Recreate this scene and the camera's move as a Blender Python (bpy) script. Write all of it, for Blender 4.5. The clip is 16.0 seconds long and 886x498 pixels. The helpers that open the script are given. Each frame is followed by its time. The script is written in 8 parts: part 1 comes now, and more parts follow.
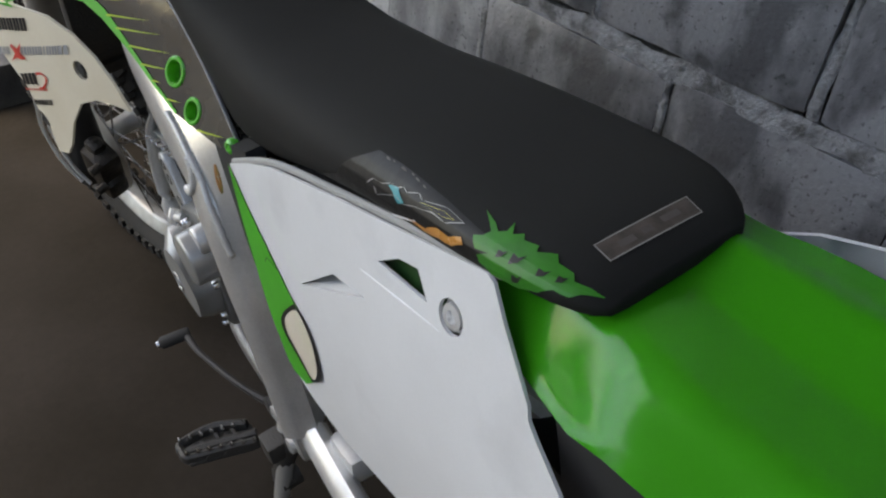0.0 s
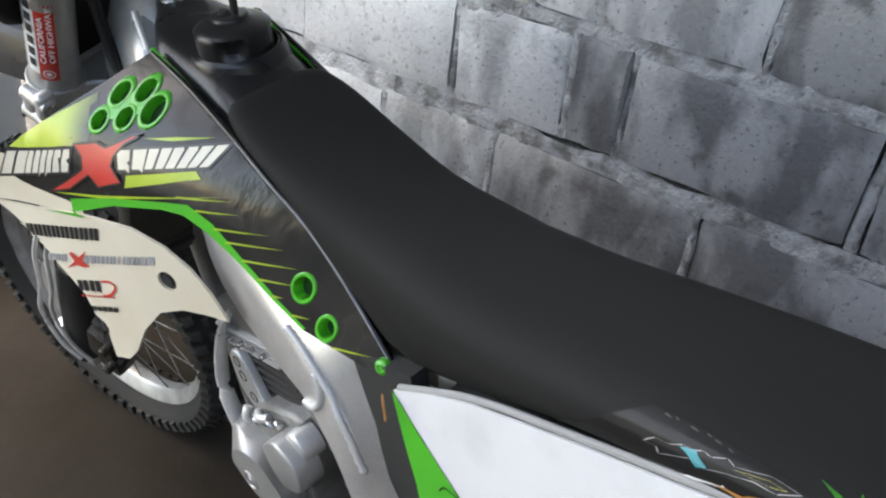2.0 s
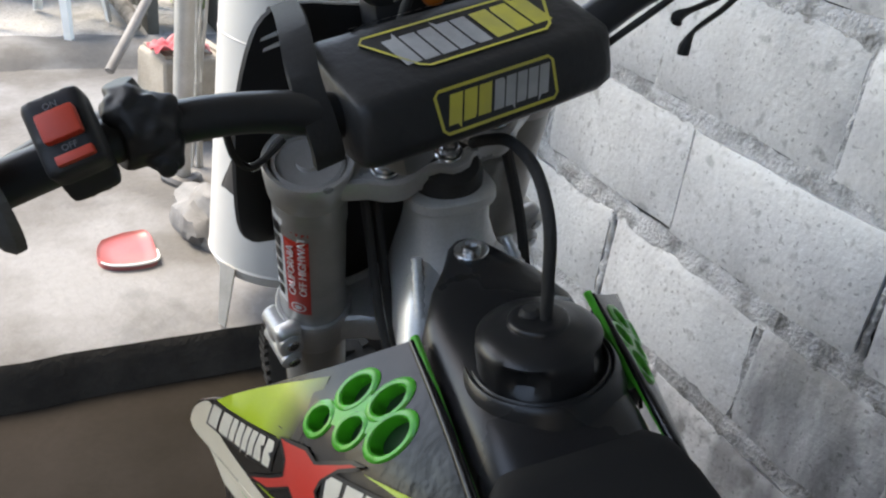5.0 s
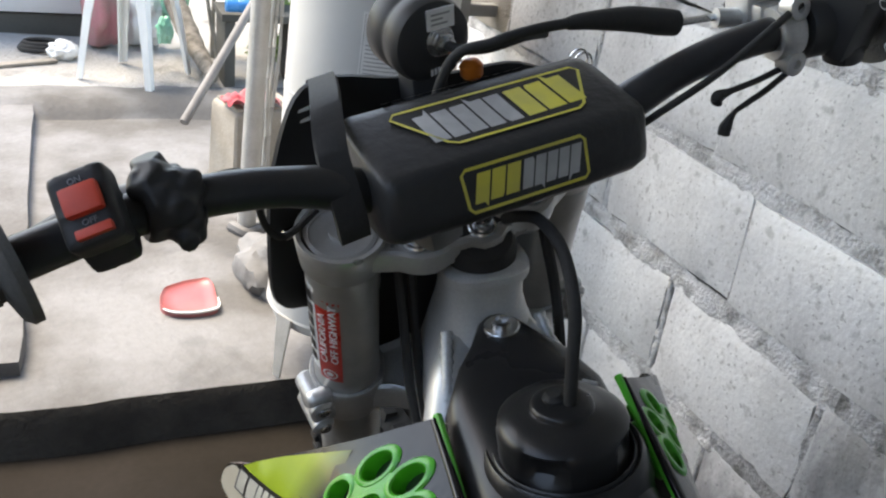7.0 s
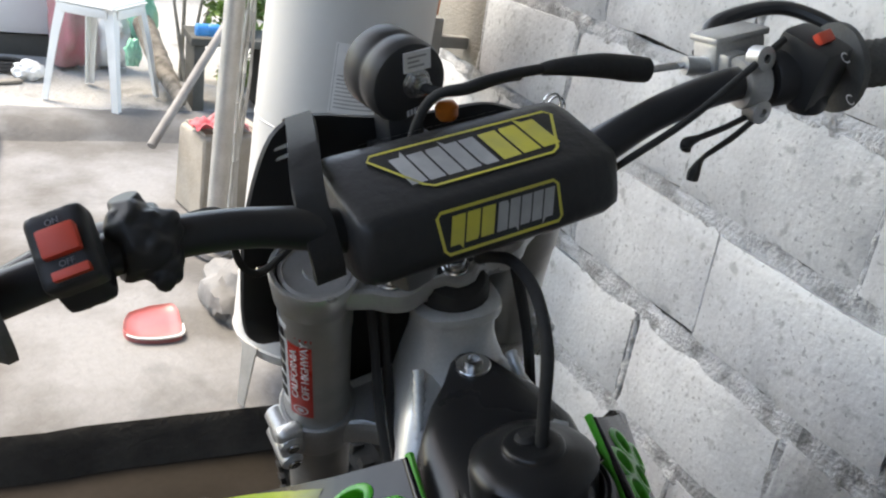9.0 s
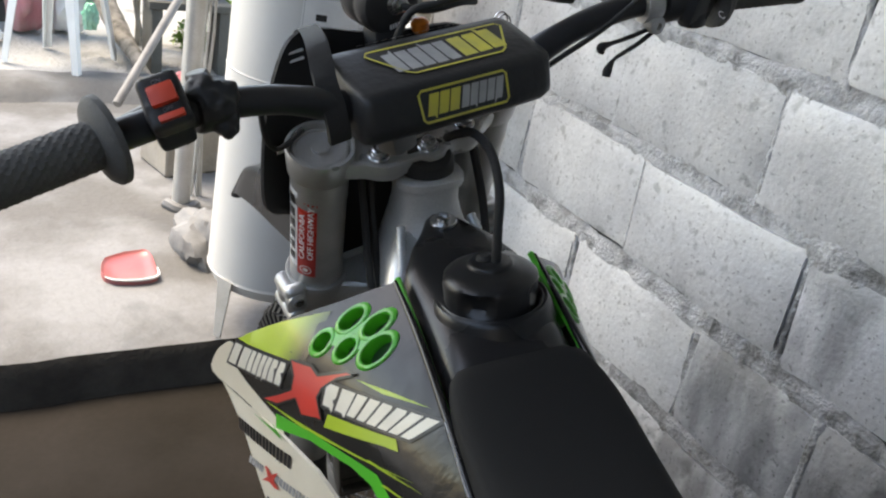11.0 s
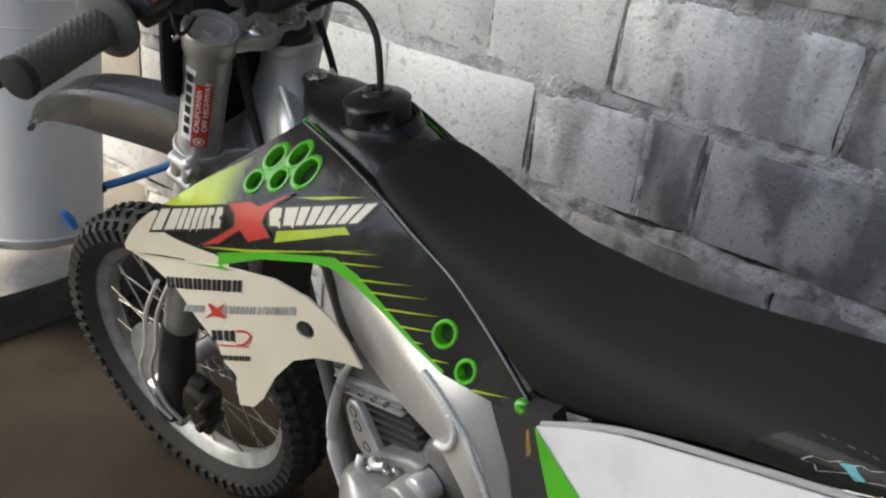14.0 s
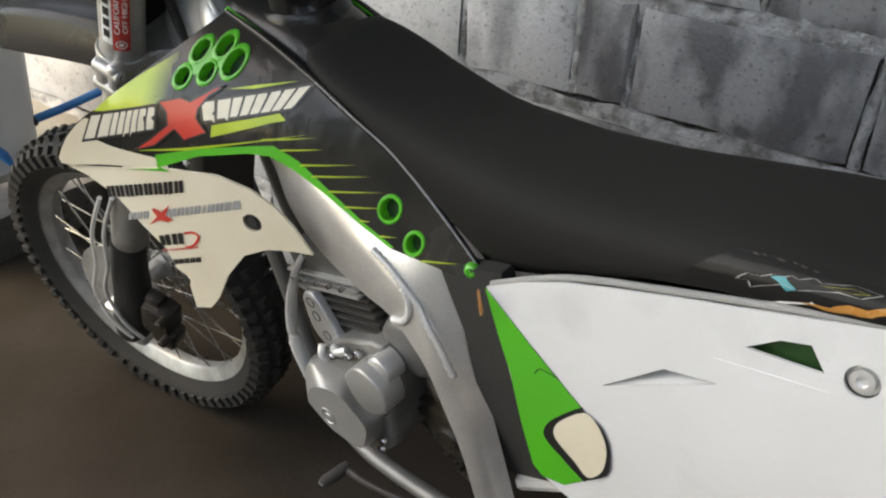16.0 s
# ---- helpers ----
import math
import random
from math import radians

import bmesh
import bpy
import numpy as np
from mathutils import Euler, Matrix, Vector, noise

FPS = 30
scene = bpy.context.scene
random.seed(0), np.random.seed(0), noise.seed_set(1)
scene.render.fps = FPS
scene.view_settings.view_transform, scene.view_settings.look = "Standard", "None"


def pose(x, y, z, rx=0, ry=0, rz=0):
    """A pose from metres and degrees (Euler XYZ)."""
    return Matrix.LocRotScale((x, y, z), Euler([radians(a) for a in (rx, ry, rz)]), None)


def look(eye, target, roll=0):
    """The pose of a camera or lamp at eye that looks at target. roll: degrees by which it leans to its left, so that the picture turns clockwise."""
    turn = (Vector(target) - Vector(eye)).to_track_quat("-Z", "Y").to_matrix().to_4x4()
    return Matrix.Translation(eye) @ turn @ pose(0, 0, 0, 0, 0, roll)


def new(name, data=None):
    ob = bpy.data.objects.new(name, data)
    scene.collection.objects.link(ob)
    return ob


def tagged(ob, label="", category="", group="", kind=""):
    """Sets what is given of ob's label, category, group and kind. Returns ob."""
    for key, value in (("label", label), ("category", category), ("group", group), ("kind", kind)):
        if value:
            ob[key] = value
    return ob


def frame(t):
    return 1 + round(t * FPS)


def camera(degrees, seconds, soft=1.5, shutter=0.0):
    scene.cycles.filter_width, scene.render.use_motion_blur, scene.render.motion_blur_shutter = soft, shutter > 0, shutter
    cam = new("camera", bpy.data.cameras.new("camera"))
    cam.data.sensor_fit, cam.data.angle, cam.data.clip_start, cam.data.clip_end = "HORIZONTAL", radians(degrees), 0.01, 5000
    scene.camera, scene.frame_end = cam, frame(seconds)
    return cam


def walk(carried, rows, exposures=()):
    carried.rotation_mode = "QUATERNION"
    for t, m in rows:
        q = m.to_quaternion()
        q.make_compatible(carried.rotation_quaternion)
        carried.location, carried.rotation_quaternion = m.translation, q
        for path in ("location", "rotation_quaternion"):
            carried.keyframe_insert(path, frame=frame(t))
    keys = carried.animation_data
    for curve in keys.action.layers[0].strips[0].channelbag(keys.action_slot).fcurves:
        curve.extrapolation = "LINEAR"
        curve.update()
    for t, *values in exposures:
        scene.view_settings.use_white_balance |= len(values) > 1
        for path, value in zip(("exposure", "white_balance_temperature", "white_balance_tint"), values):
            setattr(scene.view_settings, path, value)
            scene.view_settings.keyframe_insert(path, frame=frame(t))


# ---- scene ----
cam = camera(53.7, 16.0, soft=2.2)
PATH = [
    (0, (-0.706, -1.197, 1.323), (0.462, -0.124, 0.105), 7.2),
    (0.5, (-0.692, -1.137, 1.325), (0.508, -0.106, 0.102), 5.1),
    (1, (-0.729, -1.061, 1.356), (0.552, -0.105, 0.153), 6.0),
    (1.5, (-0.789, -0.982, 1.382), (0.583, -0.012, 0.296), 6.4),
    (2, (-0.823, -0.927, 1.384), (0.59, 0.026, 0.338), 7.1),
    (2.5, (-0.763, -0.869, 1.387), (0.537, 0.238, 0.346), 5.9),
    (3, (-0.639, -0.818, 1.376), (0.468, 0.531, 0.399), 4.6),
    (3.5, (-0.58, -0.776, 1.375), (0.376, 0.713, 0.443), 6.6),
    (4, (-0.565, -0.677, 1.368), (0.307, 0.862, 0.436), 6.6),
    (4.5, (-0.551, -0.615, 1.379), (0.336, 0.897, 0.417), 6.6),
    (5, (-0.519, -0.596, 1.386), (0.368, 0.927, 0.441), 7.9),
    (5.2, (-0.501, -0.586, 1.389), (0.369, 0.968, 0.479), 7.8),
    (7.3, (-0.488, -0.594, 1.401), (0.269, 1.048, 0.547), 7.4),
    (7.5, (-0.486, -0.594, 1.4), (0.279, 1.047, 0.551), 7.5),
    (8, (-0.481, -0.592, 1.402), (0.302, 1.032, 0.534), 7.9),
    (8.5, (-0.482, -0.592, 1.407), (0.316, 1.038, 0.566), 8.6),
    (9, (-0.497, -0.592, 1.412), (0.336, 1.042, 0.615), 9.1),
    (9.5, (-0.536, -0.607, 1.409), (0.365, 0.985, 0.602), 9.7),
    (10, (-0.54, -0.657, 1.404), (0.381, 0.913, 0.576), 10.0),
    (10.2, (-0.539, -0.687, 1.401), (0.38, 0.882, 0.569), 10.0),
    (12.3, (-0.895, -0.87, 1.422), (0.262, 0.554, 0.627), 7.6),
    (12.5, (-0.938, -0.877, 1.419), (0.328, 0.46, 0.639), 8.1),
    (13, (-0.974, -0.892, 1.393), (0.463, 0.26, 0.612), 8.1),
    (13.5, (-0.973, -0.89, 1.382), (0.475, 0.185, 0.518), 8.1),
    (14, (-0.978, -0.883, 1.373), (0.489, 0.168, 0.51), 7.4),
    (14.5, (-0.981, -0.894, 1.36), (0.49, 0.112, 0.452), 5.7),
    (15, (-0.988, -0.908, 1.349), (0.475, 0.054, 0.384), 4.6),
    (15.5, (-0.995, -0.912, 1.339), (0.476, 0.02, 0.356), 3.9),
    (16, (-0.992, -0.915, 1.336), (0.47, -0.009, 0.316), 3.7),
]
walk(cam, [(t, look(eye, target, roll)) for t, eye, target, roll in PATH], [(0.0, 2.20, 8250, 10), (0.8, 2.45, 8350, 10), (1.6, 2.79, 8150, 10), (2.2, 2.84, 8050, 10), (3.0, 2.70, 7700, 10), (4.0, 2.48, 7750, 10), (5.0, 2.42, 7950, 10), (10.2, 2.46, 8150, 10), (12.6, 2.40, 8500, 10), (14.0, 2.50, 9000, 10), (16.0, 2.54, 9400, 10)])

from mathutils import bvhtree, geometry

# ---- world, sun, exposure ----
world = bpy.data.worlds.new("sky")
scene.world = world
world.use_nodes = True
wn = world.node_tree
sky = wn.nodes.new("ShaderNodeTexSky")
sky.sky_type = "NISHITA"
sky.sun_disc = False
sky.sun_elevation, sky.sun_rotation = radians(52), radians(-35)
wn.links.new(sky.outputs[0], wn.nodes["Background"].inputs[0])
wn.nodes["Background"].inputs[1].default_value = 0.15

sun_data = bpy.data.lights.new("sun", "SUN")
sun_data.energy, sun_data.angle, sun_data.color = 1.3, radians(30), (1.0, 0.97, 0.92)
sun = new("sun", sun_data)
sun.matrix_world = look((-3, 6, 9), (0.0, 2.0, 0.0))

# ---- materials ----
def mat(name, base, rough=0.6, metal=0.0, other=None, scale=6.0, amount=0.6, grain=80.0, bump=0.1, coat=0.0, rough_var=0.1,
        dist=0.004, detail=6.0, island=0.0, per_object=0.0, spec=0.5, pits=0.0, pit_scale=60.0, placed=False, edge=(0.38, 0.66), specks=0.0, streak=1.0):
    """Base colour broken up by a broad stain and a fine grain, with relief and uneven gloss."""
    m = bpy.data.materials.new(name)
    m.use_nodes = True
    nt = m.node_tree
    bs = nt.nodes["Principled BSDF"]
    co = nt.nodes.new("ShaderNodeTexCoord")
    n1 = nt.nodes.new("ShaderNodeTexNoise")
    n1.inputs["Scale"].default_value, n1.inputs["Detail"].default_value = scale, detail
    n2 = nt.nodes.new("ShaderNodeTexNoise")
    n2.inputs["Scale"].default_value, n2.inputs["Detail"].default_value = grain, 3.0
    src = nt.nodes.new("ShaderNodeNewGeometry").outputs["Position"] if placed else co.outputs["Object"]
    if streak != 1.0:
        draw = nt.nodes.new("ShaderNodeMapping")
        draw.inputs["Scale"].default_value = (1, 1, streak)
        nt.links.new(src, draw.inputs["Vector"])
        nt.links.new(draw.outputs[0], n1.inputs["Vector"])
    else:
        nt.links.new(src, n1.inputs["Vector"])
    nt.links.new(src, n2.inputs["Vector"])
    ramp = nt.nodes.new("ShaderNodeMapRange")
    ramp.inputs[1].default_value, ramp.inputs[2].default_value = edge
    nt.links.new(n1.outputs["Fac"], ramp.inputs[0])
    mix = nt.nodes.new("ShaderNodeMix")
    mix.data_type = "RGBA"
    mix.inputs["A"].default_value = (*base, 1)
    mix.inputs["B"].default_value = (*(other or [c * 0.72 for c in base]), 1)
    sc = nt.nodes.new("ShaderNodeMath")
    sc.operation = "MULTIPLY"
    sc.inputs[1].default_value = amount
    nt.links.new(ramp.outputs[0], sc.inputs[0])
    nt.links.new(sc.outputs[0], mix.inputs["Factor"])
    colour = mix.outputs["Result"]
    g = nt.nodes.new("ShaderNodeMix")
    g.data_type, g.blend_type = "RGBA", "MULTIPLY"
    g.inputs["Factor"].default_value = 0.35 * min(1.0, bump * 4)
    nt.links.new(colour, g.inputs["A"])
    nt.links.new(n2.outputs["Color"], g.inputs["B"])
    hsv = nt.nodes.new("ShaderNodeHueSaturation")
    hsv.inputs["Saturation"].default_value = 1.0
    bw = nt.nodes.new("ShaderNodeRGBToBW")
    nt.links.new(n2.outputs["Color"], bw.inputs[0])
    gm = nt.nodes.new("ShaderNodeMapRange")
    gm.inputs[1].default_value, gm.inputs[2].default_value, gm.inputs[3].default_value, gm.inputs[4].default_value = 0.3, 0.7, 0.75, 1.2
    nt.links.new(bw.outputs[0], gm.inputs[0])
    cmb = nt.nodes.new("ShaderNodeCombineColor")
    for i in range(3):
        nt.links.new(gm.outputs[0], cmb.inputs[i])
    nt.links.new(cmb.outputs[0], g.inputs["B"])
    colour = g.outputs["Result"]
    if pits:
        n3 = nt.nodes.new("ShaderNodeTexNoise")
        n3.inputs["Scale"].default_value, n3.inputs["Detail"].default_value = pit_scale, 5.0
        nt.links.new(src, n3.inputs["Vector"])
        pm = nt.nodes.new("ShaderNodeMapRange")
        pm.inputs[1].default_value, pm.inputs[2].default_value = 0.60, 0.70
        pm.inputs[4].default_value = pits
        nt.links.new(n3.outputs["Fac"], pm.inputs[0])
        px = nt.nodes.new("ShaderNodeMix")
        px.data_type = "RGBA"
        px.inputs["B"].default_value = (*[c * 0.3 for c in base], 1)
        nt.links.new(pm.outputs[0], px.inputs["Factor"])
        nt.links.new(colour, px.inputs["A"])
        colour = px.outputs["Result"]
    if specks:
        n4 = nt.nodes.new("ShaderNodeTexNoise")
        n4.inputs["Scale"].default_value, n4.inputs["Detail"].default_value = 120, 2.0
        nt.links.new(src, n4.inputs["Vector"])
        sm = nt.nodes.new("ShaderNodeMapRange")
        sm.inputs[1].default_value, sm.inputs[2].default_value, sm.inputs[4].default_value = 0.63, 0.69, specks
        nt.links.new(n4.outputs["Fac"], sm.inputs[0])
        sx = nt.nodes.new("ShaderNodeMix")
        sx.data_type = "RGBA"
        sx.inputs["B"].default_value = (*[q * 0.22 for q in base], 1)
        nt.links.new(sm.outputs[0], sx.inputs["Factor"])
        nt.links.new(colour, sx.inputs["A"])
        colour = sx.outputs["Result"]
    if per_object:
        oi = nt.nodes.new("ShaderNodeObjectInfo")
        mr = nt.nodes.new("ShaderNodeMapRange")
        mr.inputs[3].default_value, mr.inputs[4].default_value = 1 - per_object, 1 + per_object * 0.4
        nt.links.new(oi.outputs["Random"], mr.inputs[0])
        nt.links.new(colour, hsv.inputs["Color"])
        nt.links.new(mr.outputs[0], hsv.inputs["Value"])
        colour = hsv.outputs[0]
    if island:
        gi = nt.nodes.new("ShaderNodeNewGeometry")
        mr = nt.nodes.new("ShaderNodeMapRange")
        mr.inputs[3].default_value, mr.inputs[4].default_value = 1 - island, 1 + island
        nt.links.new(gi.outputs["Random Per Island"], mr.inputs[0])
        nt.links.new(colour, hsv.inputs["Color"])
        nt.links.new(mr.outputs[0], hsv.inputs["Value"])
        colour = hsv.outputs[0]
    nt.links.new(colour, bs.inputs["Base Color"])
    rr = nt.nodes.new("ShaderNodeMapRange")
    rr.inputs[3].default_value, rr.inputs[4].default_value = max(0.02, rough - rough_var), min(1, rough + rough_var)
    nt.links.new(n1.outputs["Fac"], rr.inputs[0])
    nt.links.new(rr.outputs[0], bs.inputs["Roughness"])
    bs.inputs["Metallic"].default_value = metal
    bs.inputs["Specular IOR Level"].default_value = spec
    bs.inputs["Coat Weight"].default_value = coat
    bs.inputs["Coat Roughness"].default_value = 0.12
    if bump:
        b = nt.nodes.new("ShaderNodeBump")
        b.inputs["Strength"].default_value, b.inputs["Distance"].default_value = min(1, bump), dist
        nt.links.new(n2.outputs["Fac"], b.inputs["Height"])
        nt.links.new(b.outputs[0], bs.inputs["Normal"])
    return m


VINYL = mat("black_vinyl", (0.0175, 0.0173, 0.0169), 0.74, scale=3, grain=900, bump=0.2, dist=0.0005, other=(0.024, 0.0235, 0.0225), spec=0.14)
PAD_VINYL = mat("pad_vinyl", (0.033, 0.033, 0.033), 0.4, scale=8, grain=160, bump=0.25, dist=0.002, other=(0.027, 0.027, 0.027), spec=0.25)
GLOSS_BLACK = mat("gloss_black", (0.012, 0.012, 0.012), 0.18, scale=12, grain=300, bump=0.05, dist=0.0006, other=(0.02, 0.02, 0.02))
VINYL_PRINT = mat("printed_vinyl", (0.0145, 0.0145, 0.0147), 0.44, scale=14, grain=60, bump=0.25, dist=0.003, spec=0.28)
BLACK_PLASTIC = mat("black_plastic", (0.033, 0.033, 0.034), 0.42, scale=7, grain=500, bump=0.1, dist=0.0005, other=(0.042, 0.042, 0.042), spec=0.25)
TANK_PLASTIC = mat("tank_plastic", (0.016, 0.016, 0.017), 0.27, scale=5, grain=700, bump=0.15, dist=0.0005, other=(0.021, 0.021, 0.021), spec=0.35)
RUBBER = mat("rubber", (0.030, 0.030, 0.030), 0.7, scale=12, grain=300, bump=0.3, dist=0.001, other=(0.036, 0.034, 0.032), spec=0.25)
GRIP_RUBBER = mat("grip_rubber", (0.085, 0.084, 0.080), 0.75, scale=20, grain=420, bump=0.6, dist=0.0012, other=(0.14, 0.137, 0.13))
TYRE = mat("tyre_rubber", (0.013, 0.013, 0.012), 0.85, scale=10, grain=200, bump=0.4, dist=0.002, other=(0.03, 0.027, 0.024))
GRAPHIC = mat("black_graphic", (0.016, 0.016, 0.015), 0.2, scale=14, grain=45, bump=0.22, dist=0.003, other=(0.026, 0.025, 0.023), rough_var=0.2, spec=0.38)
WHITE_PLASTIC = mat("white_plastic", (0.71, 0.715, 0.725), 0.4, scale=5, grain=400, bump=0.05, dist=0.0005, other=(0.60, 0.60, 0.60), amount=0.5, pits=0.16, pit_scale=7)
CREAM = mat("cream_plastic", (0.72, 0.66, 0.53), 0.35, scale=9, grain=260, bump=0.06, dist=0.0006, other=(0.6, 0.52, 0.38), amount=0.5)
LETTER = mat("name_cream", (0.72, 0.68, 0.57), 0.32, scale=30, grain=400, bump=0.03, other=(0.58, 0.54, 0.45))
GREEN = mat("green_plastic", (0.048, 0.44, 0.026), 0.3, scale=5, grain=350, bump=0.06, dist=0.0006, other=(0.06, 0.38, 0.04), coat=0.2)
GREEN_FENDER = mat("green_fender", (0.036, 0.47, 0.016), 0.17, scale=4, grain=300, bump=0.05, dist=0.0006, other=(0.06, 0.45, 0.032), coat=0.3)
GREEN_PRINT = mat("dull_green_print", (0.022, 0.20, 0.016), 0.45, scale=60, grain=300, bump=0.05, other=(0.02, 0.12, 0.018), detail=8)
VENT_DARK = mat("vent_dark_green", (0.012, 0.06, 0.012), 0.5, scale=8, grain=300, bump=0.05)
LIME_FADE = mat("lime_fading_print", (0.40, 0.52, 0.035), 0.2, scale=20, grain=300, bump=0.03, other=(0.36, 0.48, 0.04))
nt = LIME_FADE.node_tree
sep, ramp = nt.nodes.new("ShaderNodeSeparateXYZ"), nt.nodes.new("ShaderNodeMapRange")
nt.links.new(nt.nodes["Texture Coordinate"].outputs["Object"], sep.inputs[0])
ramp.inputs[1].default_value, ramp.inputs[2].default_value = -0.014, -0.046
nt.links.new(sep.outputs["Y"], ramp.inputs[0])
fade = nt.nodes.new("ShaderNodeMix")
fade.data_type = "RGBA"
bsdf = nt.nodes["Principled BSDF"]
nt.links.new(bsdf.inputs["Base Color"].links[0].from_socket, fade.inputs["A"])
fade.inputs["B"].default_value = (0.01, 0.011, 0.008, 1)
nt.links.new(ramp.outputs[0], fade.inputs["Factor"])
nt.links.new(fade.outputs["Result"], bsdf.inputs["Base Color"])
LIME = mat("lime_print", (0.40, 0.52, 0.035), 0.3, scale=20, grain=300, bump=0.03, other=(0.32, 0.44, 0.04))
RED = mat("red_print", (0.62, 0.05, 0.035), 0.3, scale=18, grain=300, bump=0.03, other=(0.5, 0.06, 0.05))
RED_SWITCH = mat("red_switch", (0.75, 0.075, 0.035), 0.45, scale=30, grain=300, bump=0.05, other=(0.6, 0.06, 0.03))
INK = mat("dark_print", (0.02, 0.02, 0.02), 0.35, scale=30, grain=300, bump=0.02)
GREY_INK = mat("grey_print", (0.36, 0.36, 0.36), 0.4, scale=30, grain=300, bump=0.03, other=(0.2, 0.2, 0.2))
YELLOW = mat("yellow_print", (0.62, 0.55, 0.08), 0.45, scale=40, grain=300, bump=0.04, other=(0.45, 0.4, 0.12))
SILVER_PRINT = mat("silver_print", (0.42, 0.42, 0.41), 0.42, scale=40, grain=300, bump=0.04, other=(0.25, 0.25, 0.25))
TEAL_PRINT = mat("teal_print", (0.05, 0.32, 0.36), 0.3, scale=30, grain=300, bump=0.02)
ORANGE_PRINT = mat("orange_print", (0.55, 0.25, 0.07), 0.3, scale=30, grain=300, bump=0.02)
TAG = mat("woven_tag", (0.048, 0.038, 0.032), 0.6, scale=60, grain=500, bump=0.2, other=(0.14, 0.11, 0.09))
TAG_EDGE = mat("tag_edge", (0.32, 0.31, 0.29), 0.6, scale=60, grain=500, bump=0.1)
TAG_BAR = mat("tag_thread", (0.10, 0.085, 0.075), 0.6, scale=60, grain=500, bump=0.1)
STICKER = mat("paper_sticker", (0.80, 0.80, 0.79), 0.5, scale=30, grain=300, bump=0.03, other=(0.7, 0.7, 0.7))
ALU = mat("brushed_aluminium", (0.76, 0.76, 0.75), 0.38, 0.5, scale=14, grain=260, bump=0.14, dist=0.0006, other=(0.56, 0.55, 0.535), rough_var=0.16, detail=12)
ALU_PALE = mat("pale_cast_aluminium", (0.70, 0.695, 0.68), 0.34, 0.3, scale=20, grain=400, bump=0.25, dist=0.0008, other=(0.52, 0.515, 0.50))
ALU_CAST = mat("cast_aluminium", (0.62, 0.62, 0.61), 0.46, 0.75, scale=16, grain=400, bump=0.3, dist=0.0008, other=(0.42, 0.41, 0.40))
CLAMP_ALU = mat("machined_clamp", (0.50, 0.495, 0.48), 0.30, 0.45, scale=20, grain=300, bump=0.15, dist=0.0006, other=(0.40, 0.395, 0.38))
FORK_ANODE = mat("grey_anodised", (0.44, 0.43, 0.405), 0.34, 0.45, scale=20, grain=200, bump=0.08, dist=0.0005, other=(0.27, 0.264, 0.25))
RIM_ALU = mat("dull_rim", (0.40, 0.40, 0.39), 0.48, 0.6, scale=18, grain=200, bump=0.15, dist=0.0008, other=(0.17, 0.165, 0.155), detail=10)
FRAME_ALU = mat("frame_aluminium", (0.80, 0.79, 0.77), 0.37, 0.7, scale=11, grain=260, bump=0.18, dist=0.0007, other=(0.50, 0.49, 0.47), rough_var=0.18, detail=12)
ENGINE_GREY = mat("engine_grey", (0.21, 0.21, 0.205), 0.45, 0.4, scale=16, grain=300, bump=0.35, dist=0.0008, other=(0.11, 0.106, 0.10), amount=0.8, detail=10)
COVER_GREY = mat("satin_cover_grey", (0.36, 0.36, 0.35), 0.35, 0.45, scale=14, grain=320, bump=0.12, dist=0.0006, other=(0.31, 0.305, 0.295), detail=9)
DULL_METAL = mat("dull_grey_metal", (0.20, 0.20, 0.20), 0.5, 0.6, scale=16, grain=300, bump=0.15, dist=0.0008, other=(0.13, 0.13, 0.13))
STEEL = mat("bright_steel", (0.62, 0.62, 0.62), 0.25, 1.0, scale=20, grain=300, bump=0.05, dist=0.0005)
BAR_PAINT = mat("black_bar_paint", (0.030, 0.030, 0.032), 0.4, 0.3, scale=16, grain=300, bump=0.1, dist=0.0006, other=(0.05, 0.05, 0.052))
OILY = mat("oily_chain_metal", (0.045, 0.038, 0.030), 0.38, 0.35, scale=60, grain=240, bump=0.7, dist=0.003, other=(0.012, 0.010, 0.009), amount=0.95, detail=10)
DARK = mat("dark_engine", (0.03, 0.029, 0.028), 0.6, scale=12, grain=200, bump=0.3, other=(0.05, 0.045, 0.04))
FENDER_GREY = mat("smoked_plastic", (0.016, 0.016, 0.018), 0.3, scale=8, grain=300, bump=0.05, dist=0.0006, other=(0.028, 0.028, 0.028), spec=0.4)
AMBER = mat("amber_lens", (0.65, 0.17, 0.02), 0.3, scale=30, grain=300, bump=0.03)
BLUE = mat("blue_plastic", (0.02, 0.22, 0.55), 0.4, scale=14, grain=300, bump=0.05)
COPPER = mat("copper_wire", (0.6, 0.3, 0.12), 0.4, 0.5, scale=14, grain=300, bump=0.05)

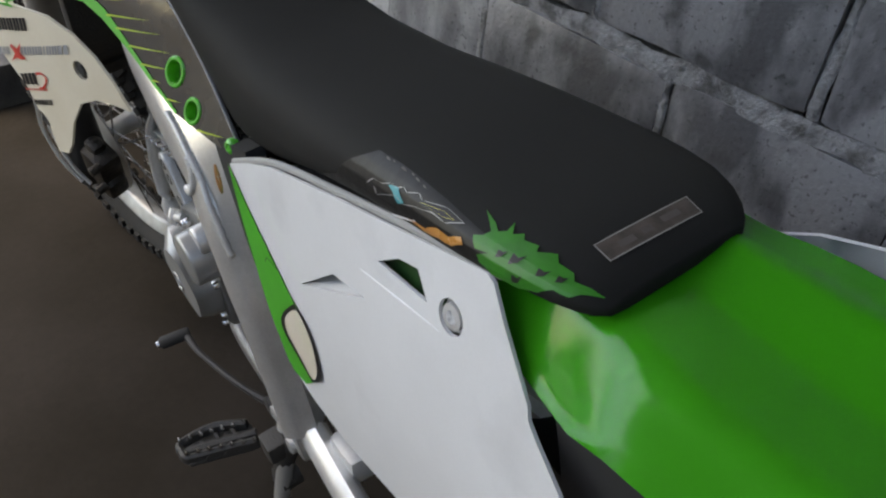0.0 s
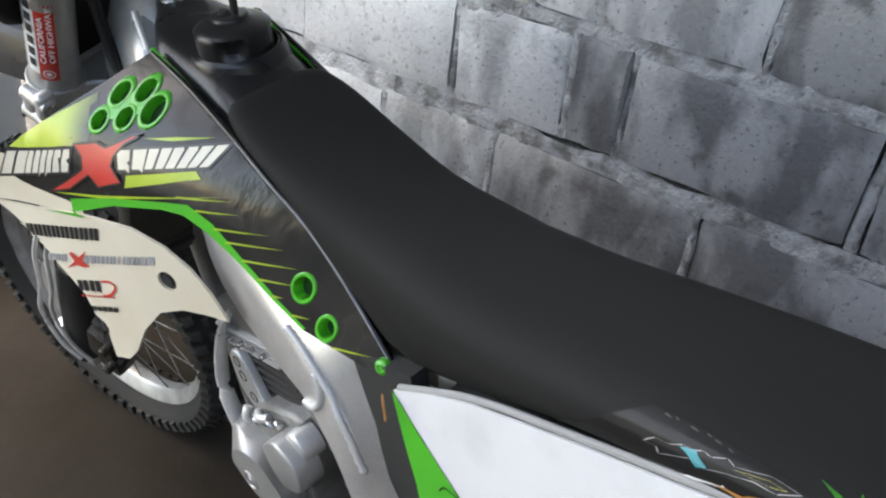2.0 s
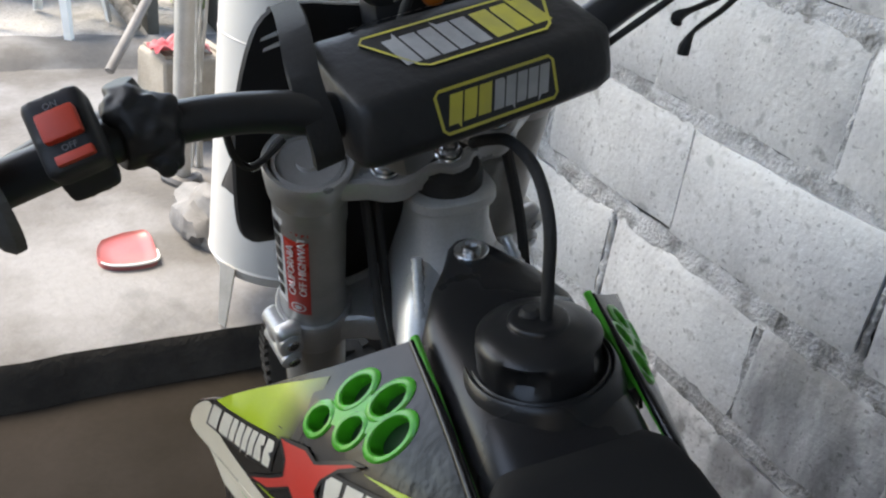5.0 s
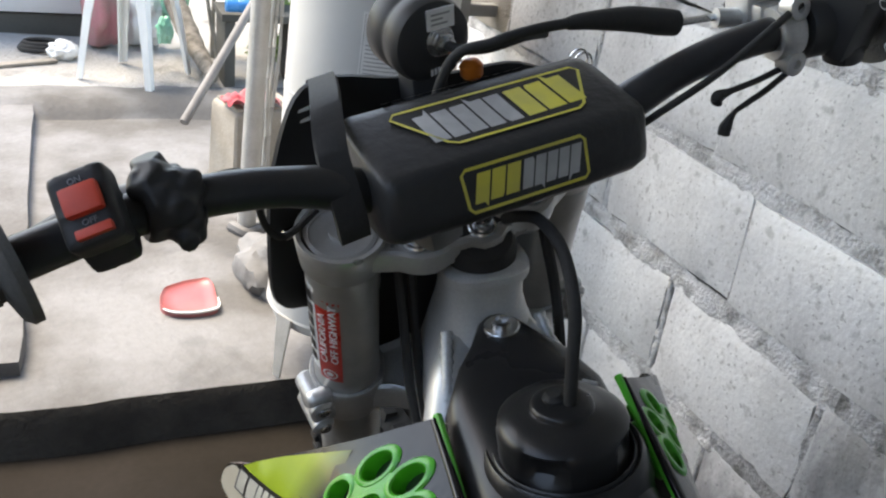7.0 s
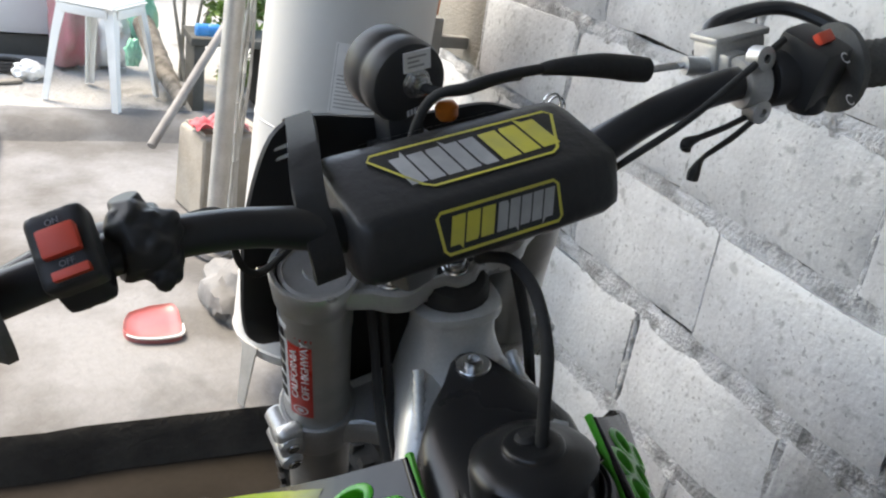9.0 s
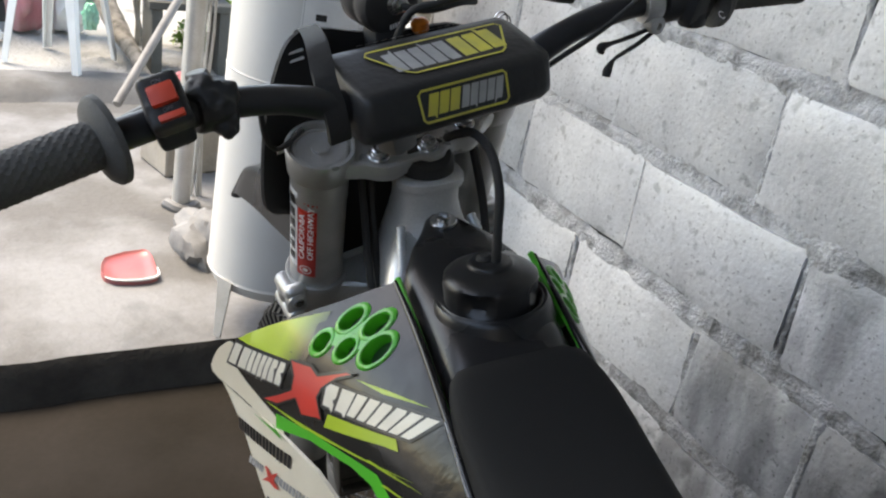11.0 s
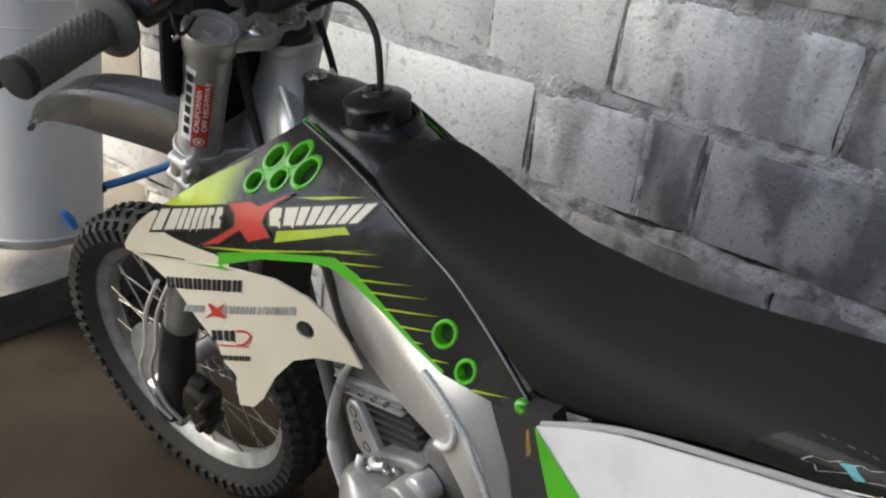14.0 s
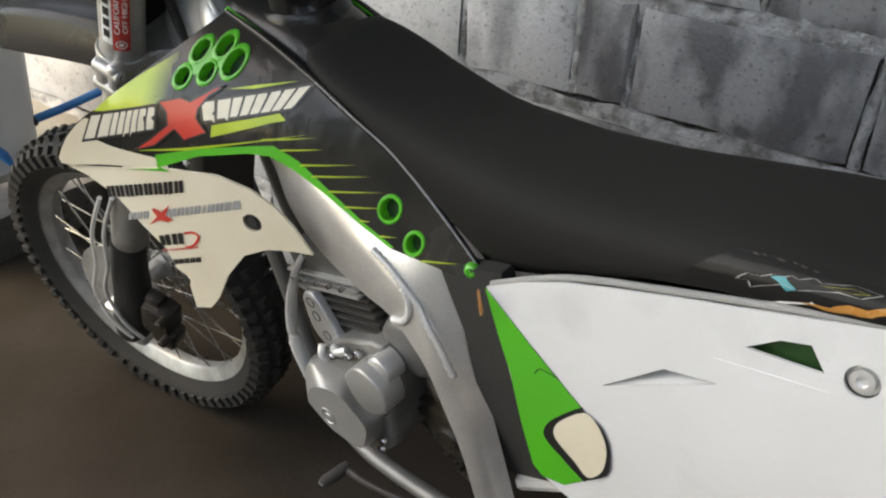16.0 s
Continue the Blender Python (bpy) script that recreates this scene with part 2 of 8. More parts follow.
BLOCK = mat("painted_block", (0.63, 0.636, 0.645), 0.5, 0.15, scale=5, grain=110, bump=0.45, dist=0.003, other=(0.37, 0.376, 0.39), amount=0.65, per_object=0.15, rough_var=0.12, detail=14, pits=0.5, pit_scale=34, placed=True, edge=(0.43, 0.63), specks=0.5)
# stained blocks whose darker base also carries the wall's shade, in two depths
BLOCK_STAINED_SHADE = mat("stained_shade_block", (0.49, 0.497, 0.515), 0.42, 0.15, streak=0.45, scale=8, grain=110, bump=0.5, dist=0.003, other=(0.15, 0.152, 0.162), amount=0.75, per_object=0.18, rough_var=0.12, detail=15, pits=0.85, pit_scale=15, placed=True, edge=(0.45, 0.57), specks=0.6)
BLOCK_STAINED_DEEP_SHADE = mat("stained_deep_shade_block", (0.32, 0.323, 0.338), 0.42, 0.15, streak=0.45, scale=8, grain=110, bump=0.5, dist=0.003, other=(0.09, 0.09, 0.098), amount=0.85, per_object=0.2, rough_var=0.12, detail=15, pits=0.85, pit_scale=15, placed=True, edge=(0.45, 0.57), specks=0.6)
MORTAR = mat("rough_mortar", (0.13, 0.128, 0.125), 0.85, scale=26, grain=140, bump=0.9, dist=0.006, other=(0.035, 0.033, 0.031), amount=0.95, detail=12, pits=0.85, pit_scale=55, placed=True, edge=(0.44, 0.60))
MORTAR_STAINED_SHADE = mat("stained_shade_mortar", (0.32, 0.324, 0.334), 0.75, scale=24, grain=140, bump=0.9, dist=0.006, other=(0.11, 0.108, 0.105), amount=0.85, detail=12, pits=0.7, pit_scale=55, placed=True, edge=(0.44, 0.62))
MORTAR_CLEAN = mat("painted_mortar", (0.47, 0.474, 0.482), 0.75, scale=22, grain=140, bump=0.9, dist=0.006, other=(0.20, 0.197, 0.192), amount=0.75, detail=12, pits=0.45, pit_scale=55, placed=True, edge=(0.46, 0.64))
RAW_BLOCK = mat("bare_block", (0.30, 0.28, 0.245), 0.85, scale=9, grain=150, bump=0.8, dist=0.004, other=(0.25, 0.23, 0.2), per_object=0.12)
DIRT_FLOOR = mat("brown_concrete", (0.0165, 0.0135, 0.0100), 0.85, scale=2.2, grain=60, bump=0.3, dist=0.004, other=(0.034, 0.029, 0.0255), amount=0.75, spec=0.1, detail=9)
CONCRETE = mat("pale_concrete", (0.185, 0.186, 0.190), 0.7, scale=3.0, grain=50, bump=0.6, dist=0.006, other=(0.085, 0.080, 0.075), amount=0.9, detail=10, edge=(0.40, 0.62), pits=0.4, pit_scale=5)
CONCRETE_DARK = mat("dark_concrete", (0.07, 0.066, 0.059), 0.85, scale=5, grain=70, bump=0.6, dist=0.008, other=(0.028, 0.026, 0.024), amount=0.8, spec=0.2)
PLASTER = mat("dull_plaster", (0.26, 0.245, 0.22), 0.85, scale=2, grain=60, bump=0.4, other=(0.18, 0.17, 0.15))
ROOFING = mat("roof_sheet", (0.30, 0.30, 0.31), 0.6, 0.3, scale=2, grain=40, bump=0.3, other=(0.22, 0.21, 0.2))
STAINLESS = mat("stainless_sheet", (0.60, 0.60, 0.59), 0.6, 0.12, scale=3, grain=90, bump=0.03, dist=0.001, other=(0.52, 0.515, 0.505))
GALV = mat("galvanised_pipe", (0.5, 0.5, 0.49), 0.5, 0.5, scale=12, grain=150, bump=0.2, dist=0.001, other=(0.36, 0.35, 0.33))
PVC_WHITE = mat("white_stool_plastic", (0.78, 0.79, 0.78), 0.45, scale=8, grain=200, bump=0.05, other=(0.66, 0.67, 0.66))
WOOD = mat("weathered_wood", (0.32, 0.29, 0.25), 0.85, scale=9, grain=90, bump=0.6, dist=0.004, other=(0.2, 0.18, 0.15))
RED_CLOTH = mat("red_cloth", (0.42, 0.05, 0.07), 0.8, scale=16, grain=200, bump=0.4, other=(0.55, 0.3, 0.3))
RED_PLASTIC = mat("red_plastic", (0.36, 0.085, 0.085), 0.35, scale=6, grain=120, bump=0.1, other=(0.33, 0.13, 0.12))
ENAMEL = mat("white_enamel", (0.72, 0.73, 0.74), 0.4, scale=4, grain=200, bump=0.04, other=(0.64, 0.65, 0.66))
GREY_BOX = mat("grey_box", (0.33, 0.33, 0.32), 0.5, scale=14, grain=200, bump=0.1)
ORANGE_HOSE = mat("orange_hose", (0.62, 0.2, 0.09), 0.5, scale=14, grain=200, bump=0.1)
LEAF = mat("leaf", (0.085, 0.16, 0.03), 0.5, scale=12, grain=90, bump=0.2, other=(0.16, 0.24, 0.05), island=0.45)
PIPE_GREY = mat("weathered_pipe", (0.21, 0.205, 0.20), 0.65, scale=14, grain=160, bump=0.2, dist=0.001, other=(0.13, 0.125, 0.12))
BARK = mat("log_bark", (0.22, 0.20, 0.175), 0.9, scale=22, grain=70, bump=0.8, dist=0.006, other=(0.08, 0.072, 0.062), amount=0.9)
EARTH = mat("yard_earth", (0.37, 0.367, 0.36), 0.9, scale=1.6, grain=40, bump=0.8, dist=0.02, other=(0.26, 0.245, 0.22), detail=9, pits=0.5, pit_scale=5)
SACK = mat("sack", (0.4, 0.16, 0.18), 0.75, scale=9, grain=120, bump=0.4, other=(0.3, 0.25, 0.22))
GREEN_BAG = mat("green_bag", (0.16, 0.50, 0.36), 0.4, scale=9, grain=60, bump=0.5, dist=0.006, other=(0.40, 0.62, 0.52))
DARK_FENCE = mat("dark_fence", (0.055, 0.055, 0.05), 0.8, scale=3, grain=60, bump=0.4, other=(0.1, 0.1, 0.09))


# ---- mesh tools ----
def finish(ob, smooth=38):
    me = ob.data
    me.shade_smooth()
    me.set_sharp_from_angle(angle=radians(smooth))
    return ob


def part(name, bm, material, parent=None, label="", m=None, smooth=38):
    """Links a bmesh as one mesh object, under a thing or a part when parent is given."""
    bmesh.ops.recalc_face_normals(bm, faces=bm.faces)
    me = bpy.data.meshes.new(name)
    bm.to_mesh(me)
    bm.free()
    me.materials.append(material)
    ob = new(name, me)
    if parent:
        ob.parent = parent
    if m is not None:
        ob.matrix_basis = m
    if label:
        tagged(ob, label)
    return finish(ob, smooth)


def empty(name, label, category, m=None, group=""):
    ob = new(name)
    ob.empty_display_size = 0.05
    if m is not None:
        ob.matrix_basis = m
    return tagged(ob, label, category, group)


def box(bm, c, s, bevel=0.0, m=None, seg=2):
    t = bmesh.new()
    bmesh.ops.create_cube(t, size=1)
    bmesh.ops.scale(t, vec=s, verts=t.verts)
    if bevel:
        bmesh.ops.bevel(t, geom=t.edges[:], offset=bevel, segments=seg, profile=0.6, affect="EDGES")
    bmesh.ops.transform(t, matrix=Matrix.Translation(c) @ (m or Matrix()), verts=t.verts)
    return merge(bm, t)


def merge(bm, t):
    me = bpy.data.meshes.new("tmp")
    t.to_mesh(me)
    t.free()
    bm.from_mesh(me)
    bpy.data.meshes.remove(me)
    return bm


def axis_frame(a, b):
    d = (Vector(b) - Vector(a)).normalized()
    return d.to_track_quat("Z", "Y").to_matrix().to_4x4()


def lathe(bm, a, b, profile, n=32):
    """Turned shape about the line a-b; profile: (radius, metres along from a)."""
    fr = Matrix.Translation(a) @ axis_frame(a, b)
    rings = []
    for r, h in profile:
        rings.append([bm.verts.new(fr @ Vector((r * math.cos(2 * math.pi * k / n), r * math.sin(2 * math.pi * k / n), h))) for k in range(n)])
    for p, q in zip(rings, rings[1:]):
        for k in range(n):
            bm.faces.new((p[k], p[(k + 1) % n], q[(k + 1) % n], q[k]))
    if profile[0][0] > 1e-5:
        bm.faces.new(rings[0][::-1])
    if profile[-1][0] > 1e-5:
        bm.faces.new(rings[-1])
    return bm


def rod(bm, a, b, r, r2=None, n=16, edge=0.0):
    L = (Vector(b) - Vector(a)).length
    r2 = r if r2 is None else r2
    e = edge or min(r, r2) * 0.15
    return lathe(bm, a, b, [(r - e, 0), (r, e), (r2, L - e), (r2 - e, L)], n)


def smooth_path(pts, k=6):
    pts = [Vector(p) for p in pts]
    out = []
    for i in range(len(pts) - 1):
        p0, p1, p2, p3 = pts[max(i - 1, 0)], pts[i], pts[i + 1], pts[min(i + 2, len(pts) - 1)]
        for j in range(k):
            t = j / k
            out.append(0.5 * ((2 * p1) + (p2 - p0) * t + (2 * p0 - 5 * p1 + 4 * p2 - p3) * t * t + (3 * p1 - p0 - 3 * p2 + p3) * t ** 3))
    return out + [pts[-1]]


def tube(bm, pts, r, n=10, k=6, caps=True, flat=1.0, up=(0, 0, 1)):
    """A bent round tube; r may be a list along the given points; flat squeezes it."""
    path = smooth_path(pts, k) if k > 1 else [Vector(p) for p in pts]
    rings = []
    for i, p in enumerate(path):
        d = (path[min(i + 1, len(path) - 1)] - path[max(i - 1, 0)]).normalized()
        s = d.cross(Vector(up))
        s = s.normalized() if s.length > 1e-4 else d.orthogonal().normalized()
        u = s.cross(d)
        if isinstance(r, (list, tuple)):
            f = i / (len(path) - 1) * (len(r) - 1)
            a = min(int(f), len(r) - 2)
            rad = r[a] + (r[a + 1] - r[a]) * (f - a)
        else:
            rad = r
        rings.append([bm.verts.new(p + rad * (s * math.cos(2 * math.pi * q / n) + u * flat * math.sin(2 * math.pi * q / n))) for q in range(n)])
    for p, q in zip(rings, rings[1:]):
        for j in range(n):
            bm.faces.new((p[j], p[(j + 1) % n], q[(j + 1) % n], q[j]))
    if caps:
        bm.faces.new(rings[0][::-1])
        bm.faces.new(rings[-1])
    return bm


def loft(bm, rings, caps=True, closed=True):
    vs = [[bm.verts.new(p) for p in r] for r in rings]
    n = len(vs[0])
    for p, q in zip(vs, vs[1:]):
        for j in range(n if closed else n - 1):
            bm.faces.new((p[j], p[(j + 1) % n], q[(j + 1) % n], q[j]))
    if caps and closed:
        bm.faces.new(vs[0][::-1])
        bm.faces.new(vs[-1])
    return bm


def inside(p, poly):
    x, y = p
    hit = False
    for (x1, y1), (x2, y2) in zip(poly, poly[1:] + poly[:1]):
        if (y1 > y) != (y2 > y) and x < (x2 - x1) * (y - y1) / (y2 - y1) + x1:
            hit = not hit
    return hit


def dense(poly, step):
    out = []
    for a, b in zip(poly, poly[1:] + poly[:1]):
        n = max(1, int(math.dist(a, b) / step))
        out += [(a[0] + (b[0] - a[0]) * i / n, a[1] + (b[1] - a[1]) * i / n) for i in range(n)]
    return out


def curve_poly(poly, k=4):
    """Rounds an outline by a closed spline."""
    n = len(poly)
    out = []
    for i in range(n):
        p0, p1, p2, p3 = (Vector(poly[(i + j) % n]) for j in (-1, 0, 1, 2))
        for j in range(k):
            t = j / k
            q = 0.5 * ((2 * p1) + (p2 - p0) * t + (2 * p0 - 5 * p1 + 4 * p2 - p3) * t * t + (3 * p1 - p0 - 3 * p2 + p3) * t ** 3)
            out.append((q.x, q.y))
    return out


def patch(bm, poly, surf, off=0.0, thick=0.0, holes=(), step=0.02, side=1):
    """A sheet with the outline poly (u, v) laid on the surface surf(u, v) -> (point, normal); off lifts it, thick gives it depth."""

    loops = [dense(poly, step)] + [dense(list(h), step) for h in holes]
    pts, edges = [], []
    for l in loops:
        s = len(pts)
        pts += l
        edges += [(s + i, s + (i + 1) % len(l)) for i in range(len(l))]
    us, vs = [p[0] for p in poly], [p[1] for p in poly]
    nu, nv = int((max(us) - min(us)) / step), int((max(vs) - min(vs)) / step)
    for i in range(1, nu + 1):
        for j in range(1, nv + 1):
            q = (min(us) + i * step * 0.999, min(vs) + j * step * 0.997)
            if inside(q, poly) and not any(inside(q, list(h)) for h in holes):
                if min(math.dist(q, p) for l in loops for p in l) > step * 0.35:
                    pts.append(q)
    v2, _, f2, *_ = geometry.delaunay_2d_cdt([Vector(p) for p in pts], edges, [], 0, 1e-6)
    top, low = {}, {}

    def vert(i, store, d):
        if i not in store:
            p, nrm = surf(*v2[i])
            q = Vector(p) + Vector(nrm).normalized() * d
            store[i] = bm.verts.new((q.x * side, q.y, q.z))
        return store[i]
    count = {}
    for f in f2:
        c = sum((v2[i] for i in f), Vector((0, 0))) / len(f)
        if not inside((c.x, c.y), loops[0]) or any(inside((c.x, c.y), l) for l in loops[1:]):
            continue
        bm.faces.new([vert(i, top, off) for i in f])
        if thick:
            bm.faces.new([vert(i, low, off - thick) for i in reversed(f)])
            for a, b in zip(f, list(f[1:]) + [f[0]]):
                if (b, a) in count:
                    del count[(b, a)]
                else:
                    count[(a, b)] = 1
    for a, b in count:
        bm.faces.new((top[b], top[a], low[a], low[b]))
    return bm


def disc(u, v, r, n=20, sx=1.0):
    return [(u + r * sx * math.cos(2 * math.pi * k / n), v + r * math.sin(2 * math.pi * k / n)) for k in range(n)]


def flat_surf(origin, ux, uy):
    """A flat surface spanned by two unit vectors."""
    o, a, b = Vector(origin), Vector(ux).normalized(), Vector(uy).normalized()
    nrm = a.cross(b)
    return lambda u, v: (o + a * u + b * v, nrm)


def writing(name, body, size, place, material, parent, width=0.0, m=None):
    """Built-in font lettering as a thin mesh; place: matrix with the baseline along its x."""
    cu = bpy.data.curves.new(name, "FONT")
    cu.body, cu.size, cu.extrude, cu.align_x, cu.align_y = body, size, 0.0003, "CENTER", "CENTER"
    tmp = bpy.data.objects.new(name, cu)
    scene.collection.objects.link(tmp)
    bpy.context.view_layer.update()
    me = bpy.data.meshes.new_from_object(tmp.evaluated_get(bpy.context.evaluated_depsgraph_get()))
    bpy.data.objects.remove(tmp)
    if width:
        xs = [v.co.x for v in me.vertices]
        k = width / (max(xs) - min(xs))
        me.transform(Matrix.Diagonal((k, 1, 1, 1)))
    me.transform(place)
    me.materials.clear()
    me.materials.append(material)
    ob = new(name, me)
    ob.parent = parent
    if m is not None:
        ob.matrix_basis = m
    return ob


def decal(name, poly, surf, material, parent, lift, step=0.02, label="", holes=(), side=1):
    bm = bmesh.new()
    patch(bm, poly, surf, lift, 0.0, holes, step, side)
    return part(name, bm, material, parent, label)


def band(bm, surf, pts, width, lift, closed=True, thick=0.0):
    """A narrow stripe along an outline on a surface."""
    n = len(pts)
    a, b = [], []
    for i, p in enumerate(pts):
        q0, q1 = pts[(i - 1) % n], pts[(i + 1) % n]
        if not closed:
            q0, q1 = pts[max(i - 1, 0)], pts[min(i + 1, n - 1)]
        d = Vector((q1[0] - q0[0], q1[1] - q0[1])).normalized()
        nn = Vector((-d.y, d.x)) * width / 2
        for store, s in ((a, 1), (b, -1)):
            c, nrm = surf(p[0] + nn.x * s, p[1] + nn.y * s)
            store.append(bm.verts.new(Vector(c) + Vector(nrm).normalized() * lift))
    for i in range(n if closed else n - 1):
        bm.faces.new((a[i], a[(i + 1) % n], b[(i + 1) % n], b[i]))
    return bm


NAME_SHAPES = [
    [(0, 0), (1, 0), (1, 1), (0, 1)],
    [(0, -0.2), (0.3, 0), (1, 0), (1, 1), (0, 1)],
    [(0, 0), (1, 0), (1, 0.86), (0.84, 1), (0, 1)],
    [(0, 0), (0.7, 0), (1, -0.18), (1, 1), (0, 1)],
    [(0, 0), (0.9, 0), (1, 0.12), (1, 1), (0, 1)],
]


def name_row(name, material, parent, surf, quad, cells, lift, label="", swell=0.0):
    """A row of plain notched shapes inside a four-cornered field (lower start, lower end, upper end, upper start); cells: from, to, shape."""
    a, b, c, d = (Vector(p) for p in quad)
    if not swell:
        cells = [(u0 + (u1 - u0) * f, u0 + (u1 - u0) * (f + 0.44), k) for u0, u1, k in cells for f in (0.0, 0.56)]
    for u0, u1, k in cells:
        shape = NAME_SHAPES[k] if not swell else [(0, 0), (1, 0), (1, 1), (0, 1)]
        pts = []
        for u, v in shape:
            u, v = u0 + (u1 - u0) * u, v
            if swell:
                u += swell * 0.25 * (1 if u > (u0 + u1) / 2 else -1)
                v += swell * (1 if v > 0.5 else -1)
            pts.append(tuple((a * (1 - u) + b * u) * (1 - v) + (d * (1 - u) + c * u) * v))
        bm = bmesh.new()
        patch(bm, pts, surf, lift, 0.0, (), 0.012)
        part(name, bm, material, parent, label)


def name_blocks(name, material, parent, surf, start, end, heights, gap=0.15, slant=0.25, lift=0.001, label="", seed=0):
    """A row of slanted plain shapes that stands for a name, each one a part: from start to end (u, v), heights at both ends and how many."""
    n = heights[2]
    du, dv = (end[0] - start[0]) / n, (end[1] - start[1]) / n
    for i in range(n):
        h = heights[0] + (heights[1] - heights[0]) * i / max(1, n - 1)
        u0, v0 = start[0] + du * i, start[1] + dv * i
        w, wv = du * (1 - gap), dv * (1 - gap)
        s = slant * abs(h) * (1 if du > 0 else -1)
        shape = NAME_SHAPES[(i + seed) % len(NAME_SHAPES)]
        bm = bmesh.new()
        patch(bm, [(u0 + w * a + s * b, v0 + wv * a + h * b) for a, b in shape], surf, lift, 0.0, (), 0.03)
        part(name, bm, material, parent, label)

# ---- ground and closing structure ----


def sheet(name, x0, x1, y0, y1, z, material, label, step=0.12, rough=0.004, kind="structure", scale=3.0, thick=0.0):
    bm = bmesh.new()
    nx, ny = max(1, int((x1 - x0) / step)), max(1, int((y1 - y0) / step))
    grid = [[bm.verts.new((x0 + (x1 - x0) * i / nx, y0 + (y1 - y0) * j / ny, z + rough * noise.noise((i * step * scale, j * step * scale, z * 7)))) for j in range(ny + 1)] for i in range(nx + 1)]
    for i in range(nx):
        for j in range(ny):
            bm.faces.new((grid[i][j], grid[i + 1][j], grid[i + 1][j + 1], grid[i][j + 1]))
    ob = part(name, bm, material, smooth=60)
    return tagged(ob, label, "", "", kind)


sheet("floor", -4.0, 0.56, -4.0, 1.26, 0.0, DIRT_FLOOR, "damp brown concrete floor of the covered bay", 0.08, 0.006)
bm = bmesh.new()
n = 60
LEDGE_Y = 1.2
front_top, front_low, back_top = [], [], []
xs = [-4.0 + 4.56 * i / n for i in range(n + 1)]
for x in xs:
    w = 0.018 * noise.noise((x * 4, 2.2, 0)) + 0.008 * noise.noise((x * 15, 1.1, 0))
    front_top.append(bm.verts.new((x, LEDGE_Y + 0.02 + w, 0.108 + 0.006 * noise.noise((x * 9, 0, 1)))))
    front_low.append(bm.verts.new((x, LEDGE_Y + w * 0.6 - 0.02, -0.02)))
mid = [bm.verts.new((x, LEDGE_Y + 0.005 + 0.8 * (v.co.y - LEDGE_Y - 0.02), 0.085)) for x, v in zip(xs, front_top)]
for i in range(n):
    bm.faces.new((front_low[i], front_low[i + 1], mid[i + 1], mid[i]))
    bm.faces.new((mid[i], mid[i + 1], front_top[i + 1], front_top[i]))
tagged(part("step_1", bm, CONCRETE_DARK, smooth=50), "dark concrete step face", "", "", "structure")
bm = bmesh.new()
rows_y = [None, 1.30, 1.45, 1.7, 2.0, 2.4, 2.8, 3.1, 3.36]
prev = [(v[0], v[1], v[2]) for v in [(x, LEDGE_Y + 0.02 + 0.018 * noise.noise((x * 4, 2.2, 0)) + 0.008 * noise.noise((x * 15, 1.1, 0)), 0.108 + 0.006 * noise.noise((x * 9, 0, 1))) for x in xs]]
prev = [bm.verts.new(p) for p in prev]
for y in rows_y[1:]:
    cur = [bm.verts.new((x, y, 0.11 + 0.007 * noise.noise((x * 2.5, y * 2.5, 3)))) for x in xs]
    for i in range(n):
        bm.faces.new((prev[i], prev[i + 1], cur[i + 1], cur[i]))
    prev = cur
tagged(part("pavement", bm, CONCRETE, smooth=60), "pale worn concrete slab of the yard", "", "", "structure")
# rear kerb of the slab and the earth behind
bm = bmesh.new()
rows = []
for i in range(105):
    x = -3.9 + 0.05 * i
    q, h = 0.05 * noise.noise((x * 2.6, 0, 2)) + 0.015 * noise.noise((x * 13, 1, 2)), 0.185 + 0.012 * noise.noise((x * 6, 4, 2))
    rows.append([(x, 3.24 + q, 0.09), (x, 3.30 + q, 0.135), (x, 3.36 + q * 0.8, h - 0.006), (x, 3.42 + q * 0.5, h), (x, 3.52, h), (x, 3.52, 0.05)])
loft(bm, rows)
tagged(part("step_2", bm, CONCRETE, smooth=50), "low rough concrete kerb at the back of the slab", "", "", "structure")
sheet("ground", -40, 40, 3.4, 60, 0.18, EARTH, "bare yard earth with leaf litter", 0.9, 0.05, scale=0.5)
sheet("ground_side", -40, -3.95, -40, 3.5, -0.03, EARTH, "bare earth beside the bay", 1.5, 0.04, scale=0.5)
sheet("ground_far", 0.5, 40, -40, 3.45, -0.04, EARTH, "bare earth beyond the wall", 1.5, 0.04, scale=0.5)
sheet("ground_rear", -4.0, 0.6, -40, -3.95, -0.03, EARTH, "bare earth behind the bay", 1.5, 0.04, scale=0.5)
# low whitewashed kerb along the slab
bm = bmesh.new()
loft(bm, [[(-1.6, y, 0.1), (-0.60 + 0.03 * noise.noise((y * 3, 0, 5)) - 0.05, y, 0.1), (-0.60 + 0.02 * noise.noise((y * 3, 0, 5)) - 0.05, y, 0.155 + 0.01 * noise.noise((y * 4, 3, 0))), (-1.6, y, 0.165)] for y in [1.36 + 0.11 * i for i in range(19)]])
tagged(part("kerb", bm, CONCRETE, smooth=50), "low pale concrete kerb", "", "", "structure")

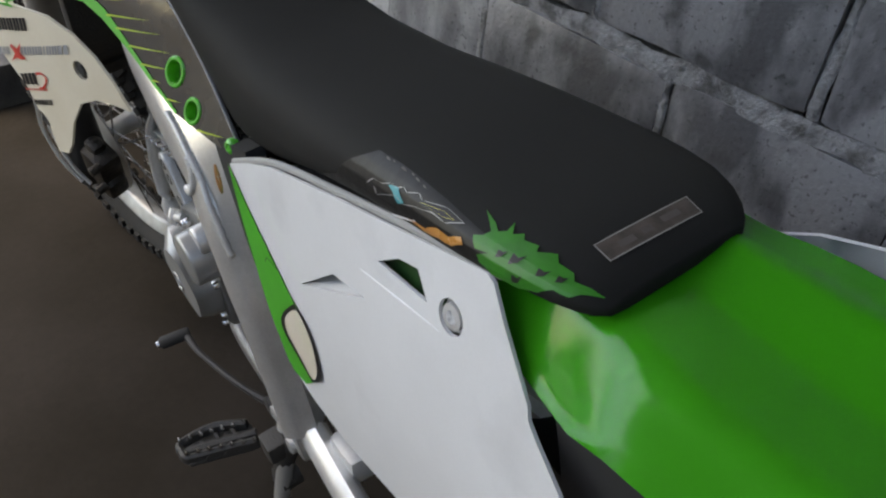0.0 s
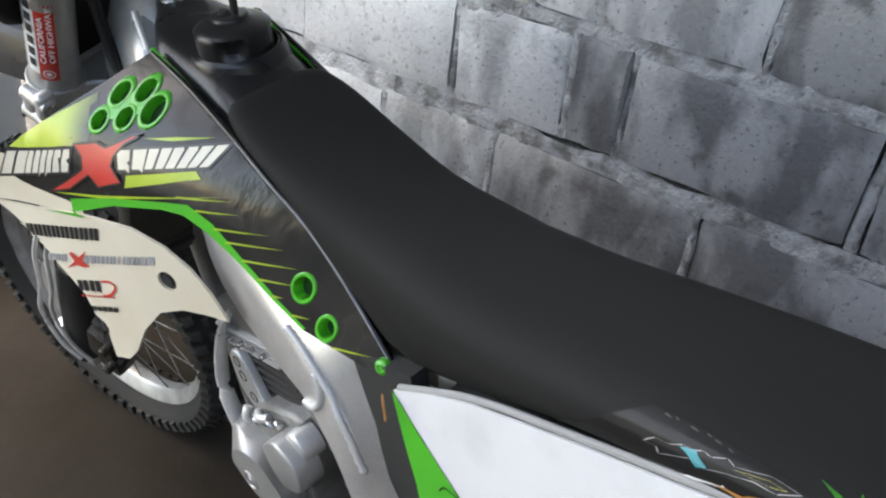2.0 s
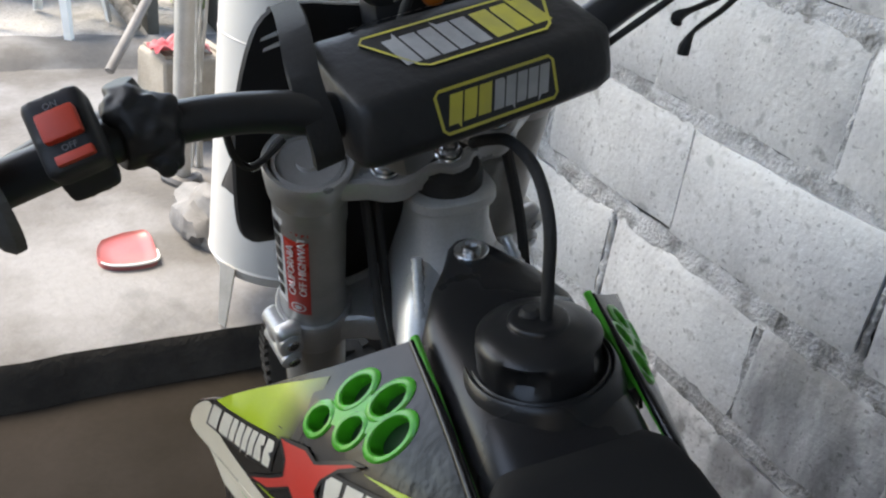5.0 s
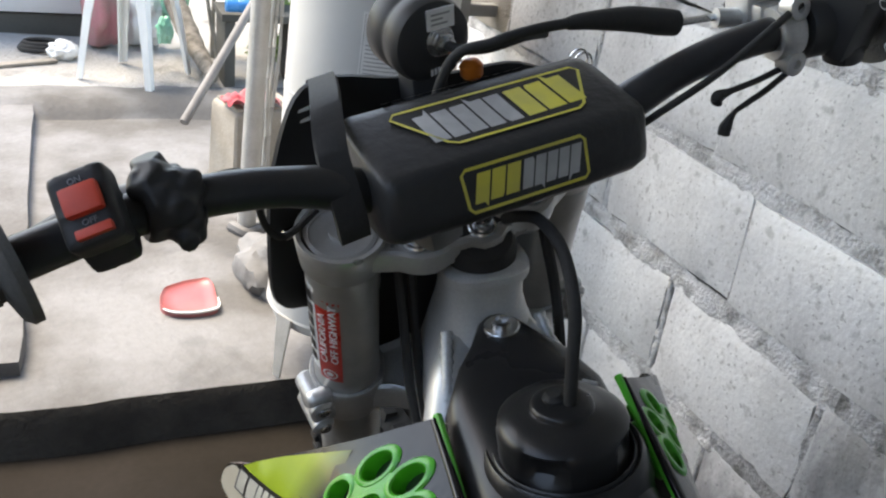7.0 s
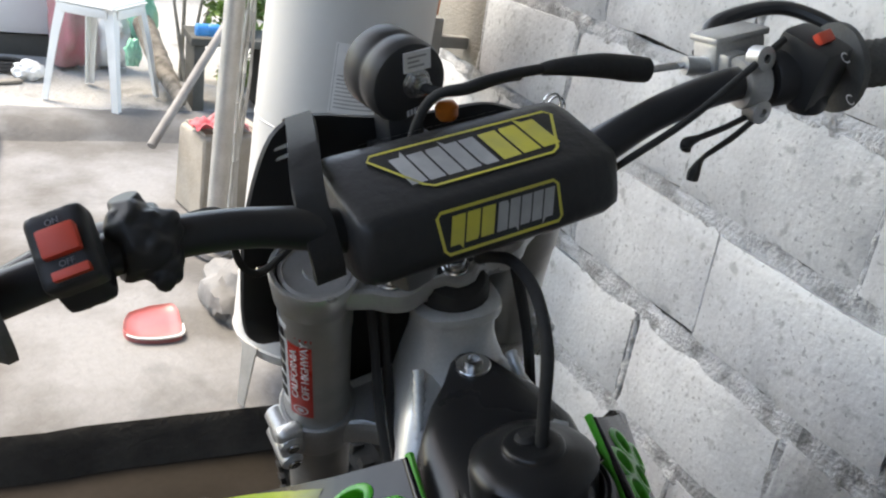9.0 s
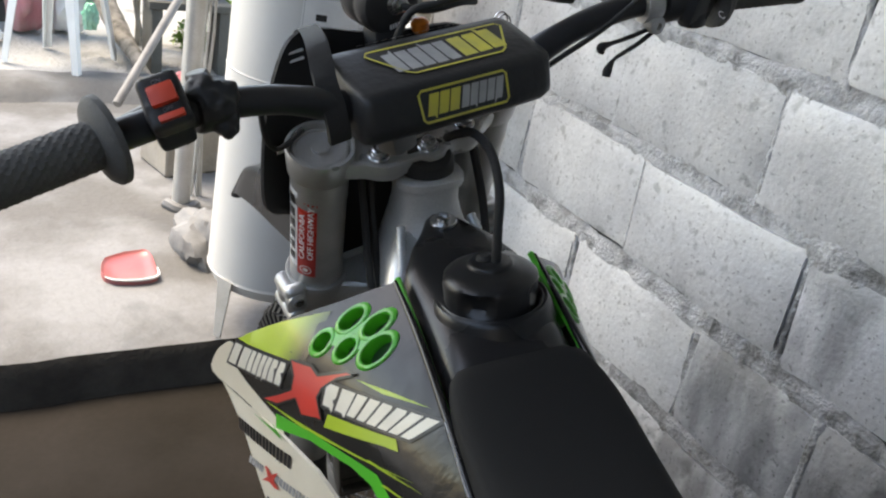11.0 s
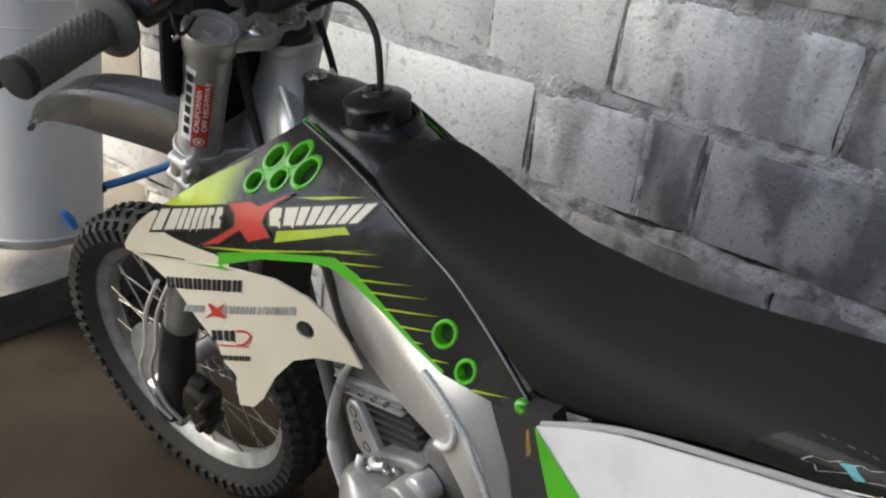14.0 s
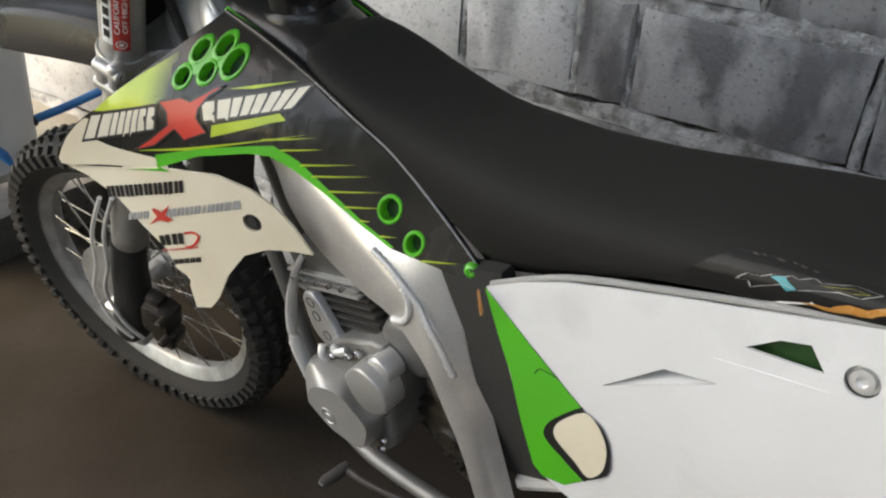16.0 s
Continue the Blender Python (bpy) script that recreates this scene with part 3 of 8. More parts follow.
# unseen roof, back wall and far side wall, added to shade the bay
SHADE_ROOF_Y = 1.95
bm = bmesh.new()
for i in range(32):
    x0, x1 = -1.85 + i * 0.079, -1.85 + (i + 1) * 0.079
    z0, z1 = 2.75 + 0.012 * (i % 2), 2.75 + 0.012 * ((i + 1) % 2)
    a = [bm.verts.new(p) for p in ((x0, -4.2, z0), (x1, -4.2, z1), (x1, SHADE_ROOF_Y, z1 + 0.12), (x0, SHADE_ROOF_Y, z0 + 0.12))]
    bm.faces.new(a)
bmesh.ops.remove_doubles(bm, verts=bm.verts, dist=1e-4)
bmesh.ops.solidify(bm, geom=bm.faces[:], thickness=0.004)
tagged(part("unseen_ceiling", bm, ROOFING, smooth=20), "unseen corrugated metal roof sheet, added to shade the bay", "", "", "structure")
bm = bmesh.new()
box(bm, (-1.75, -4.05, 1.4), (4.7, 0.15, 2.8), 0)
tagged(part("unseen_wall_south", bm, PLASTER), "unseen dull plastered back wall, added to close the bay", "", "", "structure")
bm = bmesh.new()
box(bm, (-4.05, -1.5, 1.4), (0.15, 5.3, 2.8), 0)
tagged(part("unseen_wall_west", bm, PLASTER), "unseen dull plastered side wall, added to hold off sky light", "", "", "structure")

# ---- block wall: mortar bed, then single blocks as its pieces ----
WALL_X = 0.5
# joints of the courses that differ from a regular bond, by lower edge
COURSES = [
    (0.075, 0.245, [1.75, 1.34, 0.94, 0.55, 0.15, -0.25, -0.66, -1.06]),
    (0.300, 0.472, [1.60, 1.19, 0.77, 0.36, -0.02, -0.33, -0.75, -1.16]),
    (0.527, 0.695, [1.75, 1.35, 0.945, 0.548, 0.163, -0.117, -0.540, -0.95]),
    (0.755, 0.926, [1.62, 1.21, 0.80, 0.399, 0.0, -0.256, -0.367, -0.778, -1.19]),
    (0.974, 1.140, [1.75, 1.34, 0.93, 0.52, 0.134, -0.152, -0.575, -1.0]),
    (1.192, 1.362, [1.60, 1.22, 0.85, 0.45, 0.05, -0.285, -0.40, -0.82, -1.22]),
    (1.41, 1.58, [1.75, 1.36, 0.95, 0.55, 0.15, -0.26, -0.66, -1.06]),
]
br = random.Random(5)
z_now = 1.63
while z_now < 2.7:
    off = br.uniform(0, 0.4)
    COURSES.append((z_now, z_now + 0.17, [1.75 - 0.405 * k - off for k in range(8)]))
    z_now += 0.218
bm = bmesh.new()
BEDS = [0.0, 0.2725, 0.4995, 0.725, 0.95, 1.166, 1.386] + [1.605 + 0.218 * k for k in range(6)]
y0, y1, z1 = -4.0, 2.3, 2.86
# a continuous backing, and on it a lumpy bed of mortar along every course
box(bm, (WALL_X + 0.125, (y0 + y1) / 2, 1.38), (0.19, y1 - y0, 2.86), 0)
clean, shaded_joints = bmesh.new(), bmesh.new()


def shaded_zone(y, z):
    """Whether a spot lies low or rearward, where shade is painted along with stains."""
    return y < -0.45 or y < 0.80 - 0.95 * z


def joint(verts):
    """A strip of mortar from its columns of points, in the clean or the shaded mesh."""
    for p, q in zip(verts, verts[1:]):
        store = shaded_joints if shaded_zone(p[0][1], p[0][2]) else clean
        a, b = [store.verts.new(c) for c in p], [store.verts.new(c) for c in q]
        for j in range(len(a) - 1):
            store.faces.new((a[j], a[j + 1], b[j + 1], b[j]))


for bed in BEDS:
    ny, nz = 420, 7
    verts = []
    for i in range(ny + 1):
        y = y0 + (y1 - y0) * i / ny
        half = 0.024 + 0.013 * noise.noise((y * 6, bed * 9, 1))
        col = []
        for j in range(nz + 1):
            top = 0.78 + 0.5 * noise.noise((y * 7, bed * 3, 5))
            w = -1 + (1 + min(1.0, top)) * j / nz
            z = bed + half * w + 0.006 * noise.noise((y * 9, bed, 3))
            d = 0.001 + 0.006 * noise.noise((y * 16, z * 22, 0)) + 0.007 * noise.noise((y * 60, z * 60, 4)) + (0.010 * max(0.0, noise.noise((y * 5, bed * 7, 9)) + 0.25) if j >= nz - 1 else 0.0)
            col.append((WALL_X + 0.006 + d, y, z))
        verts.append(col)
    joint(verts)
for lo, hi, joints in COURSES:
    for q in joints:
        if q < -1.9:
            continue
        verts = []
        depth = 0.004 + 0.012 * noise.noise((q * 7.3, lo * 5.1, 2.0))
        for i in range(25):
            z = lo - 0.012 + (hi - lo + 0.024) * i / 24
            half = 0.0085 + 0.006 * noise.noise((q * 11, z * 18, 6))
            col = []
            for j in range(6):
                y = q + half * (-1 + 2 * j / 5) + 0.004 * noise.noise((q * 5, z * 12, 8))
                d = depth + 0.010 * max(0.0, noise.noise((q * 3.7, z * 9, 1.5)) + 0.1) + 0.005 * noise.noise((y * 60, z * 60, 4))
                col.append((WALL_X + 0.001 + max(0.0, d) + (0.004 if j in (0, 5) else 0.0), y, z))
            verts.append(col)
        joint(verts)
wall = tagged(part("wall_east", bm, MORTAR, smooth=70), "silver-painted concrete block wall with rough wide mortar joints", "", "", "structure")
for store, material in ((clean, MORTAR_CLEAN), (shaded_joints, MORTAR_STAINED_SHADE)):
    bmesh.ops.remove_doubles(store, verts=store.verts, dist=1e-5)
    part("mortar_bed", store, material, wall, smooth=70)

# ---- stainless water tank on the slab ----
wt = empty("water_tank", "tall stainless steel water pressure tank on short legs", "water tank", pose(0.117, 1.322, 0.11, 0, 2.3, 0))
bm = bmesh.new()
R = 0.189
lathe(bm, (0, 0, 0.115), (0, 0, 3), [(0.02, 0.0), (R * 0.6, 0.006), (R * 0.93, 0.02), (R, 0.045), (R + 0.002, 0.05), (R, 0.056), (R, 0.6), (R + 0.0015, 0.603), (R, 0.606), (R, 1.12), (R + 0.002, 1.125), (R, 1.13), (R * 0.9, 1.19), (R * 0.6, 1.23), (0.03, 1.25)], 64)
part("tank_body", bm, STAINLESS, wt, "brushed stainless cylinder", smooth=12)
for k, ang in enumerate((208, 328, 88)):
    bm = bmesh.new()
    a = radians(ang)
    d, s = Vector((math.cos(a), math.sin(a), 0)), Vector((-math.sin(a), math.cos(a), 0))
    c = d * (R - 0.002)
    vs = []
    for w, z, o in ((0.026, 0.17, 0.003), (0.012, 0.0, 0.012)):
        for q in (-1, 1):
            for e in (0, 1):
                vs.append(bm.verts.new(c + s * w * q + d * (o + 0.004 * e) + Vector((0, 0, z))))
    for f in ((0, 1, 3, 2), (4, 6, 7, 5), (0, 2, 6, 4), (1, 5, 7, 3), (0, 4, 5, 1), (2, 3, 7, 6)):
        bm.faces.new([vs[i] for i in f])
    part("tank_leg", bm, GALV, wt, "pale sheet-metal leg")


def tank_surf(u, v):
    a = radians(-112) + u / R
    n = Vector((math.cos(a), math.sin(a), 0))
    return n * (R + 0.0005) + Vector((0, 0, v)), n


bm = bmesh.new()
patch(bm, [(-0.012, 0.785), (0.135, 0.785), (0.135, 0.935), (-0.012, 0.935)], tank_surf, 0.0015, 0.001, (), 0.02)
lb = part("tank_label", bm, STICKER, wt, "white printed paper label")
for k in range(9):
    w = (0.11, 0.10, 0.118, 0.09, 0.112, 0.105, 0.118, 0.08, 0.11, 0.1, 0.06)[k]
    z = 0.798 + 0.0085 * k
    bm = bmesh.new()
    patch(bm, [(-0.002, z), (-0.002 + w, z), (-0.002 + w, z + 0.0022), (-0.002, z + 0.0022)], tank_surf, 0.0024, 0, (), 0.02)
    part("print_bar", bm, GREY_INK, lb)
bm = bmesh.new()
patch(bm, [(0.020, 0.885), (0.045, 0.885), (0.045, 0.900), (0.020, 0.900)], tank_surf, 0.0026)
part("print_block", bm, INK, lb, "dark printed block")
bm = bmesh.new()
band(bm, tank_surf, [(-0.008, 0.790), (0.13, 0.790), (0.13, 0.93), (-0.008, 0.93)], 0.0016, 0.0023)
part("label_border", bm, GREY_INK, lb)

# pressure switch, gauge and hoses beside the tank, fixed to the wall
sw = empty("pressure_switch", "grey pressure switch box with a dial gauge and orange hoses", "pressure switch", pose(0.38, 1.42, 0.99))
bm = bmesh.new()
box(bm, (0.0, 0.0, 0.035), (0.075, 0.07, 0.095), 0.008)
box(bm, (0.075, 0.0, 0.02), (0.09, 0.03, 0.03), 0.004)
part("switch_case", bm, GREY_BOX, sw)
bm = bmesh.new()
lathe(bm, (-0.055, -0.02, 0.10), (-0.055, -0.2, 0.12), [(0.026, 0), (0.026, 0.02), (0.023, 0.022), (0.022, 0.019), (0.001, 0.019)], 28)
tube(bm, [(-0.055, 0.0, 0.09), (-0.05, 0.01, 0.05), (-0.03, 0.01, 0.03)], 0.008, 8)
part("dial_gauge", bm, STEEL, sw, "small round dial gauge")
bm = bmesh.new()
lathe(bm, (-0.055, -0.040, 0.102), (-0.055, -0.2, 0.12), [(0.021, 0), (0.0205, 0.001), (0.001, 0.001)], 24)
part("dial_face", bm, STICKER, sw)
bm = bmesh.new()
tube(bm, [(-0.04, 0.0, 0.035), (-0.08, 0.01, 0.045), (-0.115, 0.015, 0.03), (-0.12, 0.02, -0.03)], 0.010, 10)
tube(bm, [(0.03, 0.02, 0.07), (0.04, 0.03, 0.16), (0.045, 0.035, 0.30), (0.045, 0.035, 0.5)], 0.010, 10)
part("orange_hose", bm, ORANGE_HOSE, sw, "orange rubber hose")
bm = bmesh.new()
tube(bm, [(-0.075, -0.02, 0.075), (-0.09, -0.02, 0.07), (-0.1, -0.015, 0.055)], 0.009, 8)
lathe(bm, (-0.08, -0.025, 0.07), (-0.12, -0.05, 0.07), [(0.011, 0), (0.011, 0.02), (0.007, 0.022)], 10)
part("brass_fitting", bm, STEEL, sw, "bright pipe fitting")

# blue water hose ends by the tank foot
hose = empty("blue_hose", "blue plastic water hose running behind the front wheel", "hose", pose(0, 0, 0))
bm = bmesh.new()
tube(bm, [(0.49, 1.02, 0.50), (0.44, 1.06, 0.455), (0.36, 1.14, 0.40), (0.275, 1.21, 0.358)], 0.012, 10)
part("hose_run", bm, BLUE, hose)
bm = bmesh.new()
tube(bm, [(0.28, 1.206, 0.36), (0.25, 1.215, 0.352), (0.22, 1.225, 0.35)], 0.017, 10)
part("hose_coupling", bm, RUBBER, hose)
valve = empty("blue_valve", "blue plastic tap on the tank outlet pipe", "tap", pose(0.122, 1.118, 0.334))
bm = bmesh.new()
tube(bm, [(-0.016, 0.0, 0.026), (0.0, 0.0, 0.0), (0.014, -0.002, -0.028)], [0.008, 0.013, 0.009], 10)
part("tap_handle", bm, BLUE, valve)
bm = bmesh.new()
tube(bm, [(0.0, 0.06, 0.01), (-0.004, 0.03, 0.012), (-0.008, 0.004, 0.014)], 0.010, 10)
part("tap_stem", bm, STEEL, valve)

# ---- posts ----
post = empty("pipe_post", "upright galvanised pipe post standing on the slab", "post", pose(0.022, 2.10, 0.11, 0, 2.3, 0))
bm = bmesh.new()
rod(bm, (0, 0, 0), (0, 0, 2.7), 0.031, n=24)
part("post_pipe", bm, GALV, post)
bm = bmesh.new()
tube(bm, [(-0.03, 0.0, 0), (-0.045, 0.01, 0.012), (0.0, -0.05, 0.01), (0.05, 0.0, 0.012), (0.03, 0.03, 0.0)], 0.02, 8)
part("post_foot", bm, CONCRETE, post, "blob of concrete round the foot")
cable = empty("wire_bundle", "bundle of pale wires tied along a thin pole", "wires", pose(0.082, 2.2, 0.11, 0, 2.3, 0))
for k in range(3):
    bm = bmesh.new()
    tube(bm, [(0.012 * k + 0.006 * math.sin(z * 9 + k), 0.008 * math.cos(z * 7 + k * 2), z) for z in [0.3 * i for i in range(10)]], 0.006, 6, 3)
    part("wire", bm, GALV, cable)
strut = empty("leaning_pipe", "thin grey pipe leaning from the yard", "pipe", pose(0, 0, 0))
bm = bmesh.new()
rod(bm, (-0.125, 2.56, 0.335), (0.22, 3.0, 0.72), 0.017, n=14)
rod(bm, (0.22, 3.0, 0.72), (0.60, 3.5, 1.16), 0.017, n=14)
part("pipe_length", bm, PIPE_GREY, strut)

# rough lump of cement at the tank foot
bm = bmesh.new()
bmesh.ops.create_icosphere(bm, subdivisions=4, radius=1)
for v in bm.verts:
    f = 1 + 0.35 * noise.noise(v.co * 1.6) + 0.12 * noise.noise(v.co * 5)
    v.co = Vector((v.co.x * 0.10 * f, v.co.y * 0.16 * f, max(-0.02, v.co.z * 0.13 * f)))
ob = part("cement_lump", bm, CONCRETE, m=pose(0.04, 1.78, 0.11))
tagged(ob, "rough lump of dried cement on the slab", "cement lump")
# red plastic scrap on the slab: a torn basin bottom, its front edge rolled up
scrap = empty("red_plastic_scrap", "torn piece of dull red plastic basin on the slab", "plastic scrap", pose(-0.218, 1.652, 0.112))
SCRAP = [(-0.082, 0.000), (-0.062, 0.066), (0.000, 0.100), (0.056, 0.108), (0.074, 0.080), (0.074, 0.010), (0.066, -0.074), (0.010, -0.090), (-0.050, -0.080), (-0.080, -0.052)]
edge_line = curve_poly(SCRAP, 3)
rings = []
for f, z in ((1.0, -0.004), (1.0, 0.012), (0.985, 0.014), (0.95, 0.010), (0.86, 0.004), (0.5, 0.002), (0.1, 0.004)):
    rings.append([(x * f, y * f, z + (0.006 * noise.noise((x * 30, y * 30, 2)) if f > 0.9 and z > 0 else 0.0)) for x, y in edge_line])
part("scrap_floor", loft(bmesh.new(), rings), RED_PLASTIC, scrap, smooth=50)
bm = bmesh.new()
tube(bm, [(x, y, 0.014) for x, y in ((0.076, -0.02), (0.067, -0.076), (0.010, -0.092), (-0.050, -0.082), (-0.078, -0.058))], [0.002, 0.0045, 0.004, 0.0035, 0.002], 8)
part("scrap_rim", bm, PVC_WHITE, scrap, "whitened broken rim", smooth=60)

# ---- wooden stump box with a red cloth ----
stump = empty("planter_block", "square grey cement planter block", "planter", pose(0.13, 2.52, 0.11, 0, 0, 14))
bm = bmesh.new()
loft(bm, [[(-w, -d, z), (w, -d, z), (w, d, z), (-w, d, z)] for w, d, z in ((0.14, 0.12, 0.0), (0.135, 0.115, 0.12), (0.13, 0.11, 0.30), (0.12, 0.10, 0.315))])
bmesh.ops.bevel(bm, geom=bm.edges[:], offset=0.008, segments=1, affect="EDGES")
part("planter_body", bm, WOOD, stump, "weathered grey sides")
bm = bmesh.new()
for k in range(5):
    box(bm, (-0.1 + 0.05 * k, 0.0, 0.318), (0.03, 0.18, 0.012), 0.003, Matrix.Rotation(0.1 * math.sin(k * 4), 4, "Z"))
part("planter_top", bm, WOOD, stump)
bm = bmesh.new()
bmesh.ops.create_grid(bm, x_segments=24, y_segments=20, size=0.5)
for v in bm.verts:
    x, y = v.co.x * 0.19, v.co.y * 0.12
    v.co = Vector((x, y, 0.02 + 0.045 * abs(noise.noise((x * 28, y * 28, 0))) - 0.6 * max(0, abs(x) - 0.07)))
bmesh.ops.solidify(bm, geom=bm.faces[:], thickness=0.003)
ob = part("red_rag", bm, RED_CLOTH, m=pose(0.10, 2.47, 0.432, 0, 0, 10), smooth=70)
tagged(ob, "crumpled red and pink rag on the planter", "rag")

# ---- white plastic stool ----
def stool(m):
    st = empty("plastic_stool", "white moulded plastic stool with splayed legs", "stool", m)
    bm = bmesh.new()
    t = bmesh.new()
    bmesh.ops.create_cube(t, size=1)
    bmesh.ops.scale(t, vec=(0.30, 0.30, 0.028), verts=t.verts)
    bmesh.ops.bevel(t, geom=t.edges[:], offset=0.012, segments=3, affect="EDGES")
    bmesh.ops.translate(t, vec=(0, 0, 0.446), verts=t.verts)
    merge(bm, t)
    part("seat", bm, PVC_WHITE, st)
    bm = bmesh.new()
    for s in (-1, 1):
        for ax in (0, 1):
            c = [0, 0, 0.418]
            c[ax] = 0.140 * s
            box(bm, c, (0.014, 0.22, 0.04) if ax == 0 else (0.22, 0.014, 0.04), 0.004)
    part("apron", bm, PVC_WHITE, st)
    for sx in (-1, 1):
        for sy in (-1, 1):
            bm = bmesh.new()
            rings = []
            for z, o, w in ((0.44, 0.135, 0.050), (0.3, 0.155, 0.040), (0.15, 0.172, 0.034), (0.0, 0.188, 0.030)):
                c = Vector((sx * o, sy * o, z))
                a, b = Vector((-sx * w, 0, 0)), Vector((0, -sy * w, 0))
                t1, t2 = Vector((-sx * 0.006, -sy * 0.006, 0)), None
                rings.append([c + a, c, c + b, c + b + Vector((-sx * 0.006, 0, 0)), c + t1, c + a + Vector((0, -sy * 0.006, 0))])
            loft(bm, rings)
            part("leg", bm, PVC_WHITE, st, smooth=20)
    return st


stool(pose(-0.21, 3.70, 0.185, 0, 0, -35))

# ---- things at the back of the yard ----
cab = empty("white_cabinet", "white enamel appliance on a dark base", "appliance", pose(-0.88, 4.72, 0.17, 0, 0, 0))
bm = bmesh.new()
box(bm, (0, 0, 0.56), (1.05, 0.6, 0.85), 0.012)
part("cabinet_body", bm, ENAMEL, cab)
bm = bmesh.new()
box(bm, (0, 0, 0.06), (1.0, 0.56, 0.13), 0.005)
part("cabinet_base", bm, DARK_FENCE, cab)
bm = bmesh.new()
box(bm, (0.0, -0.302, 0.56), (1.0, 0.008, 0.8), 0.003)
box(bm, (0.44, -0.315, 0.6), (0.02, 0.02, 0.2), 0.004)
part("cabinet_door", bm, ENAMEL, cab)


def lumpy(name, label, cat, material, m, size, seed, freq=1.7):
    bm = bmesh.new()
    bmesh.ops.create_icosphere(bm, subdivisions=4, radius=1)
    for v in bm.verts:
        f = 1 + 0.3 * noise.noise(v.co * freq + Vector((seed, 0, 0))) + 0.1 * noise.noise(v.co * 5 + Vector((0, seed, 0)))
        v.co = Vector((v.co.x * size[0] * f, v.co.y * size[1] * f, max(-size[2] * 0.8, v.co.z * size[2] * f)))
    return tagged(part(name, bm, material, m=m, smooth=60), label, cat)


lumpy("rag_sack", "dull red woven sack slumped on the ground", "sack", SACK, pose(-0.33, 4.25, 0.40), (0.10, 0.12, 0.25), 1)
lumpy("plastic_bag", "clear pale plastic bag of rubbish", "bag", PVC_WHITE, pose(-0.12, 4.3, 0.32), (0.10, 0.1, 0.16), 4, 2.4)
lumpy("green_bag", "bright green plastic bag of rubbish", "bag", GREEN_BAG, pose(0.03, 4.3, 0.44), (0.07, 0.08, 0.15), 7, 2.2)
lumpy("paper_scrap", "crumpled white paper scrap on the ground", "paper", STICKER, pose(-0.52, 4.0, 0.22), (0.07, 0.06, 0.05), 9, 2.4)
bm = bmesh.new()
tube(bm, [(0.02, 4.35, 0.46), (0.07, 3.9, 0.32), (0.12, 3.50, 0.235)], [0.060, 0.050, 0.028], 16, 8)
for v in bm.verts:
    v.co += Vector((0.01 * noise.noise(v.co * 30), 0, 0.012 * noise.noise(v.co * 26 + Vector((2, 0, 0)))))
tagged(part("fallen_log", bm, BARK, smooth=60), "weathered grey log lying by the kerb", "log")
lumpy("green_bag", "crumpled translucent green plastic bag by the log", "plastic bag", GREEN_BAG, pose(-0.06, 3.86, 0.36), (0.04, 0.04, 0.07), 4, 2.6)
bt = empty("blue_bottle", "blue plastic bottle lying on its side", "bottle", pose(0.262, 3.50, 0.572, 0, 90, 0))
bm = bmesh.new()
lathe(bm, (0, 0, -0.09), (0, 0, 1), [(0.024, 0), (0.029, 0.006), (0.029, 0.05), (0.027, 0.055), (0.029, 0.06), (0.029, 0.10), (0.016, 0.13), (0.011, 0.138), (0.011, 0.15)], 20)
part("bottle_body", bm, BLUE, bt)
bench = empty("scrap_bench", "dark low plank bench under the plants", "bench", pose(0.36, 3.66, 0.18))
bm = bmesh.new()
box(bm, (0, 0, 0.33), (0.40, 0.28, 0.035), 0.005)
part("plank", bm, DARK_FENCE, bench)
for x in (-0.16, 0.16):
    bm = bmesh.new()
    box(bm, (x, 0, 0.155), (0.05, 0.26, 0.31), 0.004)
    part("bench_leg", bm, DARK_FENCE, bench)


def foliage(name, label, cat, m, blobs, leaf=0.05, count=700, seed=1, stem=True, kind="", mat_leaf=None):
    r = random.Random(seed)
    plant = empty(name, label, cat, m, "plants behind the yard")
    if stem:
        bm = bmesh.new()
        for k in range(6):
            a = 2 * math.pi * k / 6
            tip = blobs[k % len(blobs)]
            tube(bm, [(0.02 * math.cos(a), 0.02 * math.sin(a), 0), (tip[0] * 0.5, tip[1] * 0.5, tip[2] * 0.5), (tip[0], tip[1], tip[2])], [0.014, 0.009, 0.004], 6, 4)
        part("stem", bm, WOOD, plant)
    vs, fs = [], []
    for k in range(count):
        bx, by, bz, br = r.choice(blobs)
        d = Vector((r.gauss(0, 1), r.gauss(0, 1), r.gauss(0, 1))).normalized() * br * r.random() ** 0.4
        c = Vector((bx, by, bz)) + d
        q = Euler((r.uniform(-1.2, 1.2), r.uniform(-1.2, 1.2), r.uniform(0, 6.3))).to_matrix()
        s = leaf * r.uniform(0.6, 1.4)
        i = len(vs)
        vs += [c + q @ Vector(p) * s for p in ((0, -1, 0), (0.36, -0.3, 0.08), (0.33, 0.35, 0.04), (0, 1, -0.1), (-0.33, 0.35, 0.04), (-0.36, -0.3, 0.08))]
        fs += [(i, i + 1, i + 2, i + 3), (i, i + 3, i + 4, i + 5)]
    me = bpy.data.meshes.new("leaves")
    me.from_pydata(vs, [], fs)
    me.materials.append(mat_leaf or LEAF)
    ob = new("leaves", me)
    ob.parent = plant
    return plant


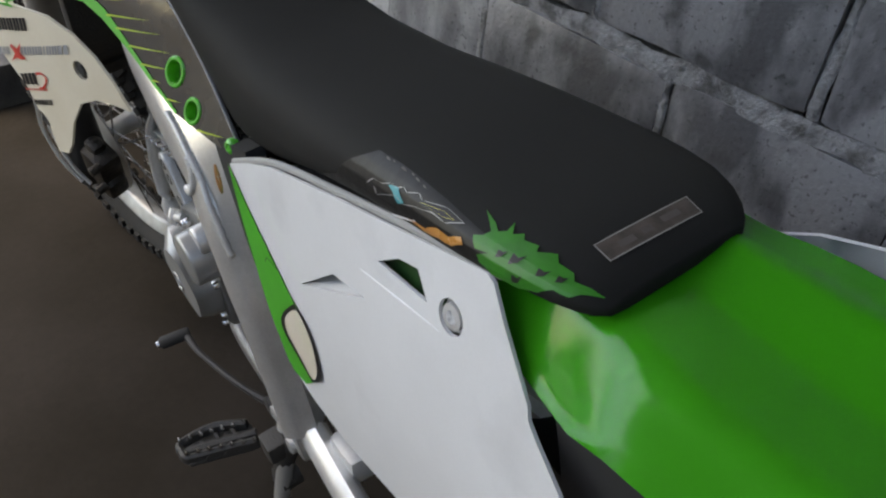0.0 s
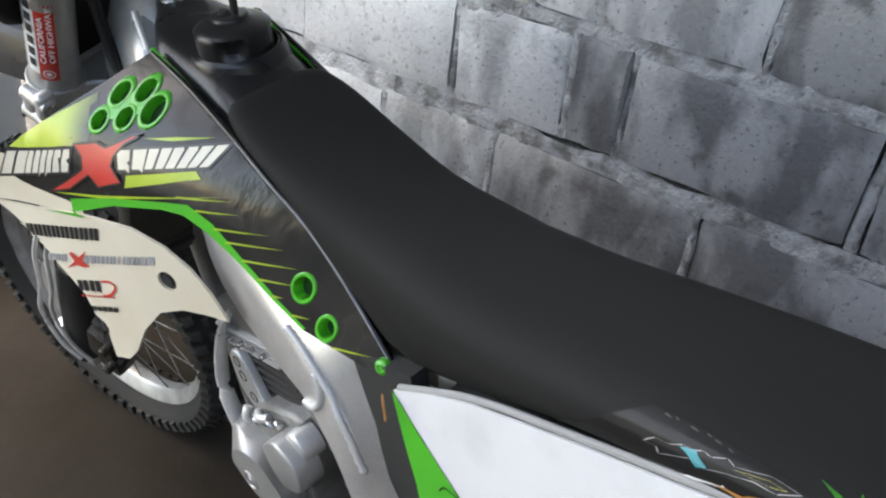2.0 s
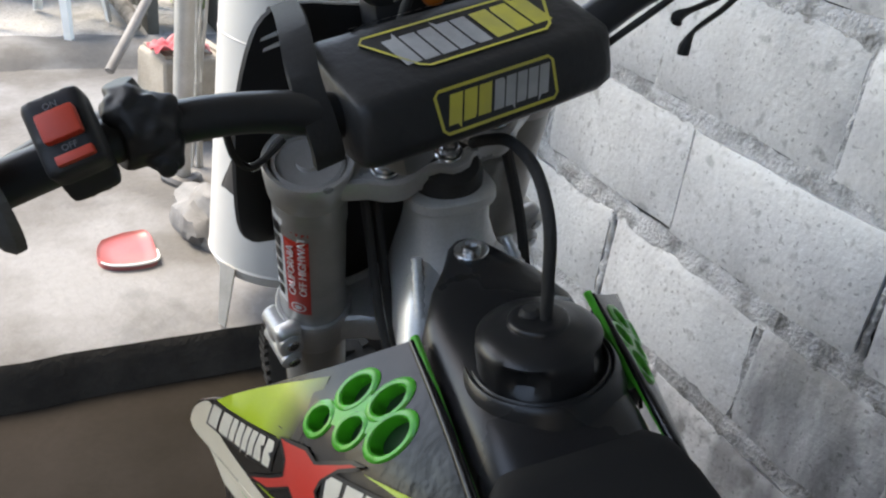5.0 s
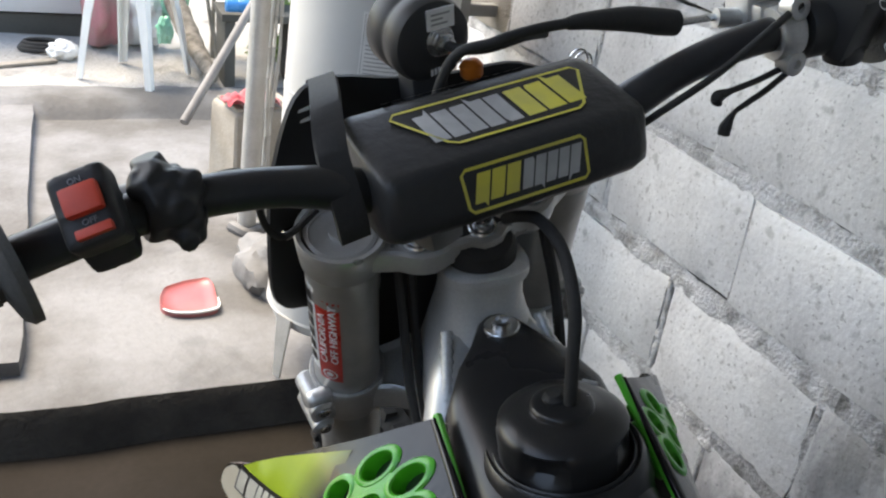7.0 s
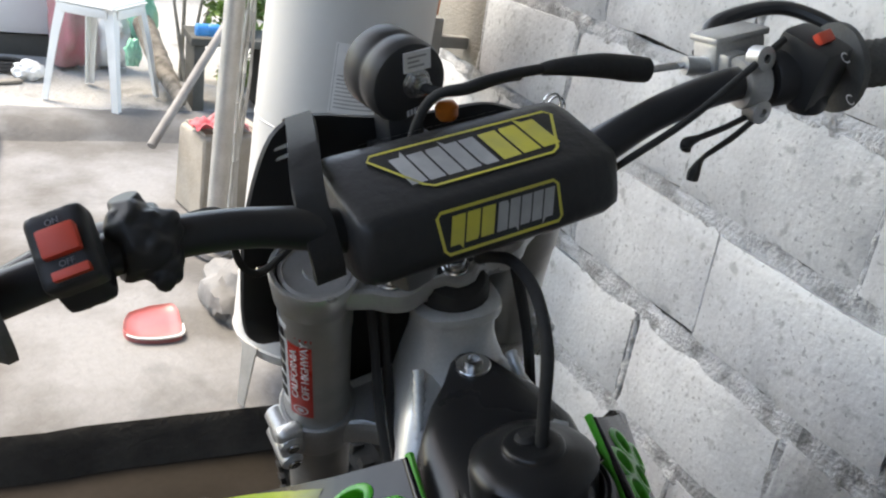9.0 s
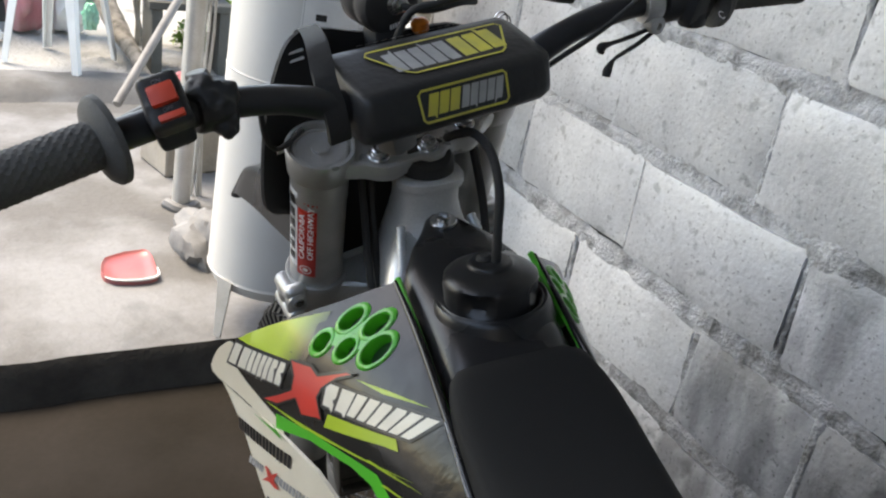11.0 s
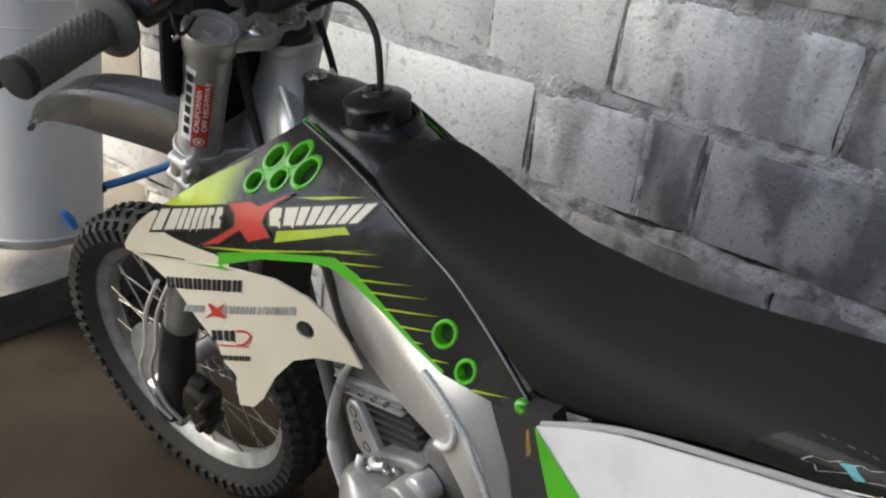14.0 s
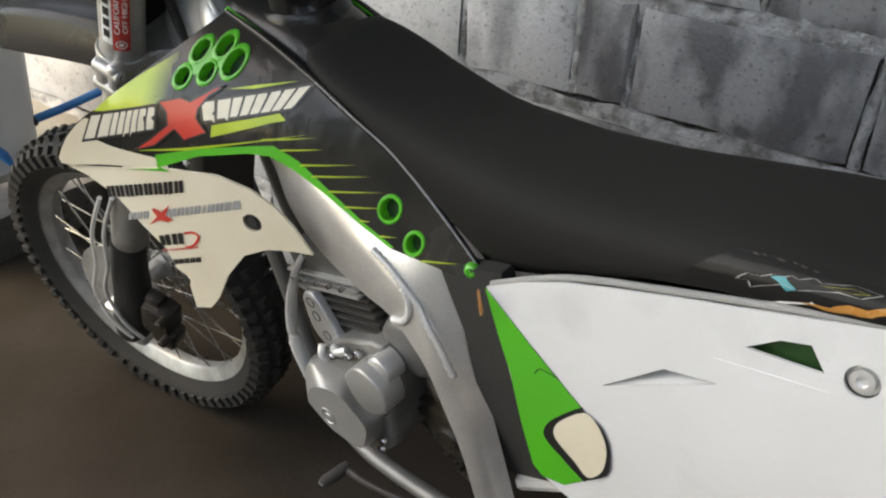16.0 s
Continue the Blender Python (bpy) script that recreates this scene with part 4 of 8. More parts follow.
foliage("leafy_shrub", "light green leafy shrub behind the yard", "shrub", pose(0.22, 4.1, 0.145), [(-0.1, 0, 0.75, 0.2), (0.1, -0.1, 0.68, 0.22), (0.25, 0.1, 0.8, 0.25), (0.0, 0.1, 1.0, 0.25), (0.3, -0.1, 0.5, 0.15)], 0.035, 900, 3)
foliage("leafy_shrub", "light green leafy shrub behind the yard", "shrub", pose(0.9, 4.4, 0.145), [(-0.1, 0, 0.35, 0.3), (0.2, -0.1, 0.5, 0.3), (0.3, 0.1, 0.8, 0.35), (0.0, 0.1, 0.9, 0.3), (0.1, -0.2, 0.2, 0.2)], 0.04, 1100, 5)
foliage("broad_bush", "dense green bush beyond the yard", "bush", pose(1.8, 6.0, 0.145), [(-0.5, 0, 0.5, 0.5), (0.4, 0.2, 0.7, 0.6), (0.0, 0.3, 1.2, 0.6), (0.9, 0.1, 0.6, 0.5)], 0.07, 1200, 8)
foliage("broad_bush", "dense green bush beyond the yard", "bush", pose(-0.6, 7.2, 0.145), [(-0.9, 0, 0.6, 0.6), (0.4, 0.2, 0.9, 0.7), (0.0, 0.3, 1.5, 0.7), (1.2, 0.1, 0.7, 0.6)], 0.08, 1200, 9)
foliage("leafy_shrub", "light green leafy shrub behind the yard", "shrub", pose(0.42, 3.75, 0.145), [(-0.05, 0, 0.45, 0.12), (0.05, 0.05, 0.62, 0.15), (0.12, 0.1, 0.8, 0.16), (0.0, 0.1, 0.9, 0.15)], 0.03, 600, 14)
foliage("grass_tuft", "pale green weeds growing behind the slab", "weeds", pose(0.60, 4.05, 0.16), [(-0.12, 0, 0.08, 0.10), (0.05, -0.05, 0.12, 0.12), (0.18, 0.1, 0.16, 0.13)], 0.03, 500, 21, False)
# dark fence behind everything
bm = bmesh.new()
fence = empty("board_fence", "dark weathered board fence at the end of the yard", "fence", pose(0, 0, 0))
for k in range(46):
    bm = bmesh.new()
    x = -5.5 + 0.24 * k
    box(bm, (x, 8.4 + 0.01 * (k % 2), 0.9 + 0.03 * math.sin(k * 5)), (0.225, 0.025, 1.6), 0.004)
    part("board", bm, DARK_FENCE, fence)
bm = bmesh.new()
for z in (0.5, 1.35):
    box(bm, (0, 8.45, z), (11.2, 0.05, 0.08), 0.004)
part("rail", bm, DARK_FENCE, fence)
bm = bmesh.new()
for k in range(3):
    rad = 0.10 - 0.012 * k
    tube(bm, [(rad * math.cos(0.4 * i), 0.7 * rad * math.sin(0.4 * i), 0.012 + 0.014 * k) for i in range(17)], 0.011, 8, 3)
ob = part("hose_coil", bm, RUBBER, m=pose(-0.62, 4.12, 0.19))
tagged(ob, "small coil of dark hose on the ground", "hose coil")
bm = bmesh.new()
box(bm, (0, 0, 0), (0.22, 0.12, 0.02), 0.004)
ob = part("scrap_board", bm, DARK_FENCE, m=pose(-0.92, 3.72, 0.195, 0, 0, -12))
tagged(ob, "dark offcut of board lying on the ground", "board")
bm = bmesh.new()
box(bm, (0, 0, 0), (0.36, 0.05, 0.014), 0.004)
ob = part("scrap_board", bm, WOOD, m=pose(-0.72, 3.85, 0.192, 0, 0, 24))
tagged(ob, "scrap of grey board lying on the ground", "board")

# ---- motorcycle: local axes x right, y ahead, z up, leaning on its side stand ----
BIKE = pose(0.012, -0.126, 0, 0, 0, -8.0) @ pose(0, 0, 0, 0, -11.5, 0)
RAKE, STEER_DEG = 28.0, 14.0
STEER_AXIS = Vector((0, -math.sin(radians(RAKE)), math.cos(radians(RAKE))))
STEM = Vector((0, 0.062, 1.1))
STEER = Matrix.Translation(STEM) @ Matrix.Rotation(radians(STEER_DEG), 4, STEER_AXIS) @ Matrix.Translation(-STEM)
BARS = STEER @ Matrix.Translation((0, 0, 1.22)) @ Matrix.Rotation(radians(4.5), 4, "Y") @ Matrix.Translation((0, 0, -1.22))

bike = empty("motorcycle", "green, white and black motocross motorcycle leaning on its side stand", "motorcycle", BIKE)


def surf_upper(y, z):
    h, g = z - 0.95, max(0.0, z - 0.96)
    x = -0.195 - 0.364 * y + 0.135 * h - 0.04 * y * y - 1.017 * y * h + 5.99 * g * g
    return (x, y, z), (-1, -0.364 - 0.08 * y - 1.017 * h, 0.135 - 1.017 * y + 11.98 * g)


def surf_upper_right(y, z):
    """The shroud beside the wall, bent in flatter than the other; x counts to the left, as for its twin."""
    (x, _, _), (_, ny, nz) = surf_upper(y, z)
    return (-0.069 + (x + 0.069) * 0.6, y, z), (-1, ny * 0.6, nz * 0.6)


def surf_lower(y, z):
    x = -0.2114 - 0.2755 * y + 0.1033 * (z - 0.85) + 0.259 * y * y
    return (x, y, z), (-1, -0.2755 + 0.5180 * y, 0.1033)


def surf_panel(y, z):
    zz = max(z, 0.72)
    return (0.121 - 0.693 * zz + 0.494 * zz * zz, y, z), (-1, 0, -0.693 + 0.988 * zz)


def surf_lower_right(y, z):
    (x, _, _), (_, ny, nz) = surf_lower(y, z)
    return (-0.069 + (x + 0.069) * 0.55, y, z), (-1, ny * 0.55, nz * 0.55)


# -- seat --
def tail_shift(y):
    """The tail sits a little to the right of the frame's middle line."""
    return 0.013 * min(1.0, max(0.0, (-0.35 - y) / 0.5))


def seat_height(y):
    pts = [(-0.932, 1.038), (-0.92, 1.045), (-0.89, 1.050), (-0.75, 1.037), (-0.6, 1.014), (-0.5, 1.004), (-0.4, 1.006), (-0.3, 1.022), (-0.22, 1.046), (-0.19, 1.056), (-0.178, 1.052)]
    return float(np.interp(y, [p[0] for p in pts], [p[1] for p in pts]))


def seat_low(y):
    pts = [(-0.94, 1.026), (-0.90, 1.026), (-0.86, 1.018), (-0.757, 0.992), (-0.65, 0.958), (-0.54, 0.905), (-0.46, 0.87), (-0.44, 0.87), (-0.34, 0.955), (-0.25, 1.008), (-0.18, 1.03), (-0.13, 1.045)]
    return float(np.interp(y, [p[0] for p in pts], [p[1] for p in pts]))


def seat_half(y):
    pts = [(-0.932, 0.054), (-0.925, 0.064), (-0.91, 0.074), (-0.88, 0.082), (-0.84, 0.086), (-0.6, 0.088), (-0.45, 0.086), (-0.3, 0.080), (-0.22, 0.075), (-0.19, 0.066), (-0.178, 0.055)]
    return float(np.interp(y, [p[0] for p in pts], [p[1] for p in pts]))


def seat_ring(y, grow=0.0):
    h, lo, w = seat_height(y) + grow, seat_low(y), seat_half(y) + grow
    deep = h - lo
    ring = [(-w * 0.93, y, lo), (-w, y, lo + 0.25 * deep)]
    n = 16
    for k in range(n + 1):
        a = math.pi * k / n
        c, s = -math.cos(a), math.sin(a)
        x = w * abs(c) ** 0.62 * (1 if c > 0 else -1)
        z = h - (1 - s ** 0.7) * min(0.05, deep * 0.6)
        ring.append((x, y, z))
    ring += [(w, y, lo + 0.25 * deep), (w * 0.93, y, lo)]
    trim = float(np.interp(y, [-0.52, -0.42, -0.3, -0.2], [0.0, 0.007, 0.009, 0.006]))
    return [(x + tail_shift(y) + (trim * abs(x) / w if x < 0 else 0.0), q, z) for x, q, z in ring]


def seat_side(y, v):
    """Left flank of the seat: v runs from 0 at the lower edge to 1 on the crown."""
    h, lo, w = seat_height(y), seat_low(y), seat_half(y)
    deep = h - lo
    flank = deep - min(0.05, deep * 0.6)
    if v < 0.5:
        x = -w * (0.93 + 0.07 * min(1, v * 4))
        return (x - 0.0008 + tail_shift(y), y, lo + flank * v * 2), (-1, 0, 0.1)
    a = (v - 0.5) * 2 * math.pi / 2
    x = -w * math.cos(a) ** 0.62 if a < math.pi / 2 - 1e-3 else 0.0
    z = h - (1 - math.sin(a) ** 0.7) * min(0.05, deep * 0.6) if a > 1e-4 else h - min(0.05, deep * 0.6)
    return (x + tail_shift(y), y, z), (-math.cos(a), 0, math.sin(a) + 0.05)


bm = bmesh.new()
loft(bm, [seat_ring(y) for y in [-0.932, -0.930, -0.926, -0.919, -0.905, -0.885] + [-0.86 + 0.03 * i for i in range(22)] + [-0.213, -0.2, -0.19, -0.182, -0.178]])
bmesh.ops.smooth_vert(bm, verts=bm.verts, factor=0.35, use_axis_x=True, use_axis_y=True, use_axis_z=True)
seat_tree = bvhtree.BVHTree.FromBMesh(bm)
seat = part("seat", bm, VINYL, bike, "long black vinyl seat with printed rear flanks", smooth=60)


def seat_skin(y, v):
    """Nearest point of the seat cover to its designed flank."""
    p, nrm, _, _ = seat_tree.find_nearest(Vector(seat_side(y, v)[0]))
    side_n = Vector(seat_side(y, v)[1]).normalized()
    return p, (nrm if nrm.dot(side_n) > 0 else -nrm)


def seat_crown(x, y):
    p, nrm, _, _ = seat_tree.ray_cast(Vector((x, y, 1.3)), Vector((0, 0, -1)))
    return p, (nrm if nrm.z > 0 else -nrm)


decal("printed_flank", [(-0.60, 0.06), (-0.64, 0.26), (-0.69, 0.62), (-0.712, 0.76), (-0.744, 0.76), (-0.796, 0.74), (-0.844, 0.70), (-0.862, 0.5), (-0.862, 0.05)], seat_skin, VINYL_PRINT, seat, 0.0006, 0.012, "glossy black printed flank")
bm = bmesh.new()
band(bm, seat_skin, dense([(-0.720, 0.55), (-0.727, 0.60), (-0.738, 0.60), (-0.746, 0.63), (-0.756, 0.635), (-0.760, 0.655), (-0.766, 0.64), (-0.776, 0.68), (-0.782, 0.655), (-0.804, 0.70), (-0.824, 0.685), (-0.812, 0.62), (-0.796, 0.625), (-0.778, 0.585), (-0.766, 0.55), (-0.757, 0.575), (-0.744, 0.54), (-0.733, 0.51), (-0.730, 0.55)], 0.01), 0.0014, 0.0016)
part("outline_print", bm, SILVER_PRINT, seat, "thin pale outline of a worn print")
bm = bmesh.new()
band(bm, seat_skin, dense([(-0.782, 0.635), (-0.804, 0.675), (-0.816, 0.665), (-0.806, 0.64)], 0.01), 0.001, 0.0016)
part("outline_print", bm, YELLOW, seat)
decal("teal_print", [(-0.745, 0.615), (-0.756, 0.635), (-0.760, 0.60), (-0.767, 0.56), (-0.760, 0.53), (-0.752, 0.585)], seat_skin, TEAL_PRINT, seat, 0.0014, 0.006)
decal("orange_print", [(-0.772, 0.46), (-0.782, 0.50), (-0.794, 0.50), (-0.806, 0.55), (-0.818, 0.54), (-0.829, 0.60), (-0.833, 0.55), (-0.822, 0.49), (-0.815, 0.44), (-0.808, 0.46), (-0.800, 0.40), (-0.790, 0.38), (-0.784, 0.43)], seat_skin, ORANGE_PRINT, seat, 0.0014, 0.006)
decal("pale_streak", [(-0.742, 0.10), (-0.760, 0.36), (-0.780, 0.505), (-0.785, 0.49), (-0.766, 0.34)], seat_skin, STICKER, seat, 0.0013, 0.006)
for y, v, s in ((-0.726, 0.745, 1.0), (-0.733, 0.75, 0.6), (-0.746, 0.74, 1.2), (-0.757, 0.745, 0.7), (-0.764, 0.735, 1.0), (-0.774, 0.725, 0.8)):
    decal("rub_mark", curve_poly([(y + 0.0025 * s, v + 0.004), (y, v + 0.007 * s), (y - 0.004 * s, v - 0.003), (y, v - 0.004)], 2), seat_skin, TAG_BAR, seat, 0.0009, 0.004)
SPLASH = [(-0.836, 0.66), (-0.842, 0.69), (-0.844, 0.73), (-0.838, 0.76), (-0.827, 0.80), (-0.841, 0.775), (-0.848, 0.745), (-0.852, 0.77), (-0.850, 0.82), (-0.857, 0.77), (-0.862, 0.80), (-0.866, 0.775), (-0.876, 0.79), (-0.879, 0.76), (-0.889, 0.80), (-0.894, 0.765),
          (-0.905, 0.765), (-0.909, 0.73), (-0.918, 0.73), (-0.926, 0.715), (-0.917, 0.66), (-0.913, 0.60), (-0.904, 0.60), (-0.898, 0.52), (-0.888, 0.40), (-0.878, 0.20), (-0.868, 0.05), (-0.856, 0.10), (-0.860, 0.30), (-0.852, 0.46), (-0.846, 0.54), (-0.854, 0.60), (-0.843, 0.58)]
decal("splash_print", SPLASH, seat_skin, GREEN_PRINT, seat, 0.0012, 0.006, "green paint-splash print on the seat edge")
for y, v, s in ((-0.873, 0.66, 1.0), (-0.892, 0.66, 0.8), (-0.862, 0.64, 0.7), (-0.903, 0.69, 0.6), (-0.880, 0.52, 0.9)):
    decal("splash_fleck", [(y + 0.002 * s, v - 0.05 * s), (y - 0.003 * s, v - 0.01), (y - 0.0045 * s, v + 0.06 * s), (y - 0.001, v + 0.02), (y + 0.004 * s, v + 0.03 * s)], seat_skin, INK, seat, 0.0018, 0.004)
TAGBOX = [(-0.024, -0.897), (-0.024, -0.911), (0.047, -0.914), (0.048, -0.900)]
tag = decal("seat_tag", TAGBOX, seat_crown, TAG, seat, 0.0007, 0.01, "small woven brown maker's tag")
bm = bmesh.new()
band(bm, seat_crown, dense(TAGBOX, 0.01), 0.0009, 0.0012)
part("tag_border", bm, TAG_EDGE, seat)
for u, w in ((-0.012, 0.012), (0.006, 0.008), (0.022, 0.014)):
    decal("tag_bar", [(u, -0.903), (u, -0.9075), (u + w, -0.9082), (u + w, -0.9037)], seat_crown, TAG_BAR, seat, 0.0011, 0.01)

# -- fuel tank --
def tank_ring(y):
    ys = [-0.26, -0.235, -0.20, -0.165, -0.13, -0.1, -0.075, -0.058, -0.03, -0.012, 0.0, 0.01, 0.017]
    w = float(np.interp(y, ys, [0.058, 0.061, 0.063, 0.065, 0.066, 0.066, 0.065, 0.060, 0.042, 0.027, 0.020, 0.015, 0.007]))
    h = float(np.interp(y, ys, [1.00, 1.025, 1.048, 1.066, 1.074, 1.078, 1.083, 1.087, 1.091, 1.093, 1.094, 1.094, 1.0935]))
    d = float(np.interp(y, ys, [0.05, 0.08, 0.1, 0.11, 0.11, 0.1, 0.08, 0.05, 0.018, 0.010, 0.008, 0.007, 0.006]))
    ring = []
    for k in range(25):
        a = math.pi * k / 24
        c, s = -math.cos(a), math.sin(a)
        ring.append((w * (abs(c) ** 0.6) * (1 if c > 0 else -1), y, h - d * (1 - s ** 0.38)))
    return ring


bm = bmesh.new()
loft(bm, [tank_ring(y) for y in (-0.26, -0.235, -0.215, -0.2, -0.18, -0.165, -0.145, -0.13, -0.115, -0.1, -0.085, -0.075, -0.066, -0.058, -0.045, -0.03, -0.02, -0.012, -0.005, 0.0, 0.005, 0.01, 0.014, 0.017)])
tank = part("fuel_tank", bm, TANK_PLASTIC, bike, "matt black plastic fuel tank", smooth=60)
CAP = Vector((0.006, -0.118, 1.068))
cap_fr = Matrix.Translation(CAP) @ axis_frame((0, 0, 0), (0, 0.05, 1))
bm = bmesh.new()
lathe(bm, CAP, cap_fr @ Vector((0, 0, 1)), [(0.058, -0.014), (0.0535, 0.000), (0.0515, 0.0042), (0.0500, 0.0055), (0.0488, 0.0044), (0.0478, 0.0025), (0.0470, 0.0046), (0.0458, 0.0054), (0.0447, 0.004), (0.0438, -0.004)], 56)
part("filler_ring", bm, TANK_PLASTIC, tank, smooth=60)
bm = bmesh.new()
rings = []
for r, h in ((0.0420, 0.000), (0.0428, 0.005), (0.0425, 0.009), (0.0430, 0.019), (0.0430, 0.0235), (0.0420, 0.0268), (0.0392, 0.0296), (0.034, 0.0322), (0.028, 0.0340), (0.0222, 0.0352), (0.0206, 0.0362), (0.0200, 0.0385), (0.0188, 0.0398), (0.016, 0.0402), (0.008, 0.0400)):
    ring = []
    for k in range(90):
        a = 2 * math.pi * k / 90
        grip = max(0.0, math.cos(4 * a + 2.6)) ** 0.7
        lobe = 1.0 - (0.20 * grip if 0.008 < h < 0.022 else 0.10 * grip if 0.004 < h < 0.026 else 0.0)
        ring.append(cap_fr @ Vector((r * lobe * math.cos(a), r * lobe * math.sin(a), h)))
    rings.append(ring)
loft(bm, rings)
cap = part("fuel_cap", bm, TANK_PLASTIC, bike, "wide flat black fuel cap with finger recesses and a vent hose", smooth=40)
bm = bmesh.new()
box(bm, (0, 0, 0), (0.011, 0.004, 0.008), 0.0012, cap_fr.to_3x3().to_4x4() @ Matrix.Rotation(radians(-42), 4, "Z"))
bmesh.ops.translate(bm, vec=cap_fr @ Vector((-0.0292, -0.0270, 0.0265)), verts=bm.verts)
part("cap_tab", bm, GREY_BOX, cap, "small grey moulded tab")
bm = bmesh.new()
lathe(bm, cap_fr @ Vector((0.004, -0.004, 0.0395)), cap_fr @ Vector((0.004, -0.004, 1)), [(0.0075, 0), (0.0075, 0.002), (0.0058, 0.003), (0.0048, 0.005)], 20)
tube(bm, [(0.010, -0.120, 1.108), (0.012, -0.119, 1.135), (0.018, -0.108, 1.170), (0.022, -0.078, 1.193), (0.021, -0.038, 1.196), (0.018, -0.004, 1.184), (0.014, 0.020, 1.172)], 0.0043, 12)
part("vent_hose", bm, RUBBER, cap)
bm = bmesh.new()
lathe(bm, (0.0, -0.003, 1.0935), (0.0, -0.008, 1.15), [(0.0135, 0), (0.0135, 0.002), (0.0128, 0.0027), (0.0075, 0.0028), (0.0072, 0.0075), (0.0050, 0.008), (0.0045, 0.0045)], 32)
part("tank_bolt", bm, STEEL, tank, "bright washer-headed bolt")

# -- radiator shrouds, both sides --
UPPER = [(-0.065, 1.074), (-0.037, 1.047), (0.001, 1.015), (0.043, 0.979), (0.066, 0.964), (0.090, 0.946), (0.116, 0.918), (0.137, 0.880), (0.055, 0.894), (-0.030, 0.907), (-0.026, 0.926),
         (-0.091, 0.944), (-0.156, 0.957), (-0.183, 0.960), (-0.213, 0.947), (-0.258, 0.920), (-0.305, 0.894), (-0.344, 0.878), (-0.380, 0.874), (-0.414, 0.870), (-0.435, 0.870), (-0.448, 0.874), (-0.445, 0.884),
         (-0.381, 0.931), (-0.326, 0.971), (-0.268, 0.999), (-0.216, 1.022), (-0.141, 1.051)]
LOWER = [(0.135, 0.876), (0.059, 0.895), (-0.049, 0.912), (-0.115, 0.917), (-0.159, 0.906), (-0.189, 0.887), (-0.211, 0.861), (-0.230, 0.828), (-0.204, 0.828), (-0.170, 0.823), (-0.136, 0.806), (-0.106, 0.767),
         (-0.085, 0.724), (-0.069, 0.704), (-0.045, 0.697), (-0.042, 0.724), (-0.040, 0.749), (-0.025, 0.757), (-0.014, 0.786), (0.017, 0.813), (0.054, 0.851), (0.099, 0.870)]
RINGS = [(-0.057, 1.019, 0.0125), (-0.084, 1.025, 0.0125), (-0.065, 1.043, 0.0130), (-0.090, 1.048, 0.0130), (-0.110, 1.035, 0.0155)]
LOWRINGS = [(-0.334, 0.918, 0.0155), (-0.370, 0.889, 0.0135)]


def smooth_arc(pts):
    return [(p.x, p.y) for p in smooth_path([(u, v, 0) for u, v in pts], 4)]


COLLAR_WIDE = 0.92


def ring_insert(bm, surf, u, v, r, side=1, wall=0.0042, deep=0.016):
    """A low green collar that follows the sheet round a hole."""
    nn = Vector(surf(u, v)[1]).normalized()
    rings = []
    for rad, h in ((r - wall, -deep), (r - wall, 0.0006), (r - wall * 0.75, 0.0020), (r - wall * 0.2, 0.0020), (r + 0.0006, 0.0006), (r + 0.0006, -0.004)):
        ring = []
        for k in range(28):
            p = Vector(surf(u + COLLAR_WIDE * rad * math.cos(2 * math.pi * k / 28), v + rad * math.sin(2 * math.pi * k / 28))[0]) + nn * h
            ring.append((p.x * side, p.y, p.z))
        rings.append(ring)
    return loft(bm, rings, caps=False)


